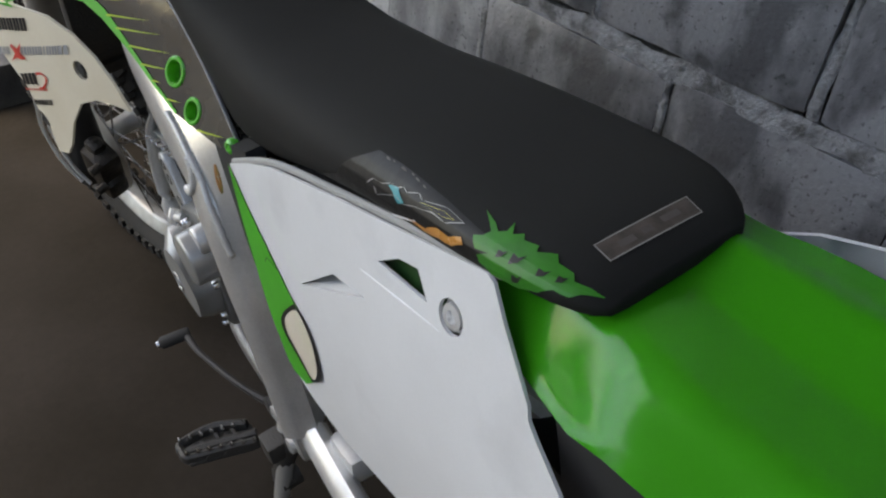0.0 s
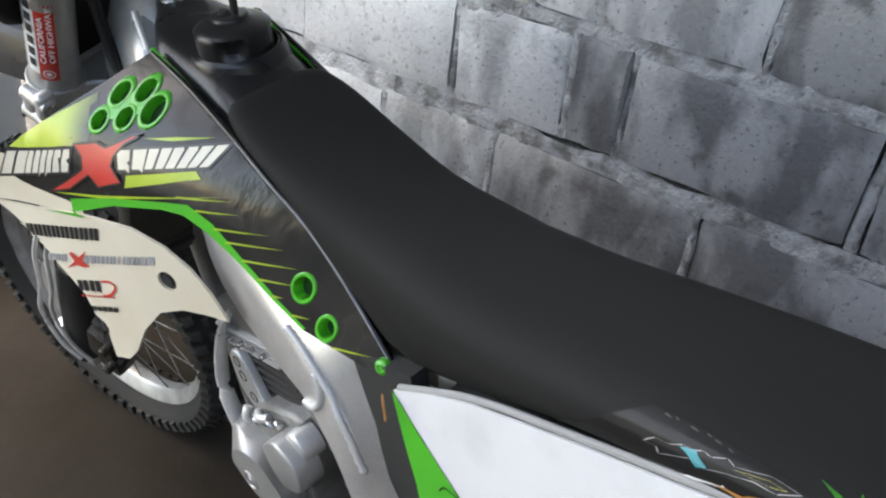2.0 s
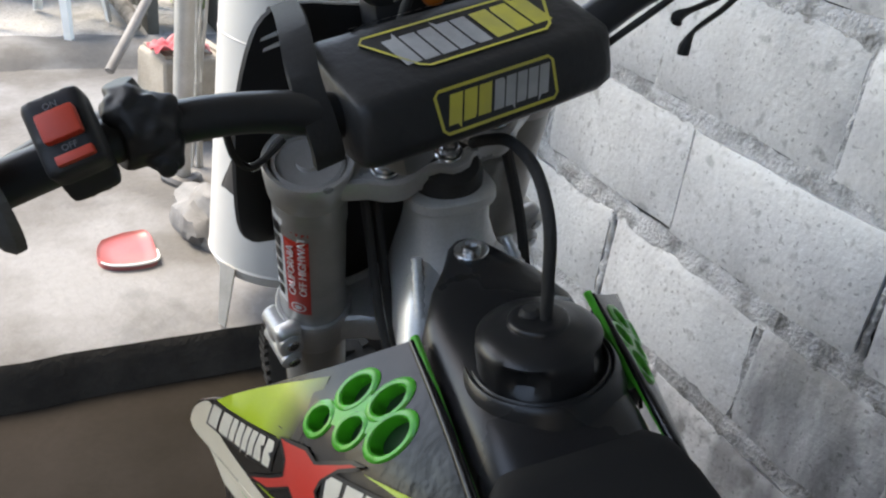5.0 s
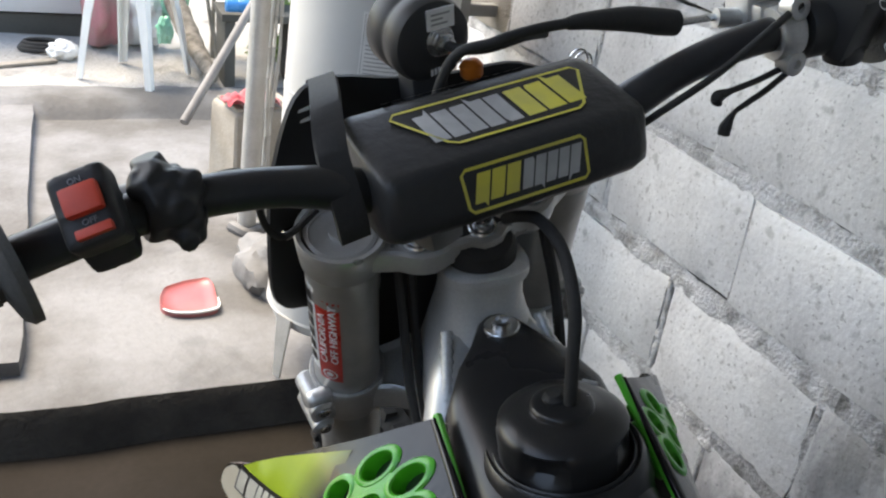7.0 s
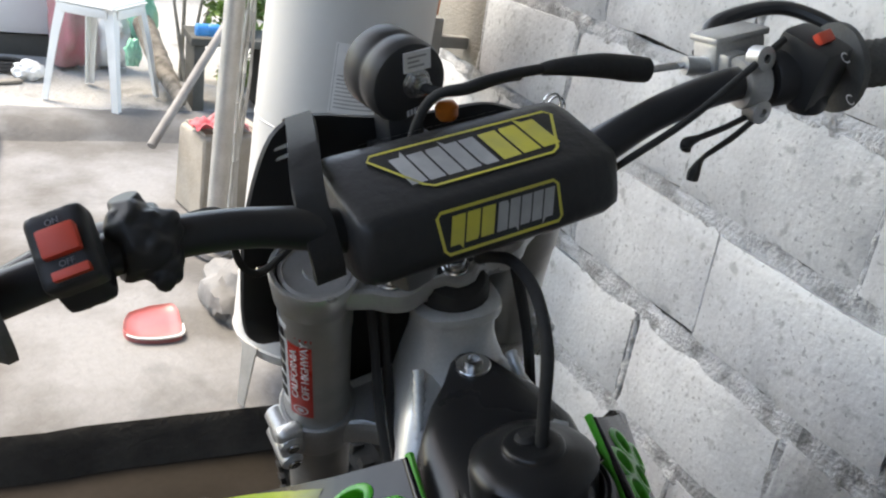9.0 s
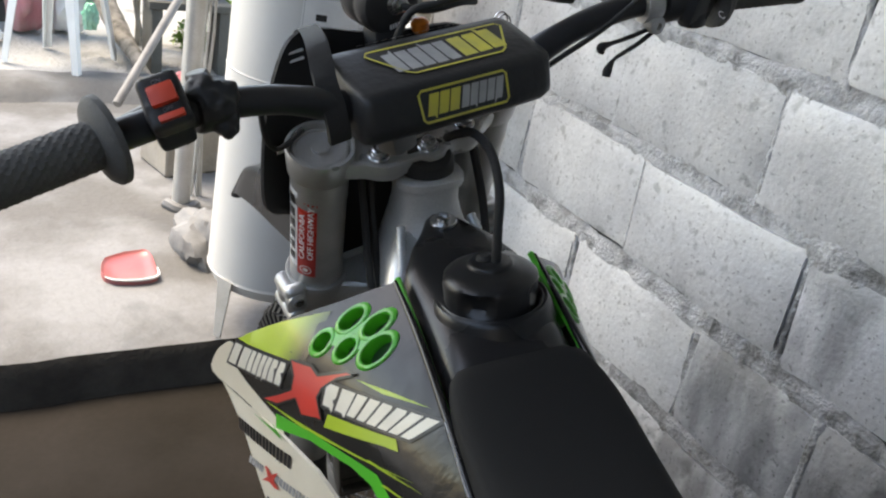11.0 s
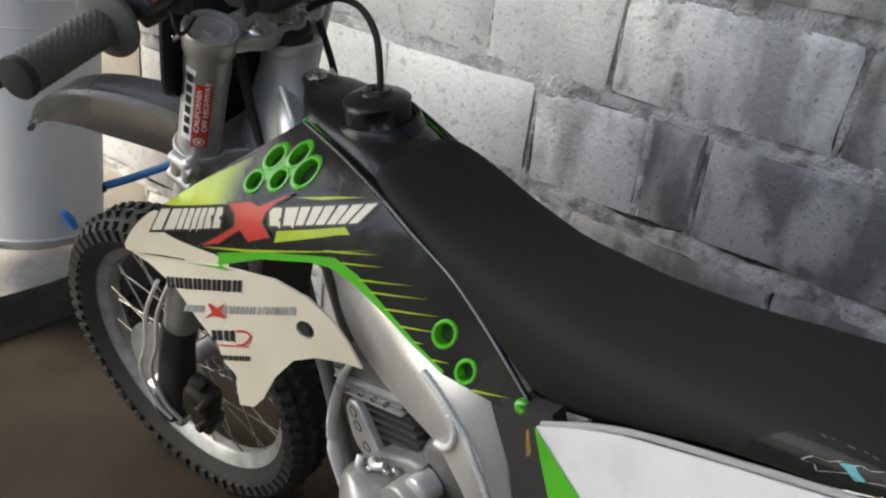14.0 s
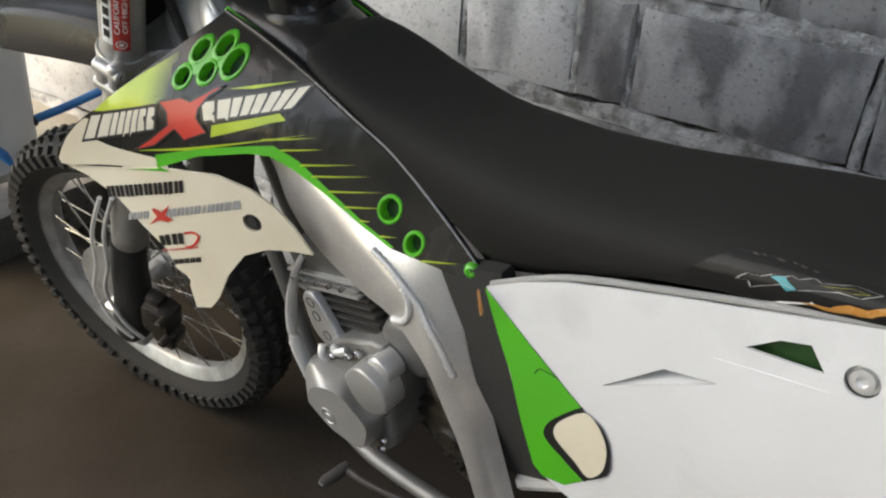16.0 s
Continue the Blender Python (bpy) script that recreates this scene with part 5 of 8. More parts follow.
for side in (1, -1):
    shell = surf_upper if side == 1 else surf_upper_right
    scoop = surf_lower if side == 1 else surf_lower_right
    bm = bmesh.new()
    holes = [disc(u, v, r - 0.001, 20, COLLAR_WIDE) for u, v, r in RINGS + LOWRINGS]
    patch(bm, UPPER, shell, 0.0, 0.0035, holes, 0.016, side)
    shroud = part("upper_shroud", bm, GRAPHIC, bike, "glossy black radiator shroud with green collars", smooth=30)
    for u, v, r in RINGS + LOWRINGS:
        bm = bmesh.new()
        ring_insert(bm, shell, u, v, r, side)
        collar = part("green_collar", bm, GREEN, shroud, "bright green collar round a hole")
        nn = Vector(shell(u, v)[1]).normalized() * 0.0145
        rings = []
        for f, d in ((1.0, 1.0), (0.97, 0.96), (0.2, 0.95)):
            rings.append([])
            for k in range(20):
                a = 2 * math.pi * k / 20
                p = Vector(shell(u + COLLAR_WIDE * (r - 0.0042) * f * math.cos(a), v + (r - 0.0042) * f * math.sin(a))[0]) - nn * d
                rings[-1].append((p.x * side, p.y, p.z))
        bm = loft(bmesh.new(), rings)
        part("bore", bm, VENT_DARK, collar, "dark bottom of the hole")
    bm = bmesh.new()
    patch(bm, [RINGS[k][:2] for k in (0, 1, 4, 3, 2)], shell, 0.0014, 0.002, [disc(u, v, r - 0.0016, 20, COLLAR_WIDE) for u, v, r in RINGS], 0.008, side)
    part("collar_web", bm, GREEN, shroud, "green web between the collars")
    bm = bmesh.new()
    edge_pts = []
    for (y0, z0) in ((-0.066, 1.075), (-0.141, 1.051), (-0.216, 1.024), (-0.267, 1.001), (-0.326, 0.973)):
        c, nrm = shell(y0, z0)
        q = Vector(c) + Vector((0.001, 0, 0.0015))
        edge_pts.append((q.x * side, q.y, q.z))
    tube(bm, edge_pts[:3], [0.0034, 0.0032, 0.0020], 8, 6)
    part("green_edge", bm, GREEN, shroud)
    bm = bmesh.new()
    bead = []
    for (y0, z0) in ((-0.069, 1.073), (-0.141, 1.051), (-0.216, 1.023), (-0.268, 1.000), (-0.326, 0.972), (-0.381, 0.932), (-0.445, 0.885)):
        c, nrm = shell(y0, z0)
        bead.append(((c[0] - 0.0005) * side, c[1], c[2] + 0.003))
    tube(bm, bead, [0.0025, 0.0038, 0.004, 0.004, 0.0038, 0.0032, 0.002], 10)
    part("rim_bead", bm, GLOSS_BLACK, shroud, "rolled glossy black rim", smooth=80)
    bm = bmesh.new()
    tube(bm, [(x - 0.0030 * side, y, z + 0.0022) for x, y, z in bead[2:]], [0.0006, 0.0009, 0.0011, 0.0011, 0.0008], 8)
    part("worn_edge", bm, GREY_INK, shroud, "pale worn edge of the rim", smooth=80)
    if side == 1:
        decal("lime_fade", [(0.052, 0.972), (0.034, 0.988), (0.009, 1.008), (-0.008, 1.020), (-0.040, 1.041), (-0.052, 1.008), (-0.052, 0.990), (-0.03, 0.990), (0.03, 0.975)], surf_upper, LIME_FADE, shroud, 0.0005)
        decal("cream_tip", curve_poly([(0.133, 0.883), (0.114, 0.918), (0.087, 0.946), (0.066, 0.961), (0.057, 0.954), (0.063, 0.936), (0.041, 0.927), (0.002, 0.923), (-0.029, 0.921), (-0.043, 0.911), (-0.012, 0.906), (0.065, 0.895)], 3),
              surf_upper, CREAM, shroud, 0.0005, 0.012, "cream nose of the shroud graphic")
        CROSS = [(-0.036, 0.993), (-0.063, 1.0), (-0.076, 0.997), (-0.102, 1.013), (-0.113, 1.015), (-0.097, 1.004), (-0.088, 0.99), (-0.087, 0.981), (-0.102, 0.966), (-0.071, 0.952), (-0.059, 0.964), (-0.029, 0.939), (0.006, 0.926), (-0.028, 0.951), (-0.05, 0.969), (-0.048, 0.982)]
        bm = bmesh.new()
        band(bm, surf_upper, dense(CROSS, 0.006), 0.0026, 0.0016)
        part("cross_outline", bm, INK, shroud)
        decal("red_cross", CROSS, surf_upper, RED, shroud, 0.0015, 0.012)
        FIRST = [(0.077, 0.930), (-0.030, 0.961), (-0.033, 0.987), (0.055, 0.966)]
        SECOND = [(-0.097, 0.979), (-0.198, 1.002), (-0.208, 1.022), (-0.090, 0.997)]
        for quad, cells in ((FIRST, [(0.0, 0.36, 0), (0.38, 0.57, 2), (0.59, 0.76, 1), (0.78, 1.0, 2)]), (SECOND, [(0.0, 0.29, 3), (0.31, 0.52, 4), (0.54, 0.76, 2), (0.78, 1.0, 4)])):
            name_row("name_block", INK, shroud, surf_upper, quad, cells, 0.0009, "", 0.13)
            name_row("name_block", LETTER, shroud, surf_upper, quad, cells, 0.0013, "cream plain name shape")
        decal("lime_stripe", [(-0.106, 0.961), (-0.179, 0.986), (-0.195, 0.990), (-0.186, 0.996), (-0.107, 0.975)], surf_upper, LIME, shroud, 0.0007)
        decal("lime_stripe", [(-0.114, 1.012), (-0.151, 1.019), (-0.192, 1.025), (-0.147, 1.015)], surf_upper, LIME, shroud, 0.0007)
        decal("lime_stripe", [(0.012, 0.925), (-0.072, 0.943), (-0.225, 0.980), (-0.071, 0.939)], surf_upper, LIME, shroud, 0.0007)
        decal("green_band", [(-0.026, 0.926), (-0.091, 0.945), (-0.156, 0.958), (-0.186, 0.963), (-0.217, 0.951), (-0.260, 0.924), (-0.307, 0.898), (-0.347, 0.881), (-0.345, 0.878), (-0.305, 0.894), (-0.258, 0.918),
                             (-0.212, 0.940), (-0.181, 0.950), (-0.154, 0.949), (-0.089, 0.935), (-0.027, 0.909)], surf_upper, GREEN, shroud, 0.0008, 0.012)
        for y0, z0, ln in ((-0.172, 0.967, 0.064), (-0.197, 0.959, 0.050), (-0.222, 0.946, 0.064), (-0.238, 0.936, 0.068), (-0.260, 0.923, 0.064), (-0.282, 0.910, 0.046), (-0.303, 0.899, 0.012), (-0.330, 0.888, 0.020), (-0.384, 0.874, 0.044)):
            decal("lime_spike", [(y0, z0 + 0.0016), (y0 - 0.5 * ln, z0 + 0.085 * ln + 0.0007), (y0 - ln, z0 + ln * 0.17), (y0 - 0.45 * ln, z0 + 0.076 * ln - 0.0007), (y0 + 0.003, z0 - 0.0012)], surf_upper, LIME, shroud, 0.0010)
    bm = bmesh.new()
    rail = []
    for p in smooth_path([(0, -0.448, 0.883), (0, -0.381, 0.933), (0, -0.326, 0.973), (0, -0.267, 1.001), (0, -0.221, 1.021)], 4):
        q = Vector(shell(p.y, p.z)[0])
        rail.append(((q.x - 0.0005) * side, q.y, q.z))
    tube(bm, rail, 0.0036, 10, 1)
    part("shroud_edge", bm, GLOSS_BLACK, shroud, "rolled glossy black edge", smooth=60)
    bm = bmesh.new()
    patch(bm, LOWER, scoop, -0.003, 0.0035, [disc(-0.155, 0.859, 0.0125, 16), disc(-0.035, 0.740, 0.0085, 12)], 0.018, side)
    low = part("lower_shroud", bm, CREAM, bike, "cream lower radiator scoop with worn lettering", smooth=30)
    for u, v, r in ((-0.155, 0.859, 0.0135), (-0.035, 0.740, 0.0095)):
        bm = bmesh.new()
        c, nrm = scoop(u, v)
        nn = Vector(nrm).normalized()
        a, b = Vector(c) - nn * 0.012, Vector(c) + nn * 0.02
        lathe(bm, (a.x * side, a.y, a.z), (b.x * side, b.y, b.z), [(r, 0), (r, 0.0055), (r * 0.55, 0.006), (r * 0.5, 0.009), (0.001, 0.009)], 20)
        part("rubber_plug", bm, RUBBER, low)
    if side == 1:
        name_row("name_bar", INK, low, surf_lower, [(0.066, 0.845), (-0.066, 0.884), (-0.069, 0.902), (0.066, 0.862)], [(0.125 * k, 0.125 * k + 0.105, (0, 2, 3, 2, 4, 2, 1, 0)[k]) for k in range(8)], -0.002)
        name_row("name_bar", GREY_INK, low, surf_lower, [(0.040, 0.817), (-0.143, 0.877), (-0.146, 0.890), (0.036, 0.829)], [(q, q + w, k) for q, w, k in ((0.0, 0.08, 0), (0.09, 0.05, 2), (0.15, 0.05, 3), (0.37, 0.09, 3), (0.47, 0.06, 4), (0.54, 0.07, 2), (0.62, 0.05, 4), (0.69, 0.02, 1), (0.73, 0.06, 4), (0.80, 0.06, 2), (0.87, 0.12, 0))], -0.002)
        decal("red_mark", [(0.004, 0.819), (-0.015, 0.831), (-0.028, 0.832), (-0.038, 0.837), (-0.027, 0.842), (-0.038, 0.86), (-0.022, 0.845), (-0.011, 0.849), (-0.006, 0.845), (-0.013, 0.836)], surf_lower, RED, low, -0.0012)
        name_row("name_bar", INK, low, surf_lower, [(-0.008, 0.789), (-0.047, 0.803), (-0.048, 0.82), (-0.007, 0.805)], [(0.0, 0.46, 4), (0.54, 1.0, 3)], -0.002)
        name_row("name_bar", RED, low, surf_lower, [(-0.010, 0.781), (-0.071, 0.802), (-0.071, 0.805), (-0.010, 0.784)], [(0.09 * k, 0.09 * k + 0.06, 2) for k in range(11)], -0.002)
        name_row("name_bar", INK, low, surf_lower, [(-0.024, 0.764), (-0.07, 0.780), (-0.072, 0.789), (-0.022, 0.771)], [(0.2 * k, 0.2 * k + 0.16, (1, 2, 3, 4, 0)[k]) for k in range(5)], -0.002)
        bm = bmesh.new()
        band(bm, surf_lower, smooth_arc([(-0.049, 0.798), (-0.062, 0.804), (-0.0735, 0.8195), (-0.066, 0.825), (-0.051, 0.820)]), 0.0032, -0.0015, closed=False)
        part("red_arc", bm, RED, low)
        decal("green_sliver", [(0.111, 0.880), (-0.011, 0.904), (-0.050, 0.910), (-0.027, 0.917), (-0.035, 0.912), (0.024, 0.897)], surf_lower, GREEN, low, -0.001)

# -- radiators behind the scoops --
for side in (1, -1):
    bm = bmesh.new()
    box(bm, (-0.085 * side, 0.0, 0.86), (0.09, 0.03, 0.26), 0.004, Matrix.Rotation(radians(22), 4, "X"))
    core = part("radiator", bm, DARK, bike, "dark radiator core")
    for k in range(12):
        bm = bmesh.new()
        box(bm, (-0.085 * side, 0.022, 0.76 + 0.018 * k), (0.085, 0.012, 0.006), 0.001, Matrix.Rotation(radians(22), 4, "X"))
        part("fin", bm, DARK, core)

# -- aluminium frame --
FRONT = [(-0.100, 0.918), (-0.130, 0.885), (-0.146, 0.850), (-0.178, 0.818), (-0.225, 0.795), (-0.281, 0.782), (-0.335, 0.778), (-0.377, 0.762), (-0.405, 0.738), (-0.429, 0.688), (-0.455, 0.615), (-0.484, 0.460)]
RIDGE = [(-0.150, 0.965), (-0.185, 0.945), (-0.213, 0.926), (-0.247, 0.903), (-0.283, 0.881), (-0.318, 0.864), (-0.361, 0.839), (-0.391, 0.810), (-0.414, 0.779), (-0.440, 0.725), (-0.468, 0.650), (-0.508, 0.470)]
REAR = [(-0.160, 0.985), (-0.197, 0.962), (-0.227, 0.942), (-0.262, 0.920), (-0.300, 0.900), (-0.345, 0.890), (-0.398, 0.872), (-0.418, 0.835), (-0.432, 0.795), (-0.450, 0.737), (-0.476, 0.655), (-0.515, 0.473)]
for side in (1, -1):
    bm = bmesh.new()
    rings = []
    lines = [smooth_path([(0, *p) for p in line], 4) for line in (FRONT, RIDGE, REAR)]
    for i, (f, b, r) in enumerate(zip(*lines)):
        k = i / (len(lines[0]) - 1)
        xo = float(np.interp(k, [0, 0.12, 0.25, 0.5, 0.75, 1], [-0.090, -0.100, -0.108, -0.113, -0.118, -0.124]))
        xf = float(np.interp(k, [0, 0.12, 0.25, 0.42, 0.55, 0.64, 0.73, 0.82, 1], [-0.086, -0.096, -0.104, -0.112, -0.121, -0.130, -0.135, -0.138, -0.141]))
        swell = 0.005 if k < 0.55 else 0.003
        ring = [((xo + 0.045) * side, f.y, f.z)]
        for u, dx in ((0, 0.014), (0.0, 0.004), (0.05, 0.0), (0.16, -0.001), (0.35, -swell * 0.8), (0.6, -swell), (0.82, -swell * 0.7), (0.95, 0.0), (1.0, 0.004)):
            p = f.lerp(b, u)
            ring.append(((xf + (xo - xf) * u + dx) * side, p.y, p.z))
        deep = float(np.interp(k, [0, 0.6, 0.8, 1], [0.045, 0.04, 0.025, 0.02]))
        ring.append(((xo + 0.010) * side, *b.lerp(r, 0.3)[1:]))
        ring.append(((xo + deep) * side, r.y, r.z))
        rings.append(ring)
    loft(bm, rings)
    spar_tree = bvhtree.BVHTree.FromBMesh(bm)
    spar = part("frame_spar", bm, FRAME_ALU, bike, "brushed aluminium frame spar", smooth=32)
    bm = bmesh.new()
    for line in ([(0, -0.314, 0.864), (0, -0.339, 0.851), (0, -0.360, 0.837), (0, -0.377, 0.823), (0, -0.390, 0.809), (0, -0.413, 0.778), (0, -0.434, 0.737)], [(0, -0.362, 0.834), (0, -0.373, 0.816), (0, -0.373, 0.800), (0, -0.362, 0.788), (0, -0.345, 0.782)]):
        pts = []
        for p in smooth_path(line, 7):
            hit = spar_tree.ray_cast(Vector((-0.3 * side, p.y, p.z)), Vector((side, 0, 0)))
            if hit[0] is not None:
                pts.append(hit[0] + Vector((-0.0012 * side, 0, 0)))
        tube(bm, pts, [0.0034 + 0.0018 * (q % 2) for q in range(len(pts))], 8, 1)
    part("weld_bead", bm, ALU_PALE, spar, "rippled weld bead", smooth=80)
    bm = bmesh.new()
    tube(bm, [(-0.080 * side, -0.14, 0.945), (-0.070 * side, -0.09, 0.955), (-0.056 * side, -0.03, 0.99), (-0.036 * side, 0.014, 1.04), (-0.014 * side, 0.050, 1.066)], [0.018, 0.020, 0.022, 0.020, 0.012], 14, flat=1.4)
    part("frame_neck", bm, ALU, bike, "", smooth=60)
    bm = bmesh.new()
    path = smooth_path([(-0.0375 * side, 0.022, 1.084), (-0.042 * side, 0.006, 1.066), (-0.047 * side, -0.010, 1.048), (-0.053 * side, -0.020, 1.024)], 7)
    tube(bm, path, [0.0042 + 0.0014 * (q % 2) for q in range(len(path))], 8, 1)
    part("neck_weld", bm, ALU_PALE, bike, "", smooth=60)
    bm = bmesh.new()
    tube(bm, [(-0.02 * side, 0.09, 0.97), (-0.024 * side, 0.07, 0.8), (-0.03 * side, 0.02, 0.6), (-0.05 * side, -0.06, 0.40), (-0.085 * side, -0.17, 0.375), (-0.10 * side, -0.33, 0.400), (-0.10 * side, -0.45, 0.42)], 0.013, 10)
    part("down_tube", bm, DULL_METAL, bike)
    bm = bmesh.new()
    patch(bm, [(-0.40, 0.874), (-0.44, 0.885), (-0.485, 0.90), (-0.515, 0.81), (-0.55, 0.69), (-0.575, 0.60), (-0.475, 0.56), (-0.455, 0.70), (-0.437, 0.80)], lambda y, z: ((-0.082 - 0.02 * math.sin((z - 0.55) * 8), y, z), (-1, 0, 0)), 0, 0.02, (), 0.03, side)
    part("airbox_cover", bm, RUBBER, bike, "black plastic air box cover")
up_ax = STEER_AXIS
bm = bmesh.new()
rings = []
for z, half, rear in ((1.131, 0.0310, 0.012), (1.129, 0.0345, 0.008), (1.122, 0.0352, 0.009), (1.119, 0.0345, 0.011), (1.117, 0.0322, 0.015), (1.108, 0.0318, 0.018), (1.096, 0.0322, 0.020), (1.080, 0.0355, 0.017), (1.062, 0.041, 0.010), (1.035, 0.049, -0.006), (1.0, 0.056, -0.03), (0.955, 0.058, -0.06)):
    mid_y = 0.062 - (z - 1.1) * math.tan(radians(RAKE))
    fore = mid_y + 0.034
    cy, ry = (fore + rear) / 2, (fore - rear) / 2
    ring = []
    for k in range(32):
        a = 2 * math.pi * k / 32
        c, s = math.cos(a), math.sin(a)
        ring.append((half * abs(c) ** 0.7 * (1 if c > 0 else -1), cy + ry * abs(s) ** 0.7 * (1 if s > 0 else -1), z))
    rings.append(ring)
loft(bm, rings)
neck = part("head_tube", bm, ALU_PALE, bike, "silver cast steering head", smooth=40)
bm = bmesh.new()
lathe(bm, STEM + up_ax * 0.030, STEM + up_ax * 0.2, [(0.0265, 0), (0.0275, 0.004), (0.0262, 0.022), (0.022, 0.03)], 28)
part("dust_seal", bm, RUBBER, neck, m=None)
bm = bmesh.new()
lathe(bm, (-0.084, -0.443, 0.881), (-0.12, -0.452, 0.895), [(0.0086, 0), (0.0086, 0.006), (0.0068, 0.0085), (0.004, 0.0095), (0.003, 0.008), (0.001, 0.008)], 20)
part("green_bolt", bm, GREEN, bike, "bright green anodised shroud bolt")

# -- side panels --
PANEL = [(-0.478, 0.890), (-0.52, 0.914), (-0.568, 0.936), (-0.62, 0.953), (-0.678, 0.971), (-0.769, 0.997), (-0.855, 1.022), (-0.863, 1.019), (-0.880, 1.000), (-0.899, 0.981), (-0.915, 0.964), (-0.919, 0.954),
         (-0.930, 0.945), (-0.958, 0.925), (-0.972, 0.90), (-0.93, 0.82), (-0.85, 0.735), (-0.77, 0.683), (-0.66, 0.652), (-0.60, 0.650), (-0.575, 0.657), (-0.56, 0.664), (-0.538, 0.726), (-0.513, 0.804)]
VENT_A = [(-0.622, 0.845), (-0.680, 0.899), (-0.731, 0.911)]
VENT_B = [(-0.742, 0.955), (-0.767, 0.974), (-0.790, 0.981), (-0.806, 0.963)]
def surf_panel_wide(y, z):
    """The side panel on the exhaust side, which bulges over the silencer."""
    (x, _, _), nrm = left_surf(y, z)
    k = min(1.0, max(0.0, (-0.78 - y) / 0.2))
    return (x - 0.085 * k * k * (3 - 2 * k), y, z), nrm


PANEL_WIDE = PANEL[:6] + [(-0.850, 1.006), (-0.870, 0.986), (-0.893, 0.960), (-0.934, 0.977), (-0.975, 0.989), (-1.05, 0.985), (-1.12, 0.950), (-1.11, 0.89)] + PANEL[-9:]
left_surf, left_panel = surf_panel, PANEL
for side in (1, -1):
    surf_panel, PANEL = (left_surf, left_panel) if side == 1 else (surf_panel_wide, PANEL_WIDE)
    bm = bmesh.new()
    patch(bm, PANEL, surf_panel, 0.0, 0.003, [VENT_A, VENT_B, disc(-0.832, 0.970, 0.0135, 18)], 0.022, side)
    panel = part("side_panel", bm, WHITE_PLASTIC, bike, "white plastic side number panel", smooth=40)
    if side == -1:
        bm = bmesh.new()
        patch(bm, curve_poly([(-0.895, 0.925), (-0.935, 0.946), (-0.975, 0.958), (-1.05, 0.954), (-1.095, 0.928), (-1.085, 0.885), (-0.95, 0.86), (-0.88, 0.88)], 3), surf_panel, -0.014, 0.008, (), 0.02, side)
        part("heat_guard", bm, GLOSS_BLACK, panel, "black heat guard inside the panel", smooth=40)
    bm = bmesh.new()
    patch(bm, [(-0.742 + 0.01, 0.945), (-0.767, 0.985), (-0.795, 0.99), (-0.82, 0.955)], surf_panel, -0.012, 0.004, (), 0.02, side)
    part("vent_back", bm, VENT_DARK, panel, "dark green inside of the vent")
    # sunk wedge-shaped vent: its floor slopes up to the lower lip
    bm = bmesh.new()
    vs = []
    for (u, v, d) in ((-0.620, 0.843, -0.002), (-0.680, 0.910, -0.060), (-0.734, 0.913, -0.003)):
        c, nrm = surf_panel(u, v)
        p = Vector(c) + Vector(nrm).normalized() * d
        vs.append(bm.verts.new((p.x * side, p.y, p.z)))
    bm.faces.new(vs)
    part("vent_floor", bm, WHITE_PLASTIC, panel, "sloping white floor of the vent")
    bm = bmesh.new()
    lip = [Vector(surf_panel(u, v)[0]) for u, v in [(-0.721, 0.933), (-0.776, 0.943), (-0.823, 0.951)]]
    tube(bm, [(p.x * side, p.y, p.z) for p in lip], [0.0006, 0.0011, 0.0005], 8, 4)
    part("vent_lip", bm, WHITE_PLASTIC, panel, "raised moulded lip under the vent", smooth=80)
    bm = bmesh.new()
    c, nrm = surf_panel(-0.832, 0.970)
    nn = Vector(nrm).normalized()
    a, b = Vector(c) - nn * 0.012, Vector(c) + nn
    lathe(bm, (a.x * side, a.y, a.z), (b.x * side, b.y, b.z), [(0.0135, 0.003), (0.0135, 0.006), (0.0100, 0.0062), (0.0097, 0.0115), (0.005, 0.012), (0.0045, 0.008)], 24)
    part("panel_bolt", bm, ALU, panel, "sunk steel bolt")
    if side == 1:
        decal("green_wedge", [(-0.477, 0.89), (-0.608, 0.805), (-0.577, 0.773), (-0.566, 0.751), (-0.568, 0.734), (-0.59, 0.714), (-0.614, 0.7), (-0.59, 0.672), (-0.56, 0.664), (-0.548, 0.675), (-0.517, 0.799)],
              surf_panel, GREEN, panel, 0.0014, 0.02, "green wedge graphic")
        decal("ink_outline", curve_poly([(-0.605, 0.807), (-0.61, 0.804), (-0.628, 0.799), (-0.641, 0.78), (-0.645, 0.758), (-0.642, 0.733), (-0.619, 0.706), (-0.614, 0.702), (-0.59, 0.717), (-0.566, 0.733), (-0.564, 0.75), (-0.577, 0.774)], 3), surf_panel, INK, panel, 0.0022, 0.02)
        decal("cream_patch", curve_poly([(-0.61, 0.804), (-0.626, 0.798), (-0.638, 0.778), (-0.64, 0.754), (-0.635, 0.732), (-0.62, 0.713), (-0.604, 0.726), (-0.582, 0.741), (-0.576, 0.754), (-0.584, 0.775)], 3), surf_panel, CREAM, panel, 0.003, 0.02)
        bm = bmesh.new()
        band(bm, surf_panel, [(-0.548, 0.818), (-0.552, 0.826), (-0.556, 0.828), (-0.575, 0.828)], 0.0015, 0.0022, closed=False)
        part("ink_scratch", bm, INK, panel)
    # grey lip between panel and seat, the bevel's shading put into its colour
    bm = bmesh.new()
    path = []
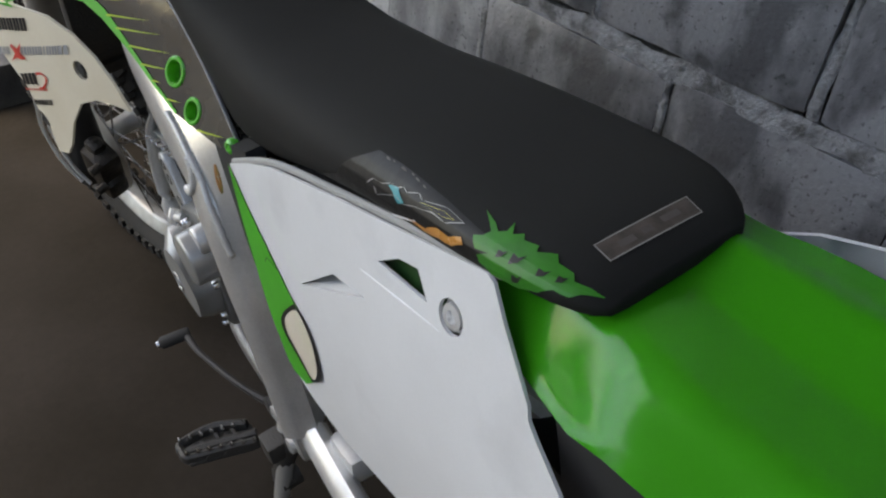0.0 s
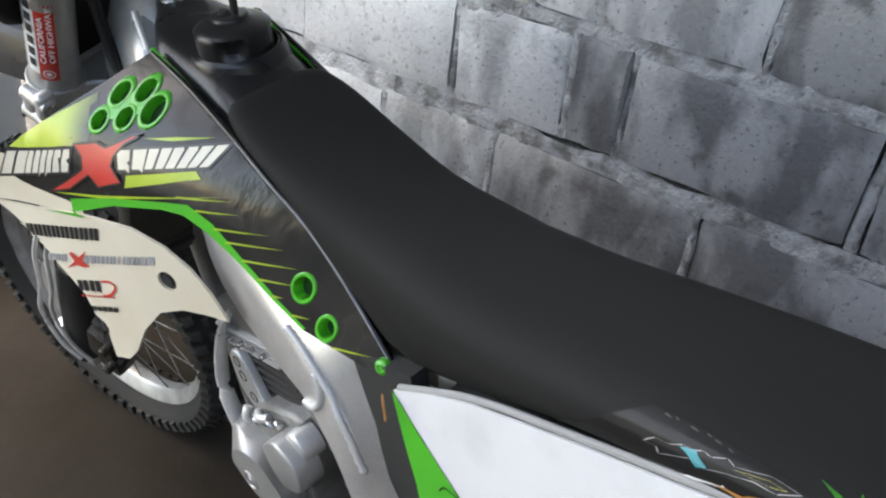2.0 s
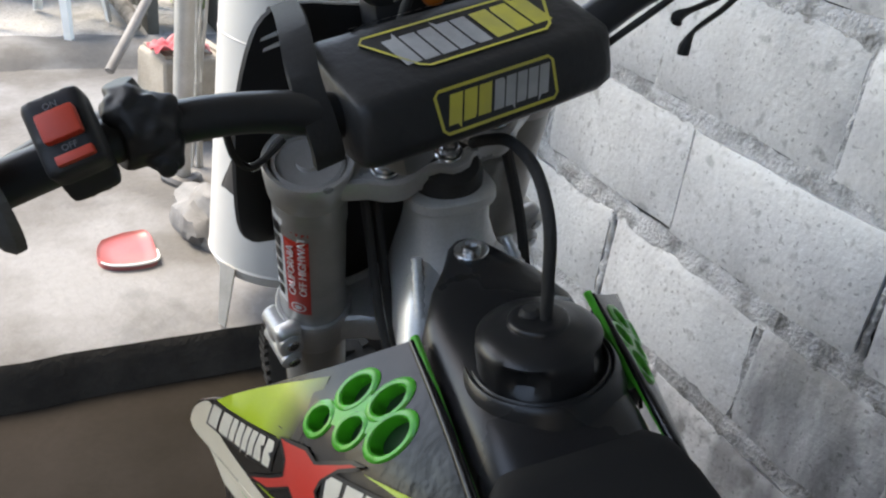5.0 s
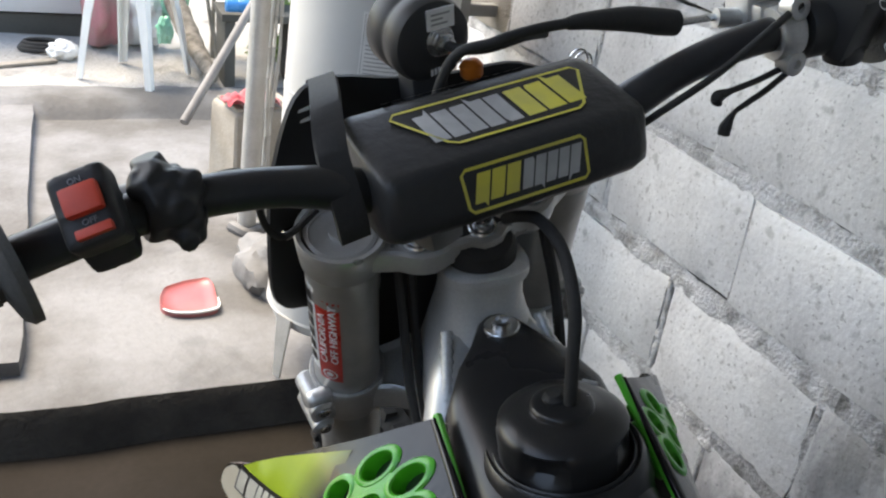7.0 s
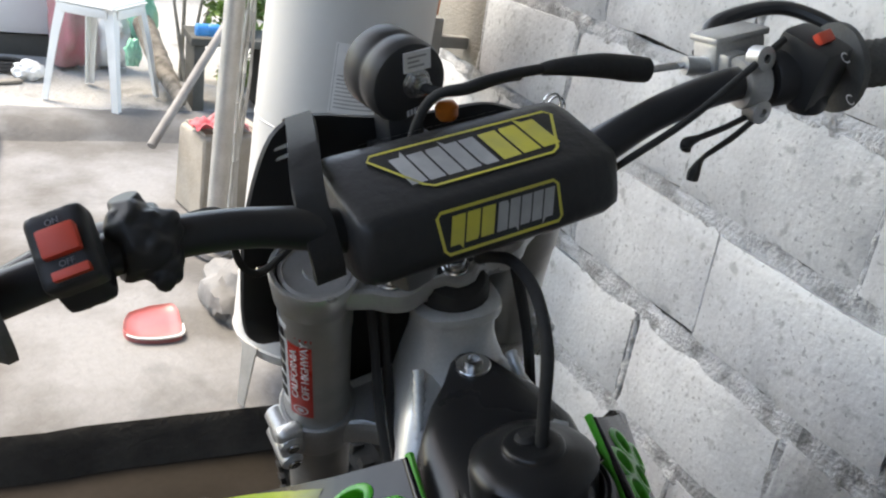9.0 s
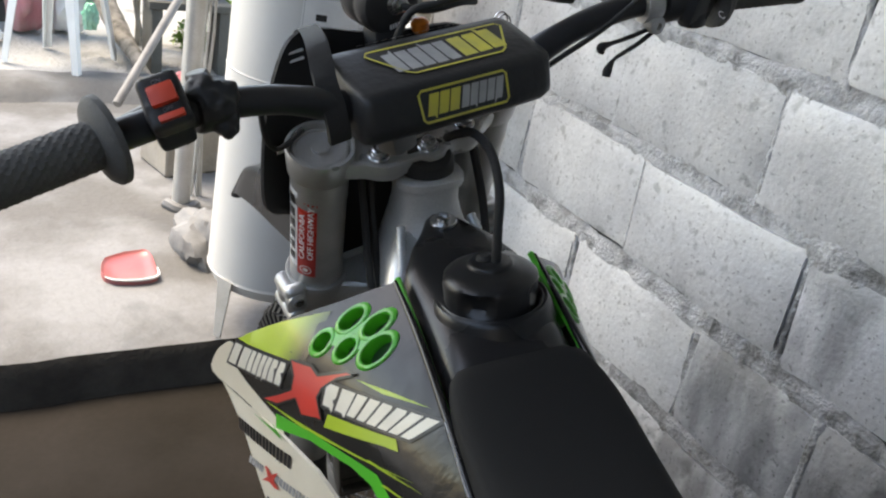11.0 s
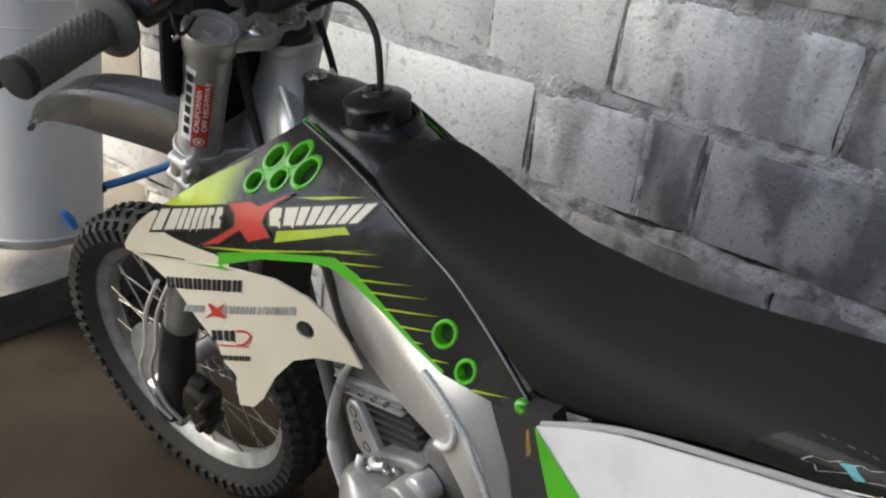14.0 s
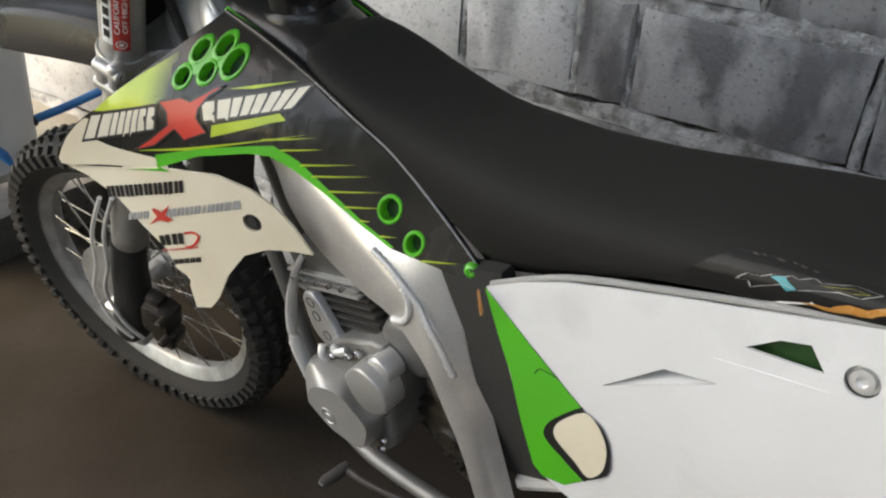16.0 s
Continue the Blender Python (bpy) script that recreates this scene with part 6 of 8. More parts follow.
    for (u, v) in ((-0.482, 0.892), (-0.568, 0.938), (-0.678, 0.973), (-0.769, 0.999), (-0.865, 1.024))[:5 if side == 1 else 4]:
        c, nrm = surf_panel(u, v)
        path.append(((c[0] + 0.004) * side, c[1], c[2] + 0.001))
    tube(bm, path, 0.0035, 8)
    part("shaded_panel_lip", bm, GREY_BOX, panel)

# -- rear fender --
def fender_ring(y):
    w = float(np.interp(y, [-1.5, -1.35, -1.2, -1.05, -0.97, -0.945, -0.925, -0.86, -0.84], [0.065, 0.090, 0.112, 0.114, 0.112, 0.105, 0.093, 0.087, 0.084]))
    h = float(np.interp(y, [-1.5, -1.3, -1.15, -1.05, -0.95, -0.9, -0.84], [1.085, 1.07, 1.048, 1.038, 1.032, 1.029, 1.022]))
    d = float(np.interp(y, [-1.5, -1.3, -1.1, -1.0, -0.965, -0.93, -0.84], [0.012, 0.016, 0.018, 0.020, 0.034, 0.060, 0.062]))
    ring = []
    for k in range(25):
        c = -1 + 2 * k / 24
        e = abs(c)
        crease = 0.008 * max(0, 1 - abs(e - 0.55) / 0.18)
        wide, drop = (w, d) if c < 0 else (min(w, float(np.interp(y, [-1.15, -1.02, -0.84], [w, 0.086, 0.082]))), d * 0.25)
        ring.append((wide * c + tail_shift(y), y, h - drop * e ** 2.6 + crease * 0.7 - 0.008 * max(0.0, 1 - e / 0.4)))
    return ring


bm = bmesh.new()
top = [fender_ring(-1.5 + 0.03 * i) for i in range(23)]
loft(bm, top, caps=False, closed=False)
bmesh.ops.solidify(bm, geom=bm.faces[:], thickness=0.004)
fender = part("rear_fender", bm, GREEN_FENDER, bike, "glossy green rear fender", smooth=60)
bm = bmesh.new()
loft(bm, [[(s * w, y, z) for s, w, z in ((-1, 0.064, lo), (-1, 0.072, 0.9), (-1, 0.078, hi), (1, 0.078, hi), (1, 0.072, 0.9), (1, 0.064, lo))] for y, lo, hi in ((-0.93, 0.74, 0.96), (-0.96, 0.74, 0.98), (-1.0, 0.76, 1.0), (-1.1, 0.82, 1.01), (-1.2, 0.92, 1.02))])
part("inner_fender", bm, BLACK_PLASTIC, bike, "black inner mudguard")
bm = bmesh.new()
loft(bm, [[(-0.06, y, 0.86), (-0.03, y, 0.88), (0.03, y, 0.88), (0.06, y, 0.86), (0.07, y, 0.70), (-0.07, y, 0.70)] for y in (-0.96, -0.85, -0.6, -0.5)])
part("air_box", bm, DARK, bike, "dark air box under the seat")
bm = bmesh.new()
for s in (-1, 1):
    tube(bm, [(0.075 * s, -0.42, 0.86), (0.07 * s, -0.6, 0.88), (0.06 * s, -0.95, 0.96)], 0.011, 8)
    tube(bm, [(0.085 * s, -0.5, 0.56), (0.075 * s, -0.7, 0.72), (0.062 * s, -0.9, 0.93)], 0.011, 8)
part("subframe", bm, ALU, bike, "aluminium tube subframe")

# -- engine --
def casting(bm, poly, x0, x1, round_by=0.006, k=3):
    """A cast lid with the outline poly (y, z) that stands out from x0 to x1, its edge rounded."""
    pts = curve_poly(poly, k)
    cy, cz = sum(p[0] for p in pts) / len(pts), sum(p[1] for p in pts) / len(pts)
    size = max(math.dist(p, (cy, cz)) for p in pts)
    d = 1 if x1 > x0 else -1
    rings = []
    for x, inset in ((x0, 0.0), (x1 - d * round_by, 0.0), (x1 - d * round_by * 0.35, round_by * 0.35), (x1, round_by)):
        f = 1 - inset / size
        rings.append([(x, cy + (y - cy) * f, cz + (z - cz) * f) for y, z in pts])
    return loft(bm, rings)


def screw(parent, x, y, z, r=0.0055, material=None):
    bm = lathe(bmesh.new(), (x, y, z), (x - 0.1, y, z), [(r, 0), (r, 0.006), (r * 0.85, 0.0075), (r * 0.5, 0.0075), (r * 0.45, 0.004)], 10)
    part("cover_screw", bm, material or STEEL, parent)


CASE = [(-0.112, 0.540), (-0.146, 0.582), (-0.181, 0.627), (-0.217, 0.660), (-0.262, 0.684), (-0.300, 0.694), (-0.309, 0.640), (-0.302, 0.560), (-0.292, 0.490), (-0.25, 0.452), (-0.18, 0.445), (-0.12, 0.475)]
engine = part("engine_case", casting(bmesh.new(), CASE, 0.10, -0.114, 0.008, 2), ENGINE_GREY, bike, "cast aluminium engine case", smooth=40)
LID_RIM = [(-0.146, 0.510), (-0.137, 0.525), (-0.138, 0.546), (-0.149, 0.580), (-0.165, 0.596), (-0.195, 0.592), (-0.228, 0.592), (-0.254, 0.571), (-0.280, 0.560), (-0.277, 0.532), (-0.255, 0.486), (-0.190, 0.482)]
LID_FACE = [(-0.166, 0.522), (-0.160, 0.530), (-0.163, 0.548), (-0.175, 0.567), (-0.190, 0.580), (-0.210, 0.590), (-0.240, 0.595), (-0.265, 0.581), (-0.283, 0.564), (-0.281, 0.540), (-0.262, 0.503), (-0.205, 0.500)]
rim, face = curve_poly(LID_RIM, 4), curve_poly(LID_FACE, 4)
bm = loft(bmesh.new(), [[(-0.108, y, z) for y, z in rim], [(-0.132, y, z) for y, z in rim],
                        [(-0.136, y + (b - y) * 0.2, z + (c - z) * 0.2) for (y, z), (b, c) in zip(rim, face)],
                        [(-0.1485, y + (b - y) * 0.93, z + (c - z) * 0.93) for (y, z), (b, c) in zip(rim, face)],
                        [(-0.150, y, z) for y, z in face]])
lathe(bm, (-0.149, -0.203, 0.527), (-0.2, -0.203, 0.527), [(0.016, 0), (0.0155, 0.0025), (0.0125, 0.003), (0.0115, 0.0015), (0.0075, 0.0015), (0.0065, 0.003), (0.002, 0.003)], 28)
part("ignition_cover", bm, COVER_GREY, engine, "long rounded silver ignition cover", smooth=35)
PLATE_LID = [(-0.256, 0.641), (-0.271, 0.665), (-0.289, 0.677), (-0.308, 0.674), (-0.326, 0.663), (-0.333, 0.644), (-0.329, 0.621), (-0.308, 0.603), (-0.286, 0.598), (-0.267, 0.613)]
part("inspection_lid", casting(bmesh.new(), PLATE_LID, -0.112, -0.147, 0.0035), COVER_GREY, engine, "smooth oval inspection lid", smooth=40)
CAP = [(-0.288, 0.678), (-0.303, 0.691), (-0.317, 0.687), (-0.327, 0.675), (-0.326, 0.661), (-0.317, 0.655), (-0.298, 0.664)]
part("side_cover", casting(bmesh.new(), CAP, -0.10, -0.130, 0.004), ALU_CAST, engine, "small bright oval cap", smooth=45)
bm = lathe(bmesh.new(), (-0.02, -0.325, 0.690), (-0.2, -0.325, 0.690), [(0.048, 0), (0.048, 0.060), (0.044, 0.070), (0.034, 0.076), (0.002, 0.078)], 32)
part("starter_housing", bm, DULL_METAL, engine, "dull rounded housing", smooth=45)
for y, z in ((-0.262, 0.668), (-0.240, 0.650), (-0.296, 0.578), (-0.282, 0.505), (-0.276, 0.484), (-0.205, 0.628), (-0.222, 0.640)):
    screw(engine, -0.118, y, z, 0.0062)
for (y0, z0), (y1, z1) in (((-0.205, 0.640), (-0.235, 0.655)), ((-0.180, 0.632), (-0.186, 0.610))):
    bm = tube(bmesh.new(), [(-0.117, y0, z0), (-0.124, (y0 + y1) / 2, (z0 + z1) / 2), (-0.119, y1, z1)], 0.006, 8)
    part("case_rib", bm, ALU_PALE, engine, smooth=60)
TILT = Matrix.Rotation(radians(-17.5), 4, "X")
bm = box(bmesh.new(), (-0.005, -0.205, 0.690), (0.13, 0.12, 0.12), 0.01, TILT)
barrel = part("cylinder", bm, DARK, bike, "dark finned cylinder")
for k in range(8):
    bm = bmesh.new()
    box(bm, Vector((-0.005, -0.205, 0.690)) + TILT @ Vector((0, 0, 0.044 - 0.0135 * k)), (0.178, 0.148, 0.0048), 0.0015, TILT)
    part("fin", bm, DARK, barrel)
bm = box(bmesh.new(), Vector((-0.02, -0.205, 0.690)) + TILT @ Vector((0, 0, 0.078)), (0.15, 0.142, 0.04), 0.012, TILT)
head = part("cylinder_head", bm, DULL_METAL, bike, "cast cylinder head with bright fin edges")
for k in range(3):
    bm = bmesh.new()
    box(bm, Vector((-0.012, -0.200, 0.690)) + TILT @ Vector((0, 0, 0.058 - 0.011 * k)), (0.178, 0.150 - 0.006 * k, 0.0042), 0.0018, TILT)
    part("fin", bm, ALU_CAST, head, "bright cast fin")
for k in range(5):
    p = Vector((-0.103, -0.200, 0.690)) + TILT @ Vector((0, 0.055 - 0.027 * k, 0.0525))
    screw(head, p.x, p.y, p.z, 0.0035)
bm = bmesh.new()
tube(bm, [(-0.092, -0.150, 0.765), (-0.100, -0.132, 0.731), (-0.104, -0.103, 0.650), (-0.106, -0.095, 0.580), (-0.104, -0.112, 0.515)], [0.008, 0.010, 0.011, 0.012, 0.014], 12, flat=0.55)
part("engine_mount", bm, ALU_PALE, bike, "curved aluminium engine mount", smooth=60)
bm = casting(bmesh.new(), [(-0.140, 0.690), (-0.155, 0.708), (-0.172, 0.702), (-0.205, 0.648), (-0.222, 0.630), (-0.190, 0.605), (-0.168, 0.618), (-0.148, 0.640)], -0.094, -0.106, 0.003, 2)
hanger = part("engine_hanger", bm, ALU_CAST, bike, "forked aluminium hanger plate", smooth=40)
for y, z in ((-0.157, 0.690), (-0.164, 0.668), (-0.180, 0.640)):
    bm = lathe(bmesh.new(), (-0.1045, y, z), (-0.2, y, z), [(0.0085, 0), (0.0085, 0.002), (0.007, 0.0025), (0.0068, -0.002), (0.002, -0.002)], 16)
    part("hanger_hole", bm, DARK, hanger)
bm = bmesh.new()
lathe(bm, (-0.06, -0.372, 0.540), (-0.2, -0.372, 0.540), [(0.060, 0), (0.060, 0.008), (0.050, 0.010), (0.044, 0.016), (0.020, 0.020), (0.016, 0.026), (0.004, 0.027)], 24)
for k in range(15):
    a = 2 * math.pi * k / 15
    box(bm, (-0.066, -0.372 + 0.062 * math.cos(a), 0.540 + 0.062 * math.sin(a)), (0.010, 0.012, 0.010), 0.002, Matrix.Rotation(a, 4, "X"))
for k in range(16):
    f = k / 15
    for y0, z0, y1, z1 in ((-0.360, 0.604, -0.50, 0.585), (-0.372, 0.476, -0.50, 0.440)):
        box(bm, (-0.070, y0 + (y1 - y0) * f, z0 + (z1 - z0) * f), (0.016, 0.0075, 0.011), 0.0025)
tube(bm, [(-0.07, -0.335, 0.640), (-0.085, -0.38, 0.628), (-0.085, -0.43, 0.60), (-0.08, -0.45, 0.54)], 0.012, 8)
part("drive_sprocket", bm, OILY, bike, "oily drive sprocket and chain", smooth=45)
bm = bmesh.new()
tube(bm, [(0.06, -0.08, 0.75), (0.08, 0.02, 0.66), (0.13, -0.05, 0.52), (0.14, -0.3, 0.55), (0.13, -0.6, 0.75), (0.13, -0.9, 0.85)], [0.02, 0.022, 0.024, 0.024, 0.035, 0.04], 12)
part("exhaust_pipe", bm, STEEL, bike, "steel exhaust pipe")
bm = bmesh.new()
lathe(bm, (0.118, -0.72, 0.83), (0.135, -1.22, 0.95), [(0.025, 0), (0.046, 0.03), (0.048, 0.06), (0.048, 0.44), (0.044, 0.455), (0.03, 0.48), (0.018, 0.485)], 32)
part("silencer", bm, ALU, bike, "brushed aluminium silencer")
bm = bmesh.new()
tube(bm, [(-0.128, -0.42, 0.452), (-0.15, -0.375, 0.462), (-0.172, -0.30, 0.472), (-0.176, -0.258, 0.476)], [0.0065, 0.0048, 0.0042, 0.006], 8)
lathe(bm, (-0.112, -0.425, 0.452), (-0.2, -0.425, 0.452), [(0.016, 0), (0.016, 0.022), (0.01, 0.024)], 12)
shift = part("shift_lever", bm, DARK, bike, "dark gear-shift lever")
bm = bmesh.new()
lathe(bm, (-0.170, -0.254, 0.4765), (-0.216, -0.245, 0.4740), [(0.008, 0), (0.0092, 0.005), (0.0092, 0.040), (0.006, 0.044)], 14)
part("shift_rubber", bm, RUBBER, shift)
bm = bmesh.new()
lathe(bm, (-0.213, -0.2455, 0.4742), (-0.24, -0.240, 0.472), [(0.005, 0), (0.005, 0.004), (0.002, 0.006)], 10)
part("shift_pin", bm, STEEL, shift)

# -- foot pegs, stand, swingarm, rear wheel --
for s in (-1, 1):
    bm = bmesh.new()
    box(bm, (0.14 * s, -0.455, 0.415), (0.05, 0.035, 0.035), 0.006)
    tube(bm, [(0.165 * s, -0.435, 0.412), (0.205 * s, -0.418, 0.41), (0.25 * s, -0.40, 0.408), (0.255 * s, -0.385, 0.408), (0.25 * s, -0.372, 0.408), (0.205 * s, -0.375, 0.41), (0.165 * s, -0.40, 0.412)], 0.0065, 8, flat=1.7)
    tube(bm, [(0.16 * s, -0.418, 0.41), (0.25 * s, -0.386, 0.408)], 0.007, 8, k=1)
    for k in range(3):
        x = 0.185 + 0.022 * k
        tube(bm, [(x * s, -0.432 + 0.008 * k, 0.41), (x * s, -0.385, 0.41)], 0.004, 6, k=1)
    box(bm, (0.207 * s, -0.402, 0.404), (0.088, 0.042, 0.006), 0.002, Matrix.Rotation(radians(20 * s), 4, "Z"))
    peg = part("foot_peg", bm, DARK, bike, "dark toothed steel foot peg")
    bm = bmesh.new()
    box(bm, (0.122 * s, -0.468, 0.452), (0.018, 0.062, 0.085), 0.007, Matrix.Rotation(radians(-14), 4, "X"))
    lathe(bm, (0.125 * s, -0.455, 0.475), (0.2 * s, -0.455, 0.475), [(0.012, 0), (0.012, 0.012), (0.007, 0.014)], 14)
    lathe(bm, (0.125 * s, -0.478, 0.428), (0.2 * s, -0.478, 0.428), [(0.012, 0), (0.012, 0.012), (0.007, 0.014)], 14)
    part("peg_bracket", bm, ALU_CAST, peg, "bright cast bracket")
    bm = bmesh.new()
    for k in range(7):
        f = k / 6
        for y in (-0.435 + 0.036 * f, -0.400 + 0.027 * f):
            p = ((0.168 + 0.084 * f) * s, y, 0.421)
            lathe(bm, p, (p[0], p[1], 1), [(0.0035, 0), (0.0025, 0.005), (0.0008, 0.007)], 6)
    part("peg_teeth", bm, STEEL, peg)
bm = bmesh.new()
tube(bm, [(-0.12, -0.44, 0.45), (-0.135, -0.455, 0.40), (-0.19, -0.46, 0.22), (-0.235, -0.465, 0.055)], [0.012, 0.013, 0.011, 0.011], 10)
box(bm, (-0.238, -0.465, 0.052), (0.06, 0.045, 0.008), 0.003, Matrix.Rotation(radians(-11), 4, "Y"))
part("side_stand", bm, ALU_CAST, bike, "aluminium side stand")
bm = bmesh.new()
tube(bm, [(-0.125, -0.47, 0.43), (-0.145, -0.452, 0.365), (-0.15, -0.448, 0.325)], [0.016, 0.014, 0.017], 10)
lathe(bm, (-0.13, -0.45, 0.33), (-0.19, -0.45, 0.33), [(0.02, 0), (0.02, 0.03), (0.012, 0.034)], 16)
part("stand_pivot", bm, DARK, bike)
bm = bmesh.new()
for s in (-1, 1):
    tube(bm, [(0.105 * s, -0.50, 0.455), (0.112 * s, -0.62, 0.43), (0.12 * s, -0.9, 0.365), (0.125 * s, -1.02, 0.345)], [0.020, 0.019, 0.018, 0.018], 12, flat=1.5)
box(bm, (0, -0.56, 0.46), (0.2, 0.06, 0.05), 0.012)
part("swingarm", bm, ALU, bike, "aluminium swingarm")


def wheel(name, label, centre, r_rim, r_tyre, width, m, picked):
    """Spoked wheel: rim and tyre and spokes are parts of it."""
    c = Vector(centre)
    bm = bmesh.new()
    w = width * 0.31
    prof = [(r_rim - 0.016, -w * 0.45), (r_rim - 0.02, -w * 0.3), (r_rim - 0.02, w * 0.3), (r_rim - 0.016, w * 0.45), (r_rim + 0.006, w * 0.9), (r_rim + 0.010, w), (r_rim + 0.012, w * 0.9), (r_rim, w * 0.6), (r_rim, -w * 0.6), (r_rim + 0.012, -w * 0.9), (r_rim + 0.010, -w), (r_rim + 0.006, -w * 0.9)]
    n = 64
    rings = []
    for k in range(n):
        a = 2 * math.pi * k / n
        rings.append([(c.x + h, c.y + r * math.cos(a), c.z + r * math.sin(a)) for r, h in prof])
    loft(bm, rings + [rings[0]], caps=False)
    bmesh.ops.remove_doubles(bm, verts=bm.verts, dist=1e-5)
    whl = part(name, bm, RIM_ALU, bike, label, m, 60)
    bm = bmesh.new()
    prof = []
    rt = (r_tyre - 0.012 - r_rim) / 2
    for k in range(15):
        a = math.pi * (k / 14) * 1.5 - math.pi * 0.25
        prof.append((r_rim + rt + 0.006 + rt * math.sin(a) * 1.02, -width / 2 * math.cos(a)))
    prof = [(r_rim + 0.004, -w * 0.93)] + prof + [(r_rim + 0.004, w * 0.93)]
    rings = []
    for k in range(n):
        a = 2 * math.pi * k / n
        rings.append([(c.x + h, c.y + r * math.cos(a), c.z + r * math.sin(a)) for r, h in prof])
    loft(bm, rings + [rings[0]], caps=False, closed=False)
    part("tyre", bm, TYRE, whl, "knobbly black off-road tyre")
    kn = int(2 * math.pi * r_tyre / 0.034)
    crown, side_knobs = [], []
    for k in range(kn):
        a = 2 * math.pi * k / kn
        for j, (h, tilt, rr) in enumerate(((-0.40, 38, -0.012), (-0.16, 12, 0.0), (0.16, -12, 0.0), (0.40, -38, -0.012))):
            rot = Matrix.Rotation(a + (math.pi / kn if j in (1, 2) else 0), 4, "X")
            crown.append(Matrix.Translation(c + rot @ Vector((width * h, r_tyre - 0.008 + rr, 0))) @ rot @ Matrix.Rotation(radians(-tilt), 4, "Z"))
        for h in (-1, 1):
            rot = Matrix.Rotation(a + 0.6 * math.pi / kn, 4, "X")
            side_knobs.append(Matrix.Translation(c + rot @ Vector((width * 0.5 * h, r_tyre - 0.034, 0))) @ rot)
    if picked:
        bm = box(bmesh.new(), (0, 0, 0), (width * 0.2, 0.018, 0.017), 0.0)
        bmesh.ops.scale(bm, vec=(0.84, 1, 0.84), verts=[v for v in bm.verts if v.co.y > 0])
        me = bpy.data.meshes.new("tread_knob")
        bm.to_mesh(me)
        bm.free()
        me.materials.append(TYRE)
        for m_knob in crown:
            ob = new("tread_knob", me)
            ob.parent = whl
            ob.matrix_basis = m_knob
    bm = bmesh.new()
    for m_knob in side_knobs + ([] if picked else crown):
        box(bm, (0, 0, 0), (0.014, 0.022, 0.015) if m_knob in side_knobs else (width * 0.2, 0.018, 0.017), 0.0, m_knob)
    tagged(part("side_tread", bm, TYRE, whl), "", "", "", "stuff")
    bm = bmesh.new()
    lathe(bm, c - Vector((0.062, 0, 0)), c + Vector((1, 0, 0)), [(0.016, 0), (0.018, 0.012), (0.032, 0.016), (0.034, 0.022), (0.022, 0.03), (0.02, 0.062), (0.022, 0.094), (0.034, 0.102), (0.032, 0.108), (0.018, 0.112), (0.016, 0.124)], 28)
    part("hub", bm, ALU_CAST, whl)
    bm = bmesh.new()
    rod(bm, (0, 0, 0), (0, 0, 1), 0.0021, n=6)
    me = bpy.data.meshes.new("spoke")
    bm.to_mesh(me)
    bm.free()
    me.materials.append(STEEL)
    for k in range(32):
        a = 2 * math.pi * k / 32
        s = 1 if k % 2 else -1
        twist = 0.5 * (1 if (k // 2) % 2 else -1)
        p = c + Vector((0.036 * s, 0.031 * math.cos(a + twist * 2.2), 0.031 * math.sin(a + twist * 2.2)))
        q = c + Vector((0.006 * s, (r_rim - 0.017) * math.cos(a), (r_rim - 0.017) * math.sin(a)))
        ob = new("spoke", me)
        ob.parent = whl
        ob.matrix_basis = Matrix.Translation(p) @ axis_frame(p, q) @ Matrix.Diagonal((1, 1, (q - p).length, 1))
    return whl


WHEEL_X = Vector((0.977, 0.213, 0.014)).normalized()
WHEEL_Y = Vector((0, 0, 1)).cross(WHEEL_X).normalized()
WHEEL_POSE = Matrix.Translation((-0.041, 0.509, 0.346)) @ Matrix((WHEEL_X, WHEEL_Y, WHEEL_X.cross(WHEEL_Y))).transposed().to_4x4() @ Matrix.Translation((0, -0.500, -0.352))
front_wheel = wheel("front_wheel", "spoked aluminium front wheel", (0, 0.500, 0.352), 0.266, 0.344, 0.100, WHEEL_POSE, True)
rear_wheel = wheel("rear_wheel", "spoked aluminium rear wheel", (0, -0.98, 0.345), 0.25, 0.335, 0.105, Matrix(), False)
bm = bmesh.new()
lathe(bm, (-0.058, 0.500, 0.352), (-0.1, 0.500, 0.352), [(0.06, 0), (0.12, 0.001), (0.12, 0.004), (0.085, 0.0045)], 48)
part("brake_disc", bm, RIM_ALU, bike, "", WHEEL_POSE)

# -- fork --
FORK_TILT = radians(24.7)
FORK_UP = Vector((0.055, -math.tan(FORK_TILT), 1)).normalized()
FW = Vector((0, math.cos(FORK_TILT), math.sin(FORK_TILT)))


def fork_at(z, s, dx=0.0):
    return Vector((0.0985 * s - 0.055 * (1.12 - z), 0.0752 + (1.18 - z) * math.tan(FORK_TILT), z))


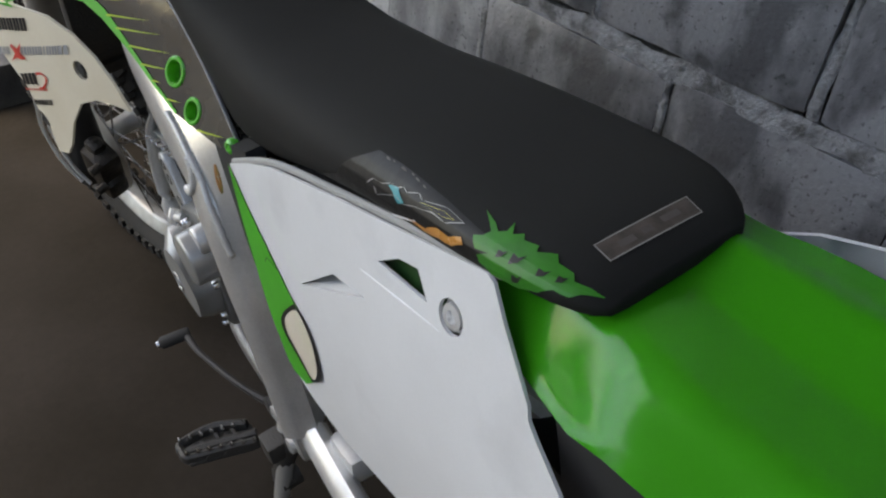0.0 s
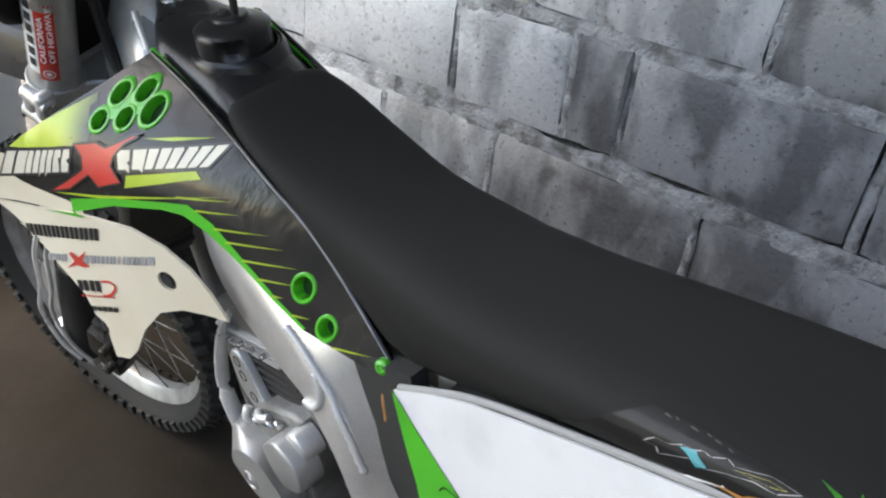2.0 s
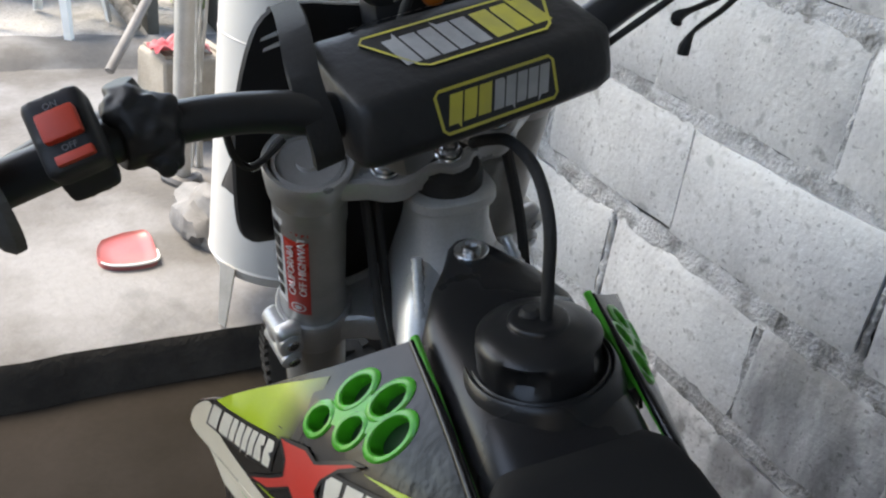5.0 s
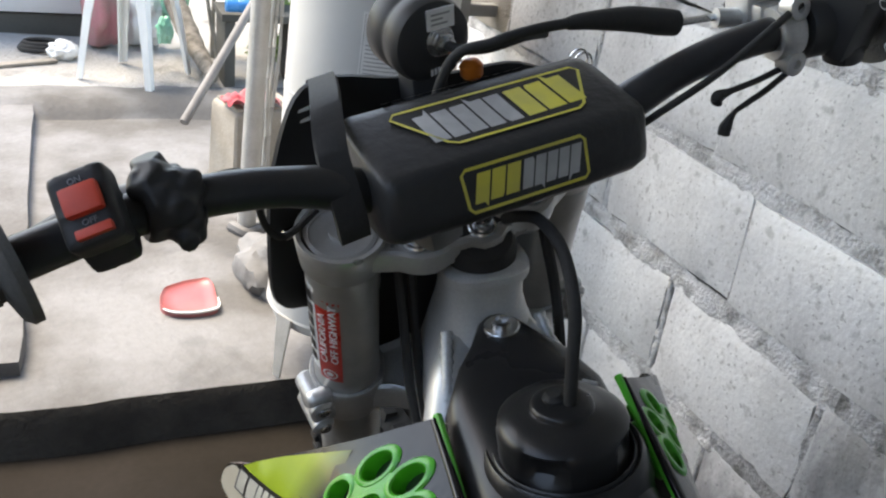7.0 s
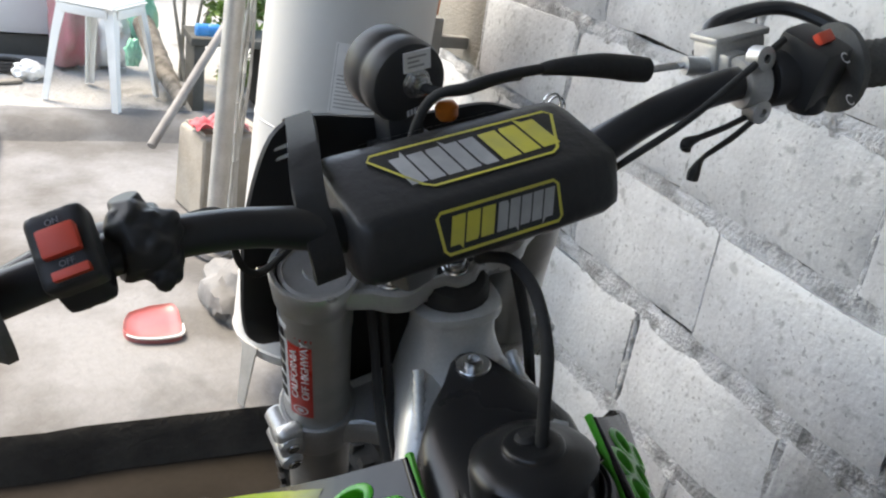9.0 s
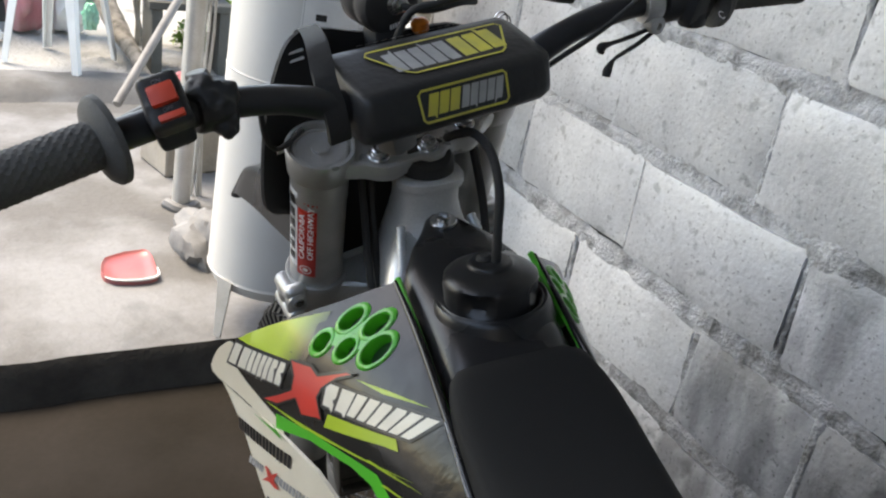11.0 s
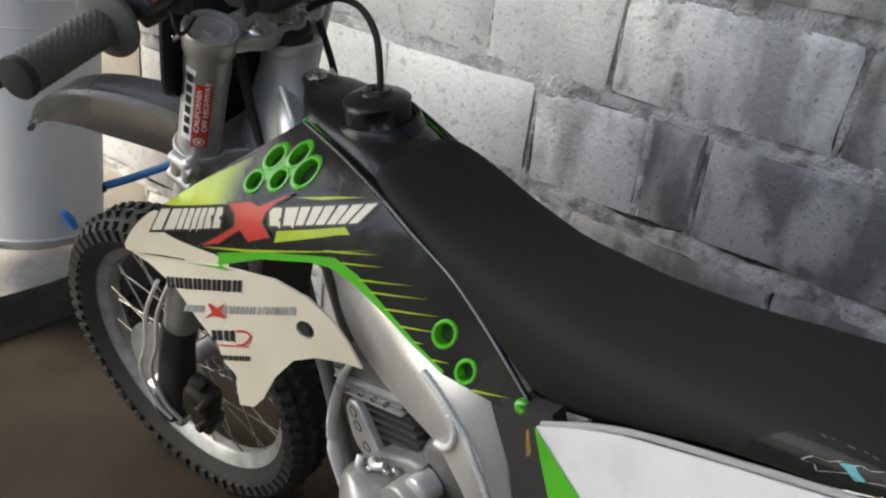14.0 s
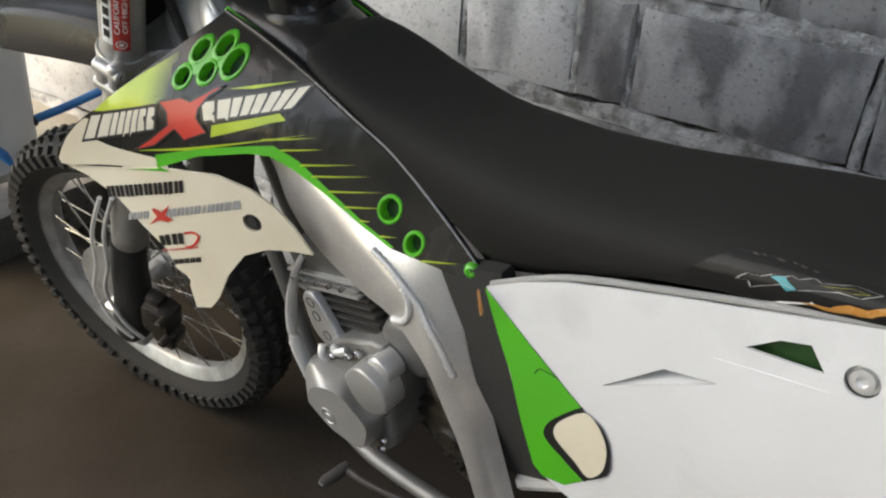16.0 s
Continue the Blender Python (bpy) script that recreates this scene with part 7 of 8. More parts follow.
for s in (-1, 1):
    bm = bmesh.new()
    a, b = fork_at(1.177, s), fork_at(0.60, s)
    L = (b - a).length
    lathe(bm, a, b, [(0.0255, 0), (0.0292, 0.002), (0.0292, 0.02), (0.0300, 0.060), (0.0290, 0.064), (0.0290, 0.17), (0.0300, 0.18), (0.0300, 0.30), (0.0305, L - 0.05), (0.031, L - 0.01), (0.024, L)], 36)
    leg = part("fork_tube", bm, FORK_ANODE, bike, "grey anodised upper fork tube", STEER)
    bm = bmesh.new()
    lathe(bm, fork_at(1.1765, s), fork_at(1.4, s), [(0.0275, 0), (0.0275, 0.0025), (0.0245, 0.0035), (0.024, 0.0015), (0.009, 0.0012), (0.0088, 0.005), (0.003, 0.005)], 32)
    part("fork_cap", bm, CLAMP_ALU, leg, "grey fork cap")
    bm = bmesh.new()
    rod(bm, fork_at(0.605, s), fork_at(0.40, s), 0.0235, n=24)
    part("fork_slider", bm, STEEL, leg, "bright lower fork slider")
    bm = bmesh.new()
    q = fork_at(0.36, s)
    box(bm, (q.x, q.y + 0.005, q.z), (0.05, 0.07, 0.1), 0.012)
    part("axle_lug", bm, ALU_CAST, leg)
    bm = bmesh.new()
    tube(bm, [fork_at(0.61, s) + Vector((0.004 * s, 0.004, 0)), fork_at(0.54, s) + Vector((0.006 * s, 0, 0)), fork_at(0.46, s) + Vector((0.005 * s, -0.006, 0)), fork_at(0.38, s) + Vector((0.004 * s, -0.008, 0)), fork_at(0.335, s)], [0.030, 0.032, 0.035, 0.040, 0.034], 18, 5)
    part("fork_guard", bm, RUBBER, leg, "black plastic fork guard", smooth=60)
    if s < 0:
        bm = bmesh.new()
        for (dy, z), size in (((-0.085, 0.43), (0.05, 0.06, 0.085)), ((-0.105, 0.385), (0.045, 0.05, 0.05)), ((-0.07, 0.475), (0.03, 0.035, 0.03))):
            box(bm, (fork_at(z, s).x - 0.012, fork_at(z, s).y + dy, z), size, 0.012, Matrix.Rotation(radians(24), 4, "X"))
        for dy, z in ((-0.11, 0.455), (-0.118, 0.40)):
            rod(bm, (fork_at(z, s).x - 0.03, fork_at(z, s).y + dy, z), (fork_at(z, s).x - 0.052, fork_at(z, s).y + dy, z), 0.009, n=12)
        part("brake_caliper", bm, OILY, leg, "dark dusty brake caliper", smooth=40)
bm = bmesh.new()
for dx, dy in ((0.0, 0.0), (-0.006, 0.022)):
    tube(bm, [fork_at(z, -1) + Vector((q + dx, w + dy, 0)) for z, q, w in ((0.74, -0.034, 0.004), (0.66, -0.042, 0.02), (0.58, -0.047, 0.012), (0.50, -0.048, 0.02), (0.42, -0.046, -0.02), (0.37, -0.036, -0.06))], 0.0038, 8)
part("brake_hose", bm, ALU_PALE, bike, "thin bright brake line", STEER)

# triple clamps
def clamp(z, thick, name, label, material, slim):
    """Fork clamp: a bridge and two sleeves in one casting."""
    bm = bmesh.new()
    for s in (-1, 1):
        c = fork_at(z, s)
        lathe(bm, c - FORK_UP * thick / 2, c + FORK_UP, [(0.0295, 0), (0.0325, 0.003), (0.0345, thick - 0.008), (0.0348, thick - 0.002), (0.0338, thick), (0.0306, thick), (0.0300, thick - 0.003), (0.0290, thick - 0.012)], 40)
    c0 = (fork_at(z, -1) + fork_at(z, 1)) / 2
    rings = []
    for i in range(25):
        x = -0.092 + 0.184 * i / 24
        k = 1 - (abs(x) / 0.092) ** 2
        bump = sum(max(0.0, 1 - ((x - q) / 0.015) ** 2) ** 0.5 for q in (-0.050, 0.0, 0.050))
        mid = c0 + FW * (-0.008 - 0.014 * k)
        d, rear = 0.022 + 0.010 * k, 0.020 + 0.012 * k + 0.006 * bump
        tk = thick * slim
        rings.append([Vector((x, 0, 0)) + mid + FW * a + FORK_UP * (tk * b) for a, b in ((-rear, -0.8), (-rear - 0.001, 0.4), (-rear + 0.002, 0.9), (-rear + 0.006, 1.0), (-rear + 0.011, 0.62), (d - 0.008, 0.6), (d - 0.004, 1), (d, 0.7), (d, -0.7), (d - 0.005, -1), (-rear + 0.006, -1))])
    loft(bm, rings)
    return part(name, bm, material, bike, label, STEER, 45)


top_clamp = clamp(1.168, 0.034, "top_clamp", "grey machined top fork clamp", CLAMP_ALU, 0.30)
low_clamp = clamp(0.985, 0.05, "lower_clamp", "bright cast lower fork clamp with pinch bolts", ALU_CAST, 0.36)
for s in (-1, 1):
    bm = bmesh.new()
    for dy, w in ((-0.020, 0.016), (0.001, 0.020)):
        box(bm, fork_at(0.985, s) + Vector((0.034 * s, dy, 0)), (0.024, w, 0.046), 0.0075, Matrix.Rotation(FORK_TILT, 4, "X"), 3)
    for h in (-0.3, 0.3):
        p = fork_at(0.985, s) + Vector((0.037 * s, 0, 0)) + FORK_UP * 0.05 * h
        rod(bm, p - FW * 0.030, p + FW * 0.014, 0.0105, n=18, edge=0.003)
    part("clamp_ear", bm, ALU_CAST, low_clamp)
    for h in (-0.3, 0.3):
        bm = bmesh.new()
        p = fork_at(0.985, s) + Vector((0.036 * s, 0, 0)) + FORK_UP * 0.05 * h - FW * 0.020
        rod(bm, p - FW * 0.012, p + FW * 0.03, 0.0062, n=12)
        part("pinch_bolt", bm, STEEL, low_clamp)
    bm = bmesh.new()
    p = fork_at(1.168, s) + Vector((0.022 * s, 0, 0)) + FW * 0.026
    rod(bm, p, p + Vector((0.014 * s, 0, 0)), 0.0045, n=12)
    part("pinch_bolt", bm, STEEL, top_clamp)
for x, f in ((-0.050, -0.030), (0.0, -0.041), (0.050, -0.030)):
    p = (fork_at(1.168, -1) + fork_at(1.168, 1)) / 2 + FORK_UP * 0.006 + FW * f + Vector((x, 0, 0))
    bm = bmesh.new()
    lathe(bm, p, p + FORK_UP, [(0.0115, 0), (0.0115, 0.003), (0.0105, 0.004), (0.008, 0.0042), (0.0076, 0.010), (0.0066, 0.0108), (0.0042, 0.0108), (0.004, 0.006)], 24)
    part("clamp_bolt", bm, STEEL, top_clamp)
bm = bmesh.new()
c0 = (fork_at(1.168, -1) + fork_at(1.168, 1)) / 2 - FW * 0.012 + FORK_UP * 0.008
lathe(bm, c0, c0 + FORK_UP, [(0.018, 0), (0.018, 0.003), (0.015, 0.004), (0.015, 0.012), (0.0125, 0.014), (0.0095, 0.014), (0.0095, 0.006)], 6)
part("stem_nut", bm, ALU, top_clamp, "silver stem nut")
for s in (-1, 1):
    bm = bmesh.new()
    box(bm, (0.048 * s, 0.010, 1.204), (0.030, 0.030, 0.034), 0.008)
    part("bar_riser", bm, DULL_METAL, top_clamp, "", BARS)

# stickers on the left fork tube
def fork_surf(u, v):
    a = math.pi + (u + 0.003) / 0.0291
    c = fork_at(1.165, -1) - FORK_UP * v
    side_v, fwd = Vector((1, 0, 0)), FW
    nrm = side_v * math.cos(a) + fwd * math.sin(a)
    return c + nrm * 0.0292, nrm


bm = bmesh.new()
patch(bm, [(-0.010, 0.026), (0.0056, 0.026), (0.0056, 0.146), (-0.010, 0.146)], fork_surf, 0.0006, 0, (), 0.004)
plate_sticker = part("pale_sticker", bm, STICKER, bike, "white sticker with black bars on the fork", STEER)
for k in range(6):
    bm = bmesh.new()
    v = 0.034 + 0.0178 * k
    patch(bm, [(-0.0065, v), (0.0025, v), (0.0025, v + 0.0125), (-0.0065, v + 0.0125)], fork_surf, 0.0012, 0, (), 0.004)
    part("sticker_bar", bm, INK, plate_sticker)
bm = bmesh.new()
patch(bm, [(0.0060, 0.036), (0.0275, 0.036), (0.0275, 0.154), (0.0060, 0.154)], fork_surf, 0.0006, 0, (), 0.004)
red_sticker = part("red_sticker", bm, RED, bike, "red sticker with white lettering on the fork", STEER)


def on_fork(u, v):
    p, nrm = fork_surf(u, v)
    run = FORK_UP
    return Matrix.Translation(p + nrm * 0.0009) @ Matrix((run, nrm.cross(run), nrm)).transposed().to_4x4()


writing("sticker_word", "CALIFORNIA", 0.0095, on_fork(0.0120, 0.090), STICKER, red_sticker, 0.072)
writing("sticker_word", "OFF HIGHWAY", 0.0095, on_fork(0.0218, 0.082), STICKER, red_sticker, 0.084)
bm = bmesh.new()
patch(bm, disc(0.0165, 0.143, 0.0070, 16), fork_surf, 0.0012, 0, [disc(0.0165, 0.143, 0.0056, 14)], 0.004)
patch(bm, disc(0.0165, 0.143, 0.0032, 10), fork_surf, 0.0012, 0, (), 0.004)
part("sticker_seal", bm, STICKER, red_sticker)

# -- front fender --
bm = bmesh.new()
spine = smooth_path([(0, 0.785, 0.826), (0, 0.74, 0.878), (0, 0.64, 0.936), (0, 0.52, 0.969), (0, 0.40, 0.981), (0, 0.30, 0.978), (0, 0.22, 0.967), (0, 0.12, 0.95)], 5)
rings = []
for i, p in enumerate(spine):
    k = i / (len(spine) - 1)
    w = float(np.interp(k, [0, 0.08, 0.3, 0.6, 1], [0.02, 0.042, 0.062, 0.066, 0.055]))
    d = float(np.interp(k, [0, 0.2, 0.5, 1], [0.006, 0.030, 0.060, 0.055]))
    rings.append([(w * c, p.y, p.z - d * abs(c) ** 3.0 + 0.006 * max(0, 1 - abs(abs(c) - 0.5) / 0.2)) for c in [-1 + 0.1 * j for j in range(21)]])
loft(bm, rings, caps=False, closed=False)
bmesh.ops.solidify(bm, geom=bm.faces[:], thickness=0.0035)
part("front_fender", bm, FENDER_GREY, bike, "smoky black front fender", STEER, 60)

# -- number plate with strap --
bm = bmesh.new()
PLATE = curve_poly([(-0.060, 1.282), (-0.088, 1.282), (-0.108, 1.262), (-0.130, 1.22), (-0.142, 1.18), (-0.152, 1.13), (-0.146, 1.105), (-0.125, 1.09), (-0.098, 1.07), (-0.085, 1.00), (-0.06, 0.955), (0.06, 0.955), (0.085, 1.00), (0.098, 1.07), (0.125, 1.09), (0.146, 1.105), (0.152, 1.13), (0.142, 1.18), (0.130, 1.22), (0.110, 1.235), (0.085, 1.246), (0.040, 1.250), (-0.01, 1.262)], 3)
plate_surf = lambda x, z: ((x, 0.150 - 1.6 * x * x - 0.25 * (z - 1.17), z), (3.2 * x, 1, 0.25))
patch(bm, PLATE, plate_surf, 0.0, 0.004, (), 0.02)
num = part("number_plate", bm, BLACK_PLASTIC, bike, "blank black plastic front number plate", STEER, 40)
for z in (1.258, 1.2665):
    bm = bmesh.new()
    p, nrm = plate_surf(-0.09, z)
    box(bm, Vector(p) - Vector((0, 0.004, 0)), (0.022, 0.003, 0.0022), 0)
    part("plate_slot", bm, STICKER, num)
bm = bmesh.new()
strap = [(-0.068, 0.125, 1.278), (-0.072, 0.10, 1.287), (-0.086, 0.05, 1.292), (-0.097, 0.018, 1.288), (-0.106, -0.006, 1.272), (-0.108, -0.018, 1.252), (-0.109, -0.022, 1.234), (-0.109, -0.019, 1.222)]
path = smooth_path(strap, 6)
rings = [[p + Vector((0.0100 * a, 0.0026 * b, 0.0012 * b)) for a, b in ((-1, -1), (1, -1), (1, 1), (-1, 1))] for p in path]
loft(bm, rings)
part("plate_strap", bm, RUBBER, num, "rubber strap round the handlebar")

# -- handlebar, symmetric, then turned with the fork --
BAR = [(0.0, 0.0, 1.222), (0.055, 0.0, 1.222), (0.085, -0.002, 1.232), (0.125, -0.008, 1.249), (0.165, -0.014, 1.262), (0.215, -0.022, 1.270), (0.28, -0.034, 1.270), (0.40, -0.058, 1.262)]
bm = bmesh.new()
tube(bm, [(-x, y, z) for x, y, z in reversed(BAR[1:])] + BAR, [0.0125] * 5 + [0.0145] * 7 + [0.0125] * 5, 16, 5)
bar = part("handlebar", bm, BAR_PAINT, bike, "worn black tubular handlebar", BARS, 60)


def bar_point(x, back=0.0, up=0.0):
    xs = [p[0] for p in BAR]
    return Vector((x, float(np.interp(abs(x), xs, [p[1] for p in BAR])) - back, float(np.interp(abs(x), xs, [p[2] for p in BAR])) + up))


for s in (-1, 1):
    bm = bmesh.new()
    a, b = bar_point((0.292 if s < 0 else 0.302) * s), bar_point(0.405 * s)
    L = (b - a).length
    fl = 0.034
    lathe(bm, a, b, [(0.0155, 0.0), (fl, 0.001), (fl, 0.006), (fl - 0.004, 0.010), (0.0175, 0.013), (0.0172, 0.020)], 32)
    along = (b - a).normalized()
    across = along.cross(Vector((0, 0, 1))).normalized()
    over = across.cross(along)
    rings = []
    for k in range(int((L - 0.018) / 0.0016)):
        at = 0.015 + 0.0016 * k
        ring = []
        for q in range(64):
            t = 2 * math.pi * q / 64
            r = 0.0172 + 0.0017 * abs(math.sin(8 * t + at * 390) * math.sin(8 * t - at * 390)) ** 0.6
            ring.append(a + along * at + across * (r * math.cos(t)) + over * (r * math.sin(t)))
        rings.append(ring)
    loft(bm, rings)
    grip = part("grip", bm, GRIP_RUBBER, bar, "knurled dark grey rubber grip")
    bm = lathe(bmesh.new(), b - along * 0.004, b + along, [(0.0190, 0), (0.0192, 0.003), (0.0188, 0.007), (0.014, 0.0085), (0.004, 0.009)], 28)
    part("grip_end", bm, RUBBER, grip, "smooth darker end of the grip")
# left switch block
bm = bmesh.new()
c = bar_point(-0.248) + Vector((0, 0, 0.002))
fr = Matrix.Rotation(radians(-11), 4, "Y") @ Matrix.Rotation(radians(-11), 4, "Z") @ Matrix.Rotation(radians(20), 4, "X")
box(bm, c + Vector((0, -0.004, 0.003)), (0.029, 0.038, 0.040), 0.006, fr)
box(bm, c + Vector((-0.002, -0.016, 0.014)), (0.030, 0.022, 0.026), 0.006, fr)
sw_fr = Matrix.Translation(c + Vector((-0.005, -0.026, 0.026))) @ Matrix.Rotation(radians(-11), 4, "Y") @ Matrix.Rotation(radians(-11), 4, "Z") @ Matrix.Rotation(radians(48), 4, "X")
face = box(bmesh.new(), (-0.001, -0.002, -0.013), (0.031, 0.042, 0.022), 0.005)
bmesh.ops.transform(face, matrix=sw_fr, verts=face.verts)
merge(bm, face)
switch = part("switch_block", bm, BLACK_PLASTIC, bike, "black kill-switch block with a red rocker", BARS)
skin = switch.modifiers.new("skin", "REMESH")
skin.mode, skin.voxel_size, skin.use_smooth_shade = "VOXEL", 0.0016, True
bm = bmesh.new()
box(bm, (0, 0, 0), (0.0195, 0.0155, 0.008), 0.002)
bmesh.ops.transform(bm, matrix=sw_fr, verts=bm.verts)
part("red_rocker", bm, RED_SWITCH, switch)
bm = bmesh.new()
box(bm, (0.001, -0.017, -0.001), (0.019, 0.005, 0.005), 0.001)
bmesh.ops.transform(bm, matrix=sw_fr, verts=bm.verts)
part("red_stripe", bm, RED_SWITCH, switch)
writing("switch_word", "ON", 0.0046, sw_fr @ Matrix.Translation((-0.001, 0.0112, -0.0014)), DULL_METAL, switch)
writing("switch_word", "OFF", 0.0046, sw_fr @ Matrix.Translation((0.0, -0.0112, -0.0014)), DULL_METAL, switch)
# left clutch perch and lever
bm = bmesh.new()
c = bar_point(-0.212)
lathe(bm, bar_point(-0.198), bar_point(-0.228), [(0.0165, 0), (0.0178, 0.004), (0.0178, 0.026), (0.0165, 0.03)], 20)
tube(bm, [c + Vector((0, 0.005, 0.01)), c + Vector((-0.003, 0.009, 0.020)), c + Vector((-0.004, 0.010, 0.027))], [0.012, 0.010, 0.009], 12)
box(bm, c + Vector((0.0, 0.02, 0.002)), (0.032, 0.034, 0.02), 0.006)
lathe(bm, c + Vector((0.004, -0.012, -0.014)), c + Vector((0.004, -0.05, -0.024)), [(0.006, 0), (0.006, 0.01), (0.003, 0.011)], 10)
for off, r in (((0.001, -0.004, 0.004), 0.0185), ((-0.004, 0.000, 0.013), 0.0140), ((0.006, 0.006, -0.004), 0.0165), ((0.006, -0.008, -0.010), 0.0125), ((0.010, -0.004, 0.010), 0.0110)):
    t = bmesh.new()
    bmesh.ops.create_icosphere(t, subdivisions=3, radius=r)
    for v in t.verts:
        v.co *= 1 + 0.32 * noise.noise(v.co * 120 + Vector(off) * 300)
    bmesh.ops.translate(t, vec=c + Vector(off), verts=t.verts)
    merge(bm, t)
perch = part("lever_perch", bm, BLACK_PLASTIC, bike, "black clutch lever perch", BARS)
skin = perch.modifiers.new("skin", "REMESH")
skin.mode, skin.voxel_size, skin.use_smooth_shade = "VOXEL", 0.0016, True
bm = bmesh.new()
tube(bm, [c + Vector((-0.005, 0.03, 0.0)), c + Vector((-0.04, 0.045, -0.006)), c + Vector((-0.10, 0.045, -0.022)), c + Vector((-0.17, 0.04, -0.036)), c + Vector((-0.195, 0.042, -0.038))], [0.009, 0.008, 0.0065, 0.006, 0.0055], 10, flat=0.75)
t = bmesh.new()
bmesh.ops.create_uvsphere(t, u_segments=14, v_segments=10, radius=0.0095)
bmesh.ops.translate(t, vec=c + Vector((-0.198, 0.042, -0.038)), verts=t.verts)
merge(bm, t)
part("clutch_lever", bm, BAR_PAINT, perch, "dark ball-ended clutch lever", smooth=60)
bm = bmesh.new()
tube(bm, [c + Vector((0.012, 0.02, 0.0)), c + Vector((0.050, 0.05, -0.012)), c + Vector((0.062, 0.08, -0.040)), c + Vector((0.066, 0.09, -0.072)), c + Vector((0.080, 0.098, -0.088)), c + Vector((0.108, 0.105, -0.078))], 0.0028, 8)
part("control_cable", bm, RUBBER, perch)
# right side: throttle, brake master, switch
bm = bmesh.new()
a, b = bar_point(0.245), bar_point(0.285)
lathe(bm, a, b, [(0.02, 0), (0.022, 0.003), (0.022, 0.036), (0.02, 0.04)], 20)
c = bar_point(0.272)
box(bm, c + Vector((0, -0.008, 0.006)), (0.034, 0.045, 0.05), 0.007, Matrix.Rotation(radians(9), 4, "Z") @ Matrix.Rotation(radians(20), 4, "X"))
box(bm, c + Vector((0.0, -0.012, -0.018)), (0.022, 0.026, 0.022), 0.008)
throttle = part("throttle_housing", bm, BLACK_PLASTIC, bike, "black throttle housing with start and stop buttons", BARS)
sw2 = Matrix.Translation(c + Vector((0.0, -0.027, 0.024))) @ Matrix.Rotation(radians(9), 4, "Z") @ Matrix.Rotation(radians(52), 4, "X")
bm = bmesh.new()
box(bm, (0, 0.008, 0), (0.016, 0.009, 0.006), 0.0015)
box(bm, (0.002, -0.003, -0.001), (0.014, 0.004, 0.004), 0.001)
bmesh.ops.transform(bm, matrix=sw2, verts=bm.verts)
part("red_button", bm, RED_SWITCH, throttle)
bm = bmesh.new()
for (u, v) in ((0.003, -0.012), (0.0, -0.040)):
    fs = flat_surf(sw2 @ Vector((0, 0, 0.0042 if v > -0.02 else -0.006)), sw2.to_3x3() @ Vector((1, 0, 0)), sw2.to_3x3() @ Vector((0, 1, 0)))
    band(bm, fs, [(u + 0.0038 * math.cos(t), v + 0.0038 * math.sin(t)) for t in [0.5 + 0.55 * i for i in range(10)]], 0.001, 0.001, closed=False)
part("button_mark", bm, STICKER, throttle)
bm = bmesh.new()
a, b = bar_point(0.222), bar_point(0.24)
lathe(bm, a, b, [(0.0185, 0), (0.0195, 0.002), (0.0195, 0.016), (0.0185, 0.018)], 20)
c = bar_point(0.231)
box(bm, c + Vector((0, 0.026, 0.004)), (0.02, 0.03, 0.03), 0.004)
for z in (0.019, -0.019):
    lathe(bm, c + Vector((0, -0.004, z)), c + Vector((0, -0.04, z * 1.2)), [(0.009, 0), (0.009, 0.012), (0.006, 0.013), (0.0035, 0.013), (0.0035, 0.009)], 14)
brake = part("brake_perch", bm, ALU_CAST, bike, "bright cast brake lever clamp", BARS)
bm = bmesh.new()
box(bm, c + Vector((0.012, 0.034, 0.014)), (0.050, 0.026, 0.024), 0.004)
box(bm, c + Vector((0.012, 0.034, 0.028)), (0.054, 0.030, 0.006), 0.0025)
tube(bm, [c + Vector((0.01, 0.026, 0.006)), c + Vector((-0.015, 0.034, 0.008)), c + Vector((-0.028, 0.038, 0.010))], 0.0075, 12)
part("brake_reservoir", bm, ALU_CAST, brake, "grey brake fluid reservoir")
bm = bmesh.new()
tube(bm, [c + Vector((0.005, 0.05, 0.018)), c + Vector((0.03, 0.062, 0.03)), c + Vector((0.075, 0.045, 0.035)), c + Vector((0.10, 0.012, 0.02)), c + Vector((0.105, -0.005, 0.0))], [0.008, 0.009, 0.008, 0.008, 0.007], 10, flat=0.7)
tube(bm, [c + Vector((0.0, 0.05, 0.012)), c + Vector((0.04, 0.07, 0.0)), c + Vector((0.1, 0.068, -0.01)), c + Vector((0.17, 0.06, -0.02))], [0.008, 0.008, 0.006, 0.006], 10, flat=0.7)
part("brake_lever", bm, BAR_PAINT, brake, "black brake lever")
bm = bmesh.new()
tube(bm, [c + Vector((-0.026, 0.040, 0.010)), c + Vector((-0.064, 0.044, 0.012))], 0.003, 8, k=1)
part("hose_rod", bm, STEEL, brake)
bm = bmesh.new()
tube(bm, [c + Vector((-0.060, 0.044, 0.012)), c + Vector((-0.075, 0.045, 0.016)), c + Vector((-0.10, 0.046, 0.023)), c + Vector((-0.135, 0.047, 0.029)), c + Vector((-0.15, 0.048, 0.030))], [0.0095, 0.010, 0.0092, 0.0062, 0.0045], 14)
part("hose_boot", bm, RUBBER, brake, "black rubber hose boot")
bm = bmesh.new()
tube(bm, [c + Vector((-0.145, 0.048, 0.030)), c + Vector((-0.175, 0.050, 0.031)), c + Vector((-0.205, 0.054, 0.028)), c + Vector((-0.235, 0.07, 0.014)), c + Vector((-0.26, 0.09, -0.07))], 0.0038, 10)
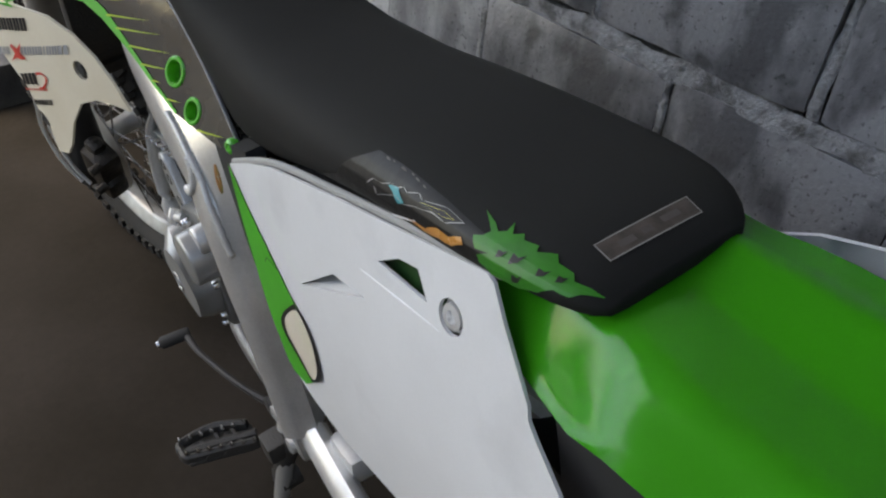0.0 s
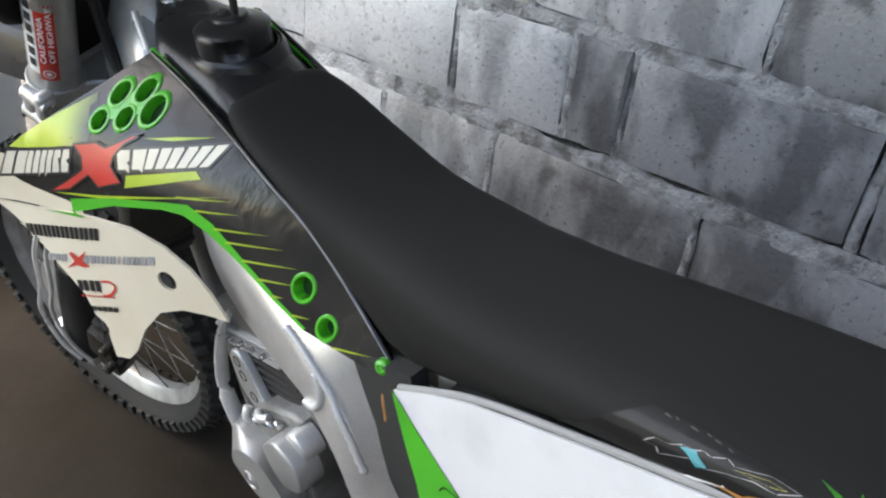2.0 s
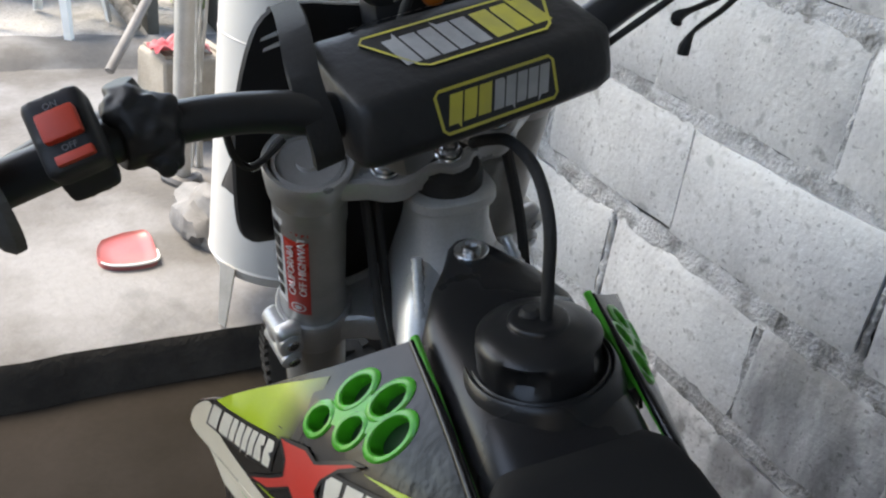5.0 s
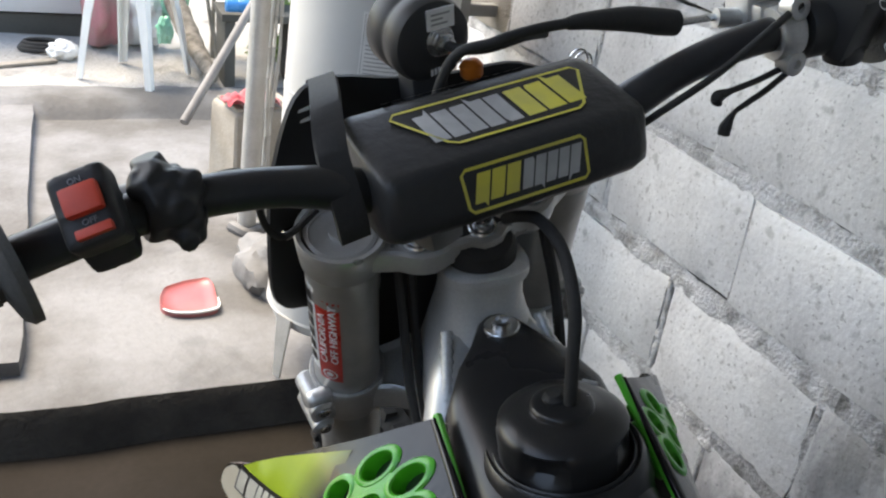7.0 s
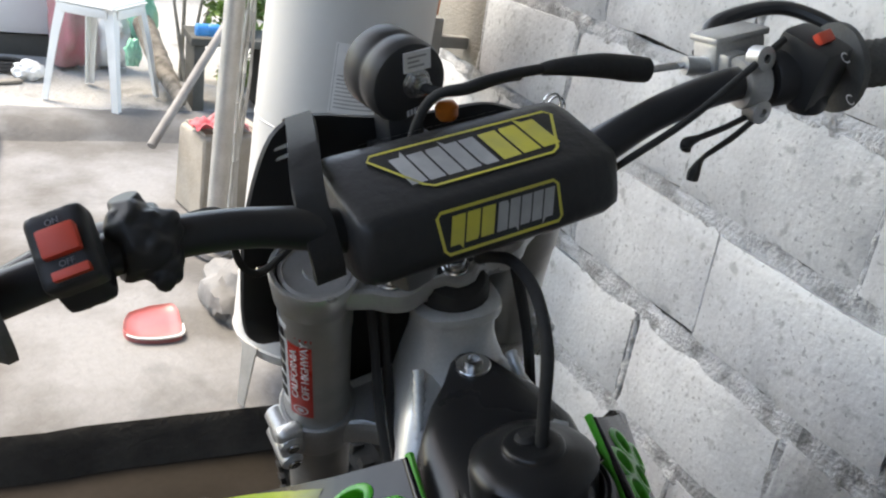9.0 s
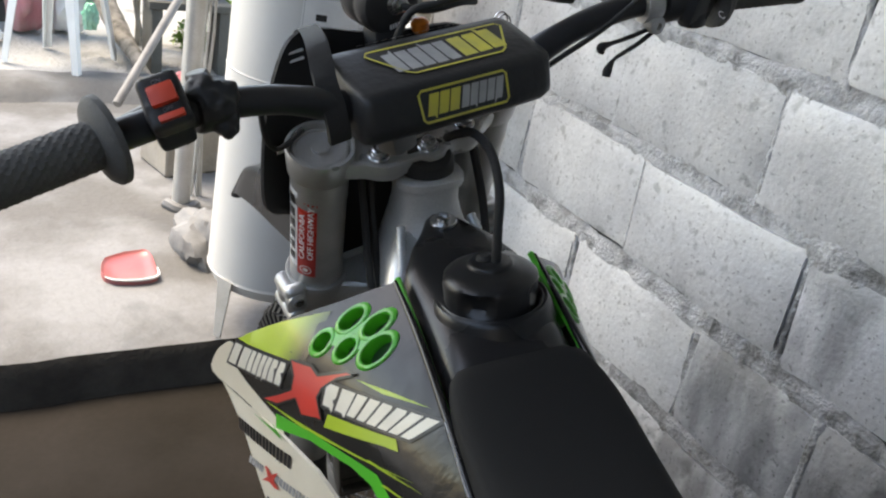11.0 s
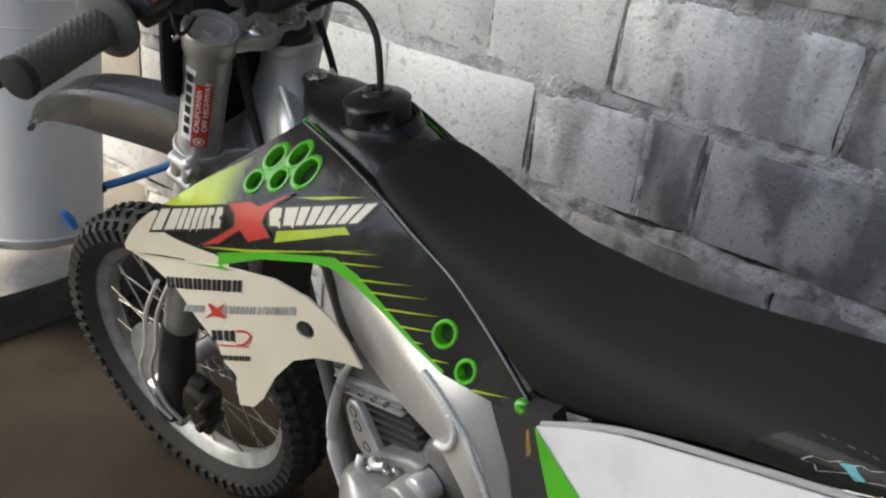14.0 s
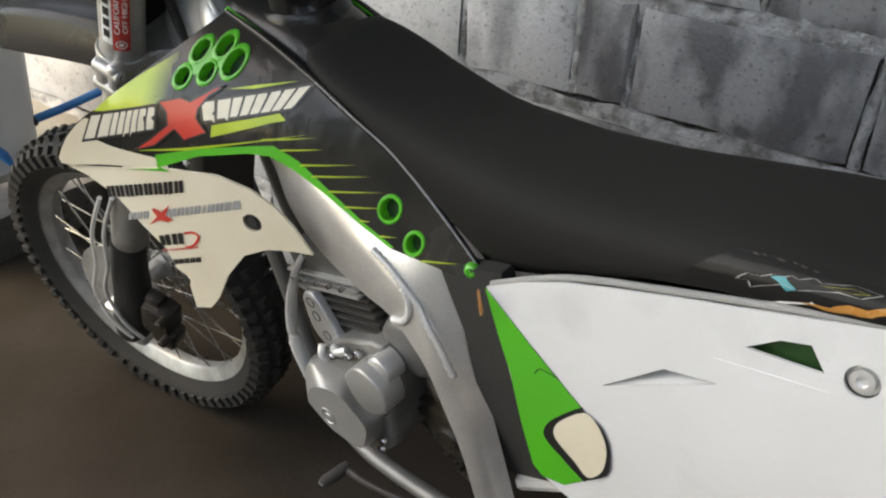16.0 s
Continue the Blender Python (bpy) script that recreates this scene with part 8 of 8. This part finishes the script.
part("brake_cable", bm, RUBBER, brake)
WIRES = [
    ([(0.02, -0.012, 0.03), (-0.02, -0.014, 0.012), (-0.07, -0.012, -0.012), (-0.12, -0.002, -0.035), (-0.14, 0.02, -0.06)], 0.0028),
    ([(-0.002, -0.006, -0.024), (-0.03, -0.01, -0.026), (-0.058, -0.014, -0.026), (-0.070, -0.016, -0.026), (-0.074, -0.017, -0.028), (-0.070, -0.017, -0.032)], [0.0024, 0.0024, 0.0024, 0.0045, 0.004, 0.002]),
    ([(0.004, -0.008, -0.026), (-0.022, -0.012, -0.034), (-0.045, -0.016, -0.038), (-0.056, -0.016, -0.042), (-0.064, -0.017, -0.050), (-0.066, -0.017, -0.056)], [0.0024, 0.0024, 0.0022, 0.0018, 0.0046, 0.0044]),
]
for pts, r in WIRES:
    bm = bmesh.new()
    tube(bm, [c + Vector(p) for p in pts], r, 8)
    part("loose_wire", bm, RUBBER, brake, "cut black wire along the bar")

# -- bar pad --
PAD_X = [-0.094, -0.091, -0.084, -0.05, 0.0, 0.05, 0.088, 0.096, 0.1]
PAD_S = [0.84, 0.93, 0.985, 1.0, 1.0, 1.0, 0.985, 0.93, 0.84]
PROFILE = [(-0.030, 1.205), (-0.040, 1.2085), (-0.046, 1.214), (-0.0475, 1.222), (-0.0435, 1.2445), (-0.040, 1.2505), (-0.033, 1.2535), (0.024, 1.2705), (0.034, 1.272), (0.043, 1.268), (0.051, 1.256), (0.053, 1.240), (0.050, 1.212), (0.040, 1.203)]
bm = bmesh.new()
rings = []
for x, s in zip(PAD_X, PAD_S):
    rings.append([(x + 0.004 * noise.noise((x * 30, y * 40, z * 40)), y * s + 0.0012 * noise.noise((x * 22, y * 30, z * 30 + 5)), 1.240 + (z - 1.240) * s + 0.0012 * noise.noise((x * 25 + 3, y * 30, z * 30))) for y, z in PROFILE])
loft(bm, rings)
pad = part("bar_pad", bm, PAD_VINYL, bike, "black handlebar pad with yellow and silver printed panels", BARS, 50)


def pad_face(p, q, shift=0.0):
    """Flat strip of the pad between two corners of its profile; u across, v from p to q."""
    a, b = Vector((0, *p)), Vector((0, *q))
    d = (b - a).normalized()
    nrm = Vector((1, 0, 0)).cross(d)
    return lambda u, v: (a + d * v + Vector((u, 0, 0)), nrm)


front = pad_face((-0.0474, 1.2225), (-0.0436, 1.2445))
top_face = pad_face((-0.033, 1.2535), (0.030, 1.2725))
FR = [(-0.038, -0.003), (0.044, -0.003), (0.047, 0.0), (0.047, 0.022), (0.044, 0.025), (-0.040, 0.025), (-0.043, 0.022), (-0.041, 0.0)]
TP = [(-0.058, 0.055), (0.078, 0.055), (0.082, 0.050), (0.064, 0.014), (0.058, 0.010), (-0.032, 0.010), (-0.038, 0.014), (-0.062, 0.050)]
for surf, outline, nm in ((front, FR, "front"), (top_face, TP, "top")):
    bm = bmesh.new()
    patch(bm, outline, surf, 0.0008, 0.002, (), 0.02)
    backing = part("pad_print", bm, INK, bike, "black printed panel on the bar pad", BARS)
    bm = bmesh.new()
    band(bm, surf, outline, 0.0022, 0.0011)
    part("print_border", bm, YELLOW, backing, "pale yellow border")
    if nm == "front":
        name_blocks("print_block", YELLOW, backing, surf, (-0.037, 0.002), (-0.004, 0.002), (0.019, 0.019, 3), 0.12, 0.25, 0.0011, "yellow plain name shape", 3)
        name_blocks("print_block", SILVER_PRINT, backing, surf, (-0.003, 0.002), (0.041, 0.002), (0.019, 0.019, 5), 0.12, 0.25, 0.0011, "silver plain name shape", 2)
    else:
        name_blocks("print_block", YELLOW, backing, surf, (0.066, 0.050), (0.018, 0.048), (-0.032, -0.032, 3), 0.12, -0.1, 0.0011, "yellow plain name shape", 3)
        name_blocks("print_block", SILVER_PRINT, backing, surf, (0.016, 0.048), (-0.050, 0.046), (-0.032, -0.030, 5), 0.12, -0.1, 0.0011, "silver plain name shape", 2)
back_top = pad_face((0.033, 1.2728), (0.0435, 1.2685))
name_blocks("print_bar", SILVER_PRINT, pad, back_top, (0.05, 0.003), (-0.06, 0.003), (0.005, 0.005, 13), 0.3, 0, 0.002, "", 1)
bm = bmesh.new()
for k in range(2):
    pts = [(0.104 + 0.008 * math.cos(t) + 0.005 * k, 0.046 + 0.002 * k, 1.264 - 0.004 * k + 0.008 * math.sin(t)) for t in [0.63 * i for i in range(11)]]
    tube(bm, pts, 0.0009, 6, 2)
box(bm, (0.096, 0.046, 1.258), (0.010, 0.010, 0.016), 0.003)
part("key_ring", bm, STEEL, pad, "small steel split rings")

# -- canister lamp housing on the plate --
bm = bmesh.new()
a = Vector((0.0075, 0.085, 1.290))
ax = Vector((-0.10, 1.0, 0.16)).normalized()
lathe(bm, a, a + ax, [(0.0, 0.0), (0.024, 0.0), (0.0305, 0.003), (0.0325, 0.009), (0.0325, 0.020), (0.0314, 0.022), (0.0314, 0.026), (0.0325, 0.028), (0.0325, 0.046), (0.030, 0.050), (0.0, 0.050)], 40)
can = part("lamp_canister", bm, BLACK_PLASTIC, bike, "round matt black canister with a cable gland", BARS, 40)
cf = flat_surf(a - ax * 0.0004, (1, 0.10, 0), Vector((1, 0.10, 0)).normalized().cross(ax) * -1)
bm = bmesh.new()
up_c = Vector((0, -0.16, 1)).normalized()
cf = flat_surf(a, (1, 0.1, 0), up_c)
patch(bm, [(-0.007, 0.011), (0.016, 0.011), (0.016, 0.0265), (-0.007, 0.0265)], cf, 0.0012, 0.001)
part("can_label", bm, STICKER, can, "small white label")
bm = bmesh.new()
for k, w in enumerate((0.014, 0.010, 0.016)):
    patch(bm, [(-0.004, 0.0145 + 0.0036 * k), (-0.004 + w, 0.0145 + 0.0036 * k), (-0.004 + w, 0.016 + 0.0036 * k), (-0.004, 0.016 + 0.0036 * k)], cf, 0.0017)
part("label_bars", bm, GREY_INK, can)
name_blocks("can_bar", STICKER, can, cf, (-0.006, -0.024), (0.022, -0.019), (0.005, 0.004, 9), 0.25, 0, 0.0012)
bm = bmesh.new()
g0 = cf(0.004, 0.001)[0]
lathe(bm, g0 + ax * 0.002, g0 - ax, [(0.0105, 0), (0.0105, 0.004), (0.0085, 0.0045), (0.0085, 0.010), (0.0055, 0.012)], 6)
lathe(bm, g0 + ax * 0.002, g0 - ax, [(0.0118, 0), (0.0118, 0.002), (0.0105, 0.0025)], 24)
part("cable_gland", bm, STEEL, can, "bright hexagonal cable gland")
bm = bmesh.new()
tube(bm, [g0 - ax * 0.008, g0 - ax * 0.018 + Vector((0.008, 0, -0.002)), g0 + Vector((0.035, -0.012, -0.010)), g0 + Vector((0.07, 0.0, -0.012)), g0 + Vector((0.10, 0.02, -0.02))], 0.0038, 10)
part("lamp_cable", bm, RUBBER, can)
bm = bmesh.new()
box(bm, (0.002, 0.10, 1.237), (0.05, 0.035, 0.018), 0.004)
box(bm, (0.002, 0.105, 1.253), (0.03, 0.03, 0.028), 0.004)
part("can_bracket", bm, BLACK_PLASTIC, can)
bm = bmesh.new()
lathe(bm, (0.034, 0.085, 1.258), (0.034, 0.080, 1.4), [(0.0065, 0), (0.0088, 0.003), (0.0092, 0.010), (0.006, 0.014), (0.002, 0.015)], 18)
part("amber_lens", bm, AMBER, can, "small amber marker lens")

# cables down the steering head
for pts, r in (([(-0.060, 0.085, 1.15), (-0.062, 0.075, 1.08), (-0.066, 0.05, 1.0), (-0.06, 0.0, 0.9)], 0.0042), ([(-0.046, 0.09, 1.15), (-0.052, 0.082, 1.06), (-0.056, 0.05, 0.98), (-0.05, 0.0, 0.9)], 0.0042), ([(0.055, 0.07, 1.16), (0.062, 0.05, 1.08), (0.06, 0.03, 1.0), (0.055, -0.02, 0.92)], 0.0048)):
    bm = bmesh.new()
    tube(bm, pts, r, 8)
    part("control_cable", bm, RUBBER, bike, "black cable down the steering head")
bm = bmesh.new()
tube(bm, [(-0.119, -0.480, 0.897), (-0.122, -0.484, 0.888), (-0.123, -0.487, 0.876), (-0.121, -0.483, 0.866), (-0.118, -0.479, 0.88), (-0.119, -0.480, 0.897)], 0.0013, 6)
part("copper_loop", bm, COPPER, bike, "loop of copper wire")


# ---- blocks of the wall, last: pieces on shared meshes ----
def block_mesh(seed, length, height):
    r = random.Random(seed)
    bm = bmesh.new()
    nu, nv = 5, 3
    us = [0, 0.05, 0.35, 0.66, 0.95, 1]
    ws = [0, 0.12, 0.88, 1]
    g = []
    for i, u in enumerate(us):
        col = []
        for j, w in enumerate(ws):
            edge = i in (0, len(us) - 1) or j in (0, len(ws) - 1)
            corner = i in (0, len(us) - 1) and j in (0, len(ws) - 1)
            x = (0.005 if edge else 0.0) + (0.003 if corner else 0) + r.uniform(-0.0015, 0.0025)
            y = -(u - 0.5) * length + (r.uniform(-0.005, 0.005) if edge else 0)
            z = (w - 0.5) * height + (r.uniform(-0.005, 0.005) if edge else 0)
            col.append(bm.verts.new((x, y, z)))
        g.append(col)
    for i in range(len(us) - 1):
        for j in range(len(ws) - 1):
            bm.faces.new((g[i][j], g[i][j + 1], g[i + 1][j + 1], g[i + 1][j]))
    border = [g[0][j] for j in range(len(ws))] + [g[i][-1] for i in range(1, len(us))] + [g[-1][j] for j in range(len(ws) - 2, -1, -1)] + [g[i][0] for i in range(len(us) - 2, 0, -1)]
    back = [bm.verts.new((0.05, v.co.y, v.co.z)) for v in border]
    for i in range(len(border)):
        k = (i + 1) % len(border)
        bm.faces.new((border[i], border[k], back[k], back[i]))
    bmesh.ops.recalc_face_normals(bm, faces=bm.faces)
    me = bpy.data.meshes.new("block")
    bm.to_mesh(me)
    bm.free()
    me.shade_smooth()
    me.set_sharp_from_angle(angle=radians(28))
    return me


meshes = {}
TEAL_PAINT = mat("teal_painted_block", (0.05, 0.15, 0.19), 0.5, scale=6, grain=60, bump=0.25, dist=0.003, other=(0.16, 0.19, 0.22), amount=0.8, per_object=0.1)
for lo, hi, joints in COURSES:
    ys = list(joints)
    while ys[-1] > -4.0:
        ys.append(ys[-1] - 0.405 + br.uniform(-0.012, 0.012))
    ys = [ys[0] + 0.4] + ys
    for a, b in zip(ys, ys[1:]):
        gap = 0.011 if b > -0.4 else 0.017
        length, height = round((a - b) - gap, 2), round(hi - lo + 0.020, 2)
        key = (length, height, br.randrange(2))
        if key not in meshes:
            meshes[key] = block_mesh(len(meshes) + 1, length, height)
            meshes[key].materials.append(BLOCK)
        ob = new("block", meshes[key])
        ob.parent = wall
        ob.matrix_basis = pose(WALL_X + br.uniform(-0.003, 0.003), (a + b) / 2, (lo + hi) / 2, br.uniform(-0.5, 0.5), br.uniform(-0.4, 0.4), br.uniform(-0.5, 0.5))
        if b > 1.25 or (a < -1.3 and lo > 0.9):
            ob.material_slots[0].link = "OBJECT"
            ob.material_slots[0].material = RAW_BLOCK if b > 1.25 else TEAL_PAINT
        # shade low and to the rear is put into the block colour
        elif shaded_zone((a + b) / 2, lo):
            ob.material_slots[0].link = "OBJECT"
            ob.material_slots[0].material = BLOCK_STAINED_DEEP_SHADE if (a + b) / 2 < (0.0 if lo < 0.6 else -0.3 if lo < 0.8 else -0.7 if lo < 1.0 else -9) else BLOCK_STAINED_SHADE
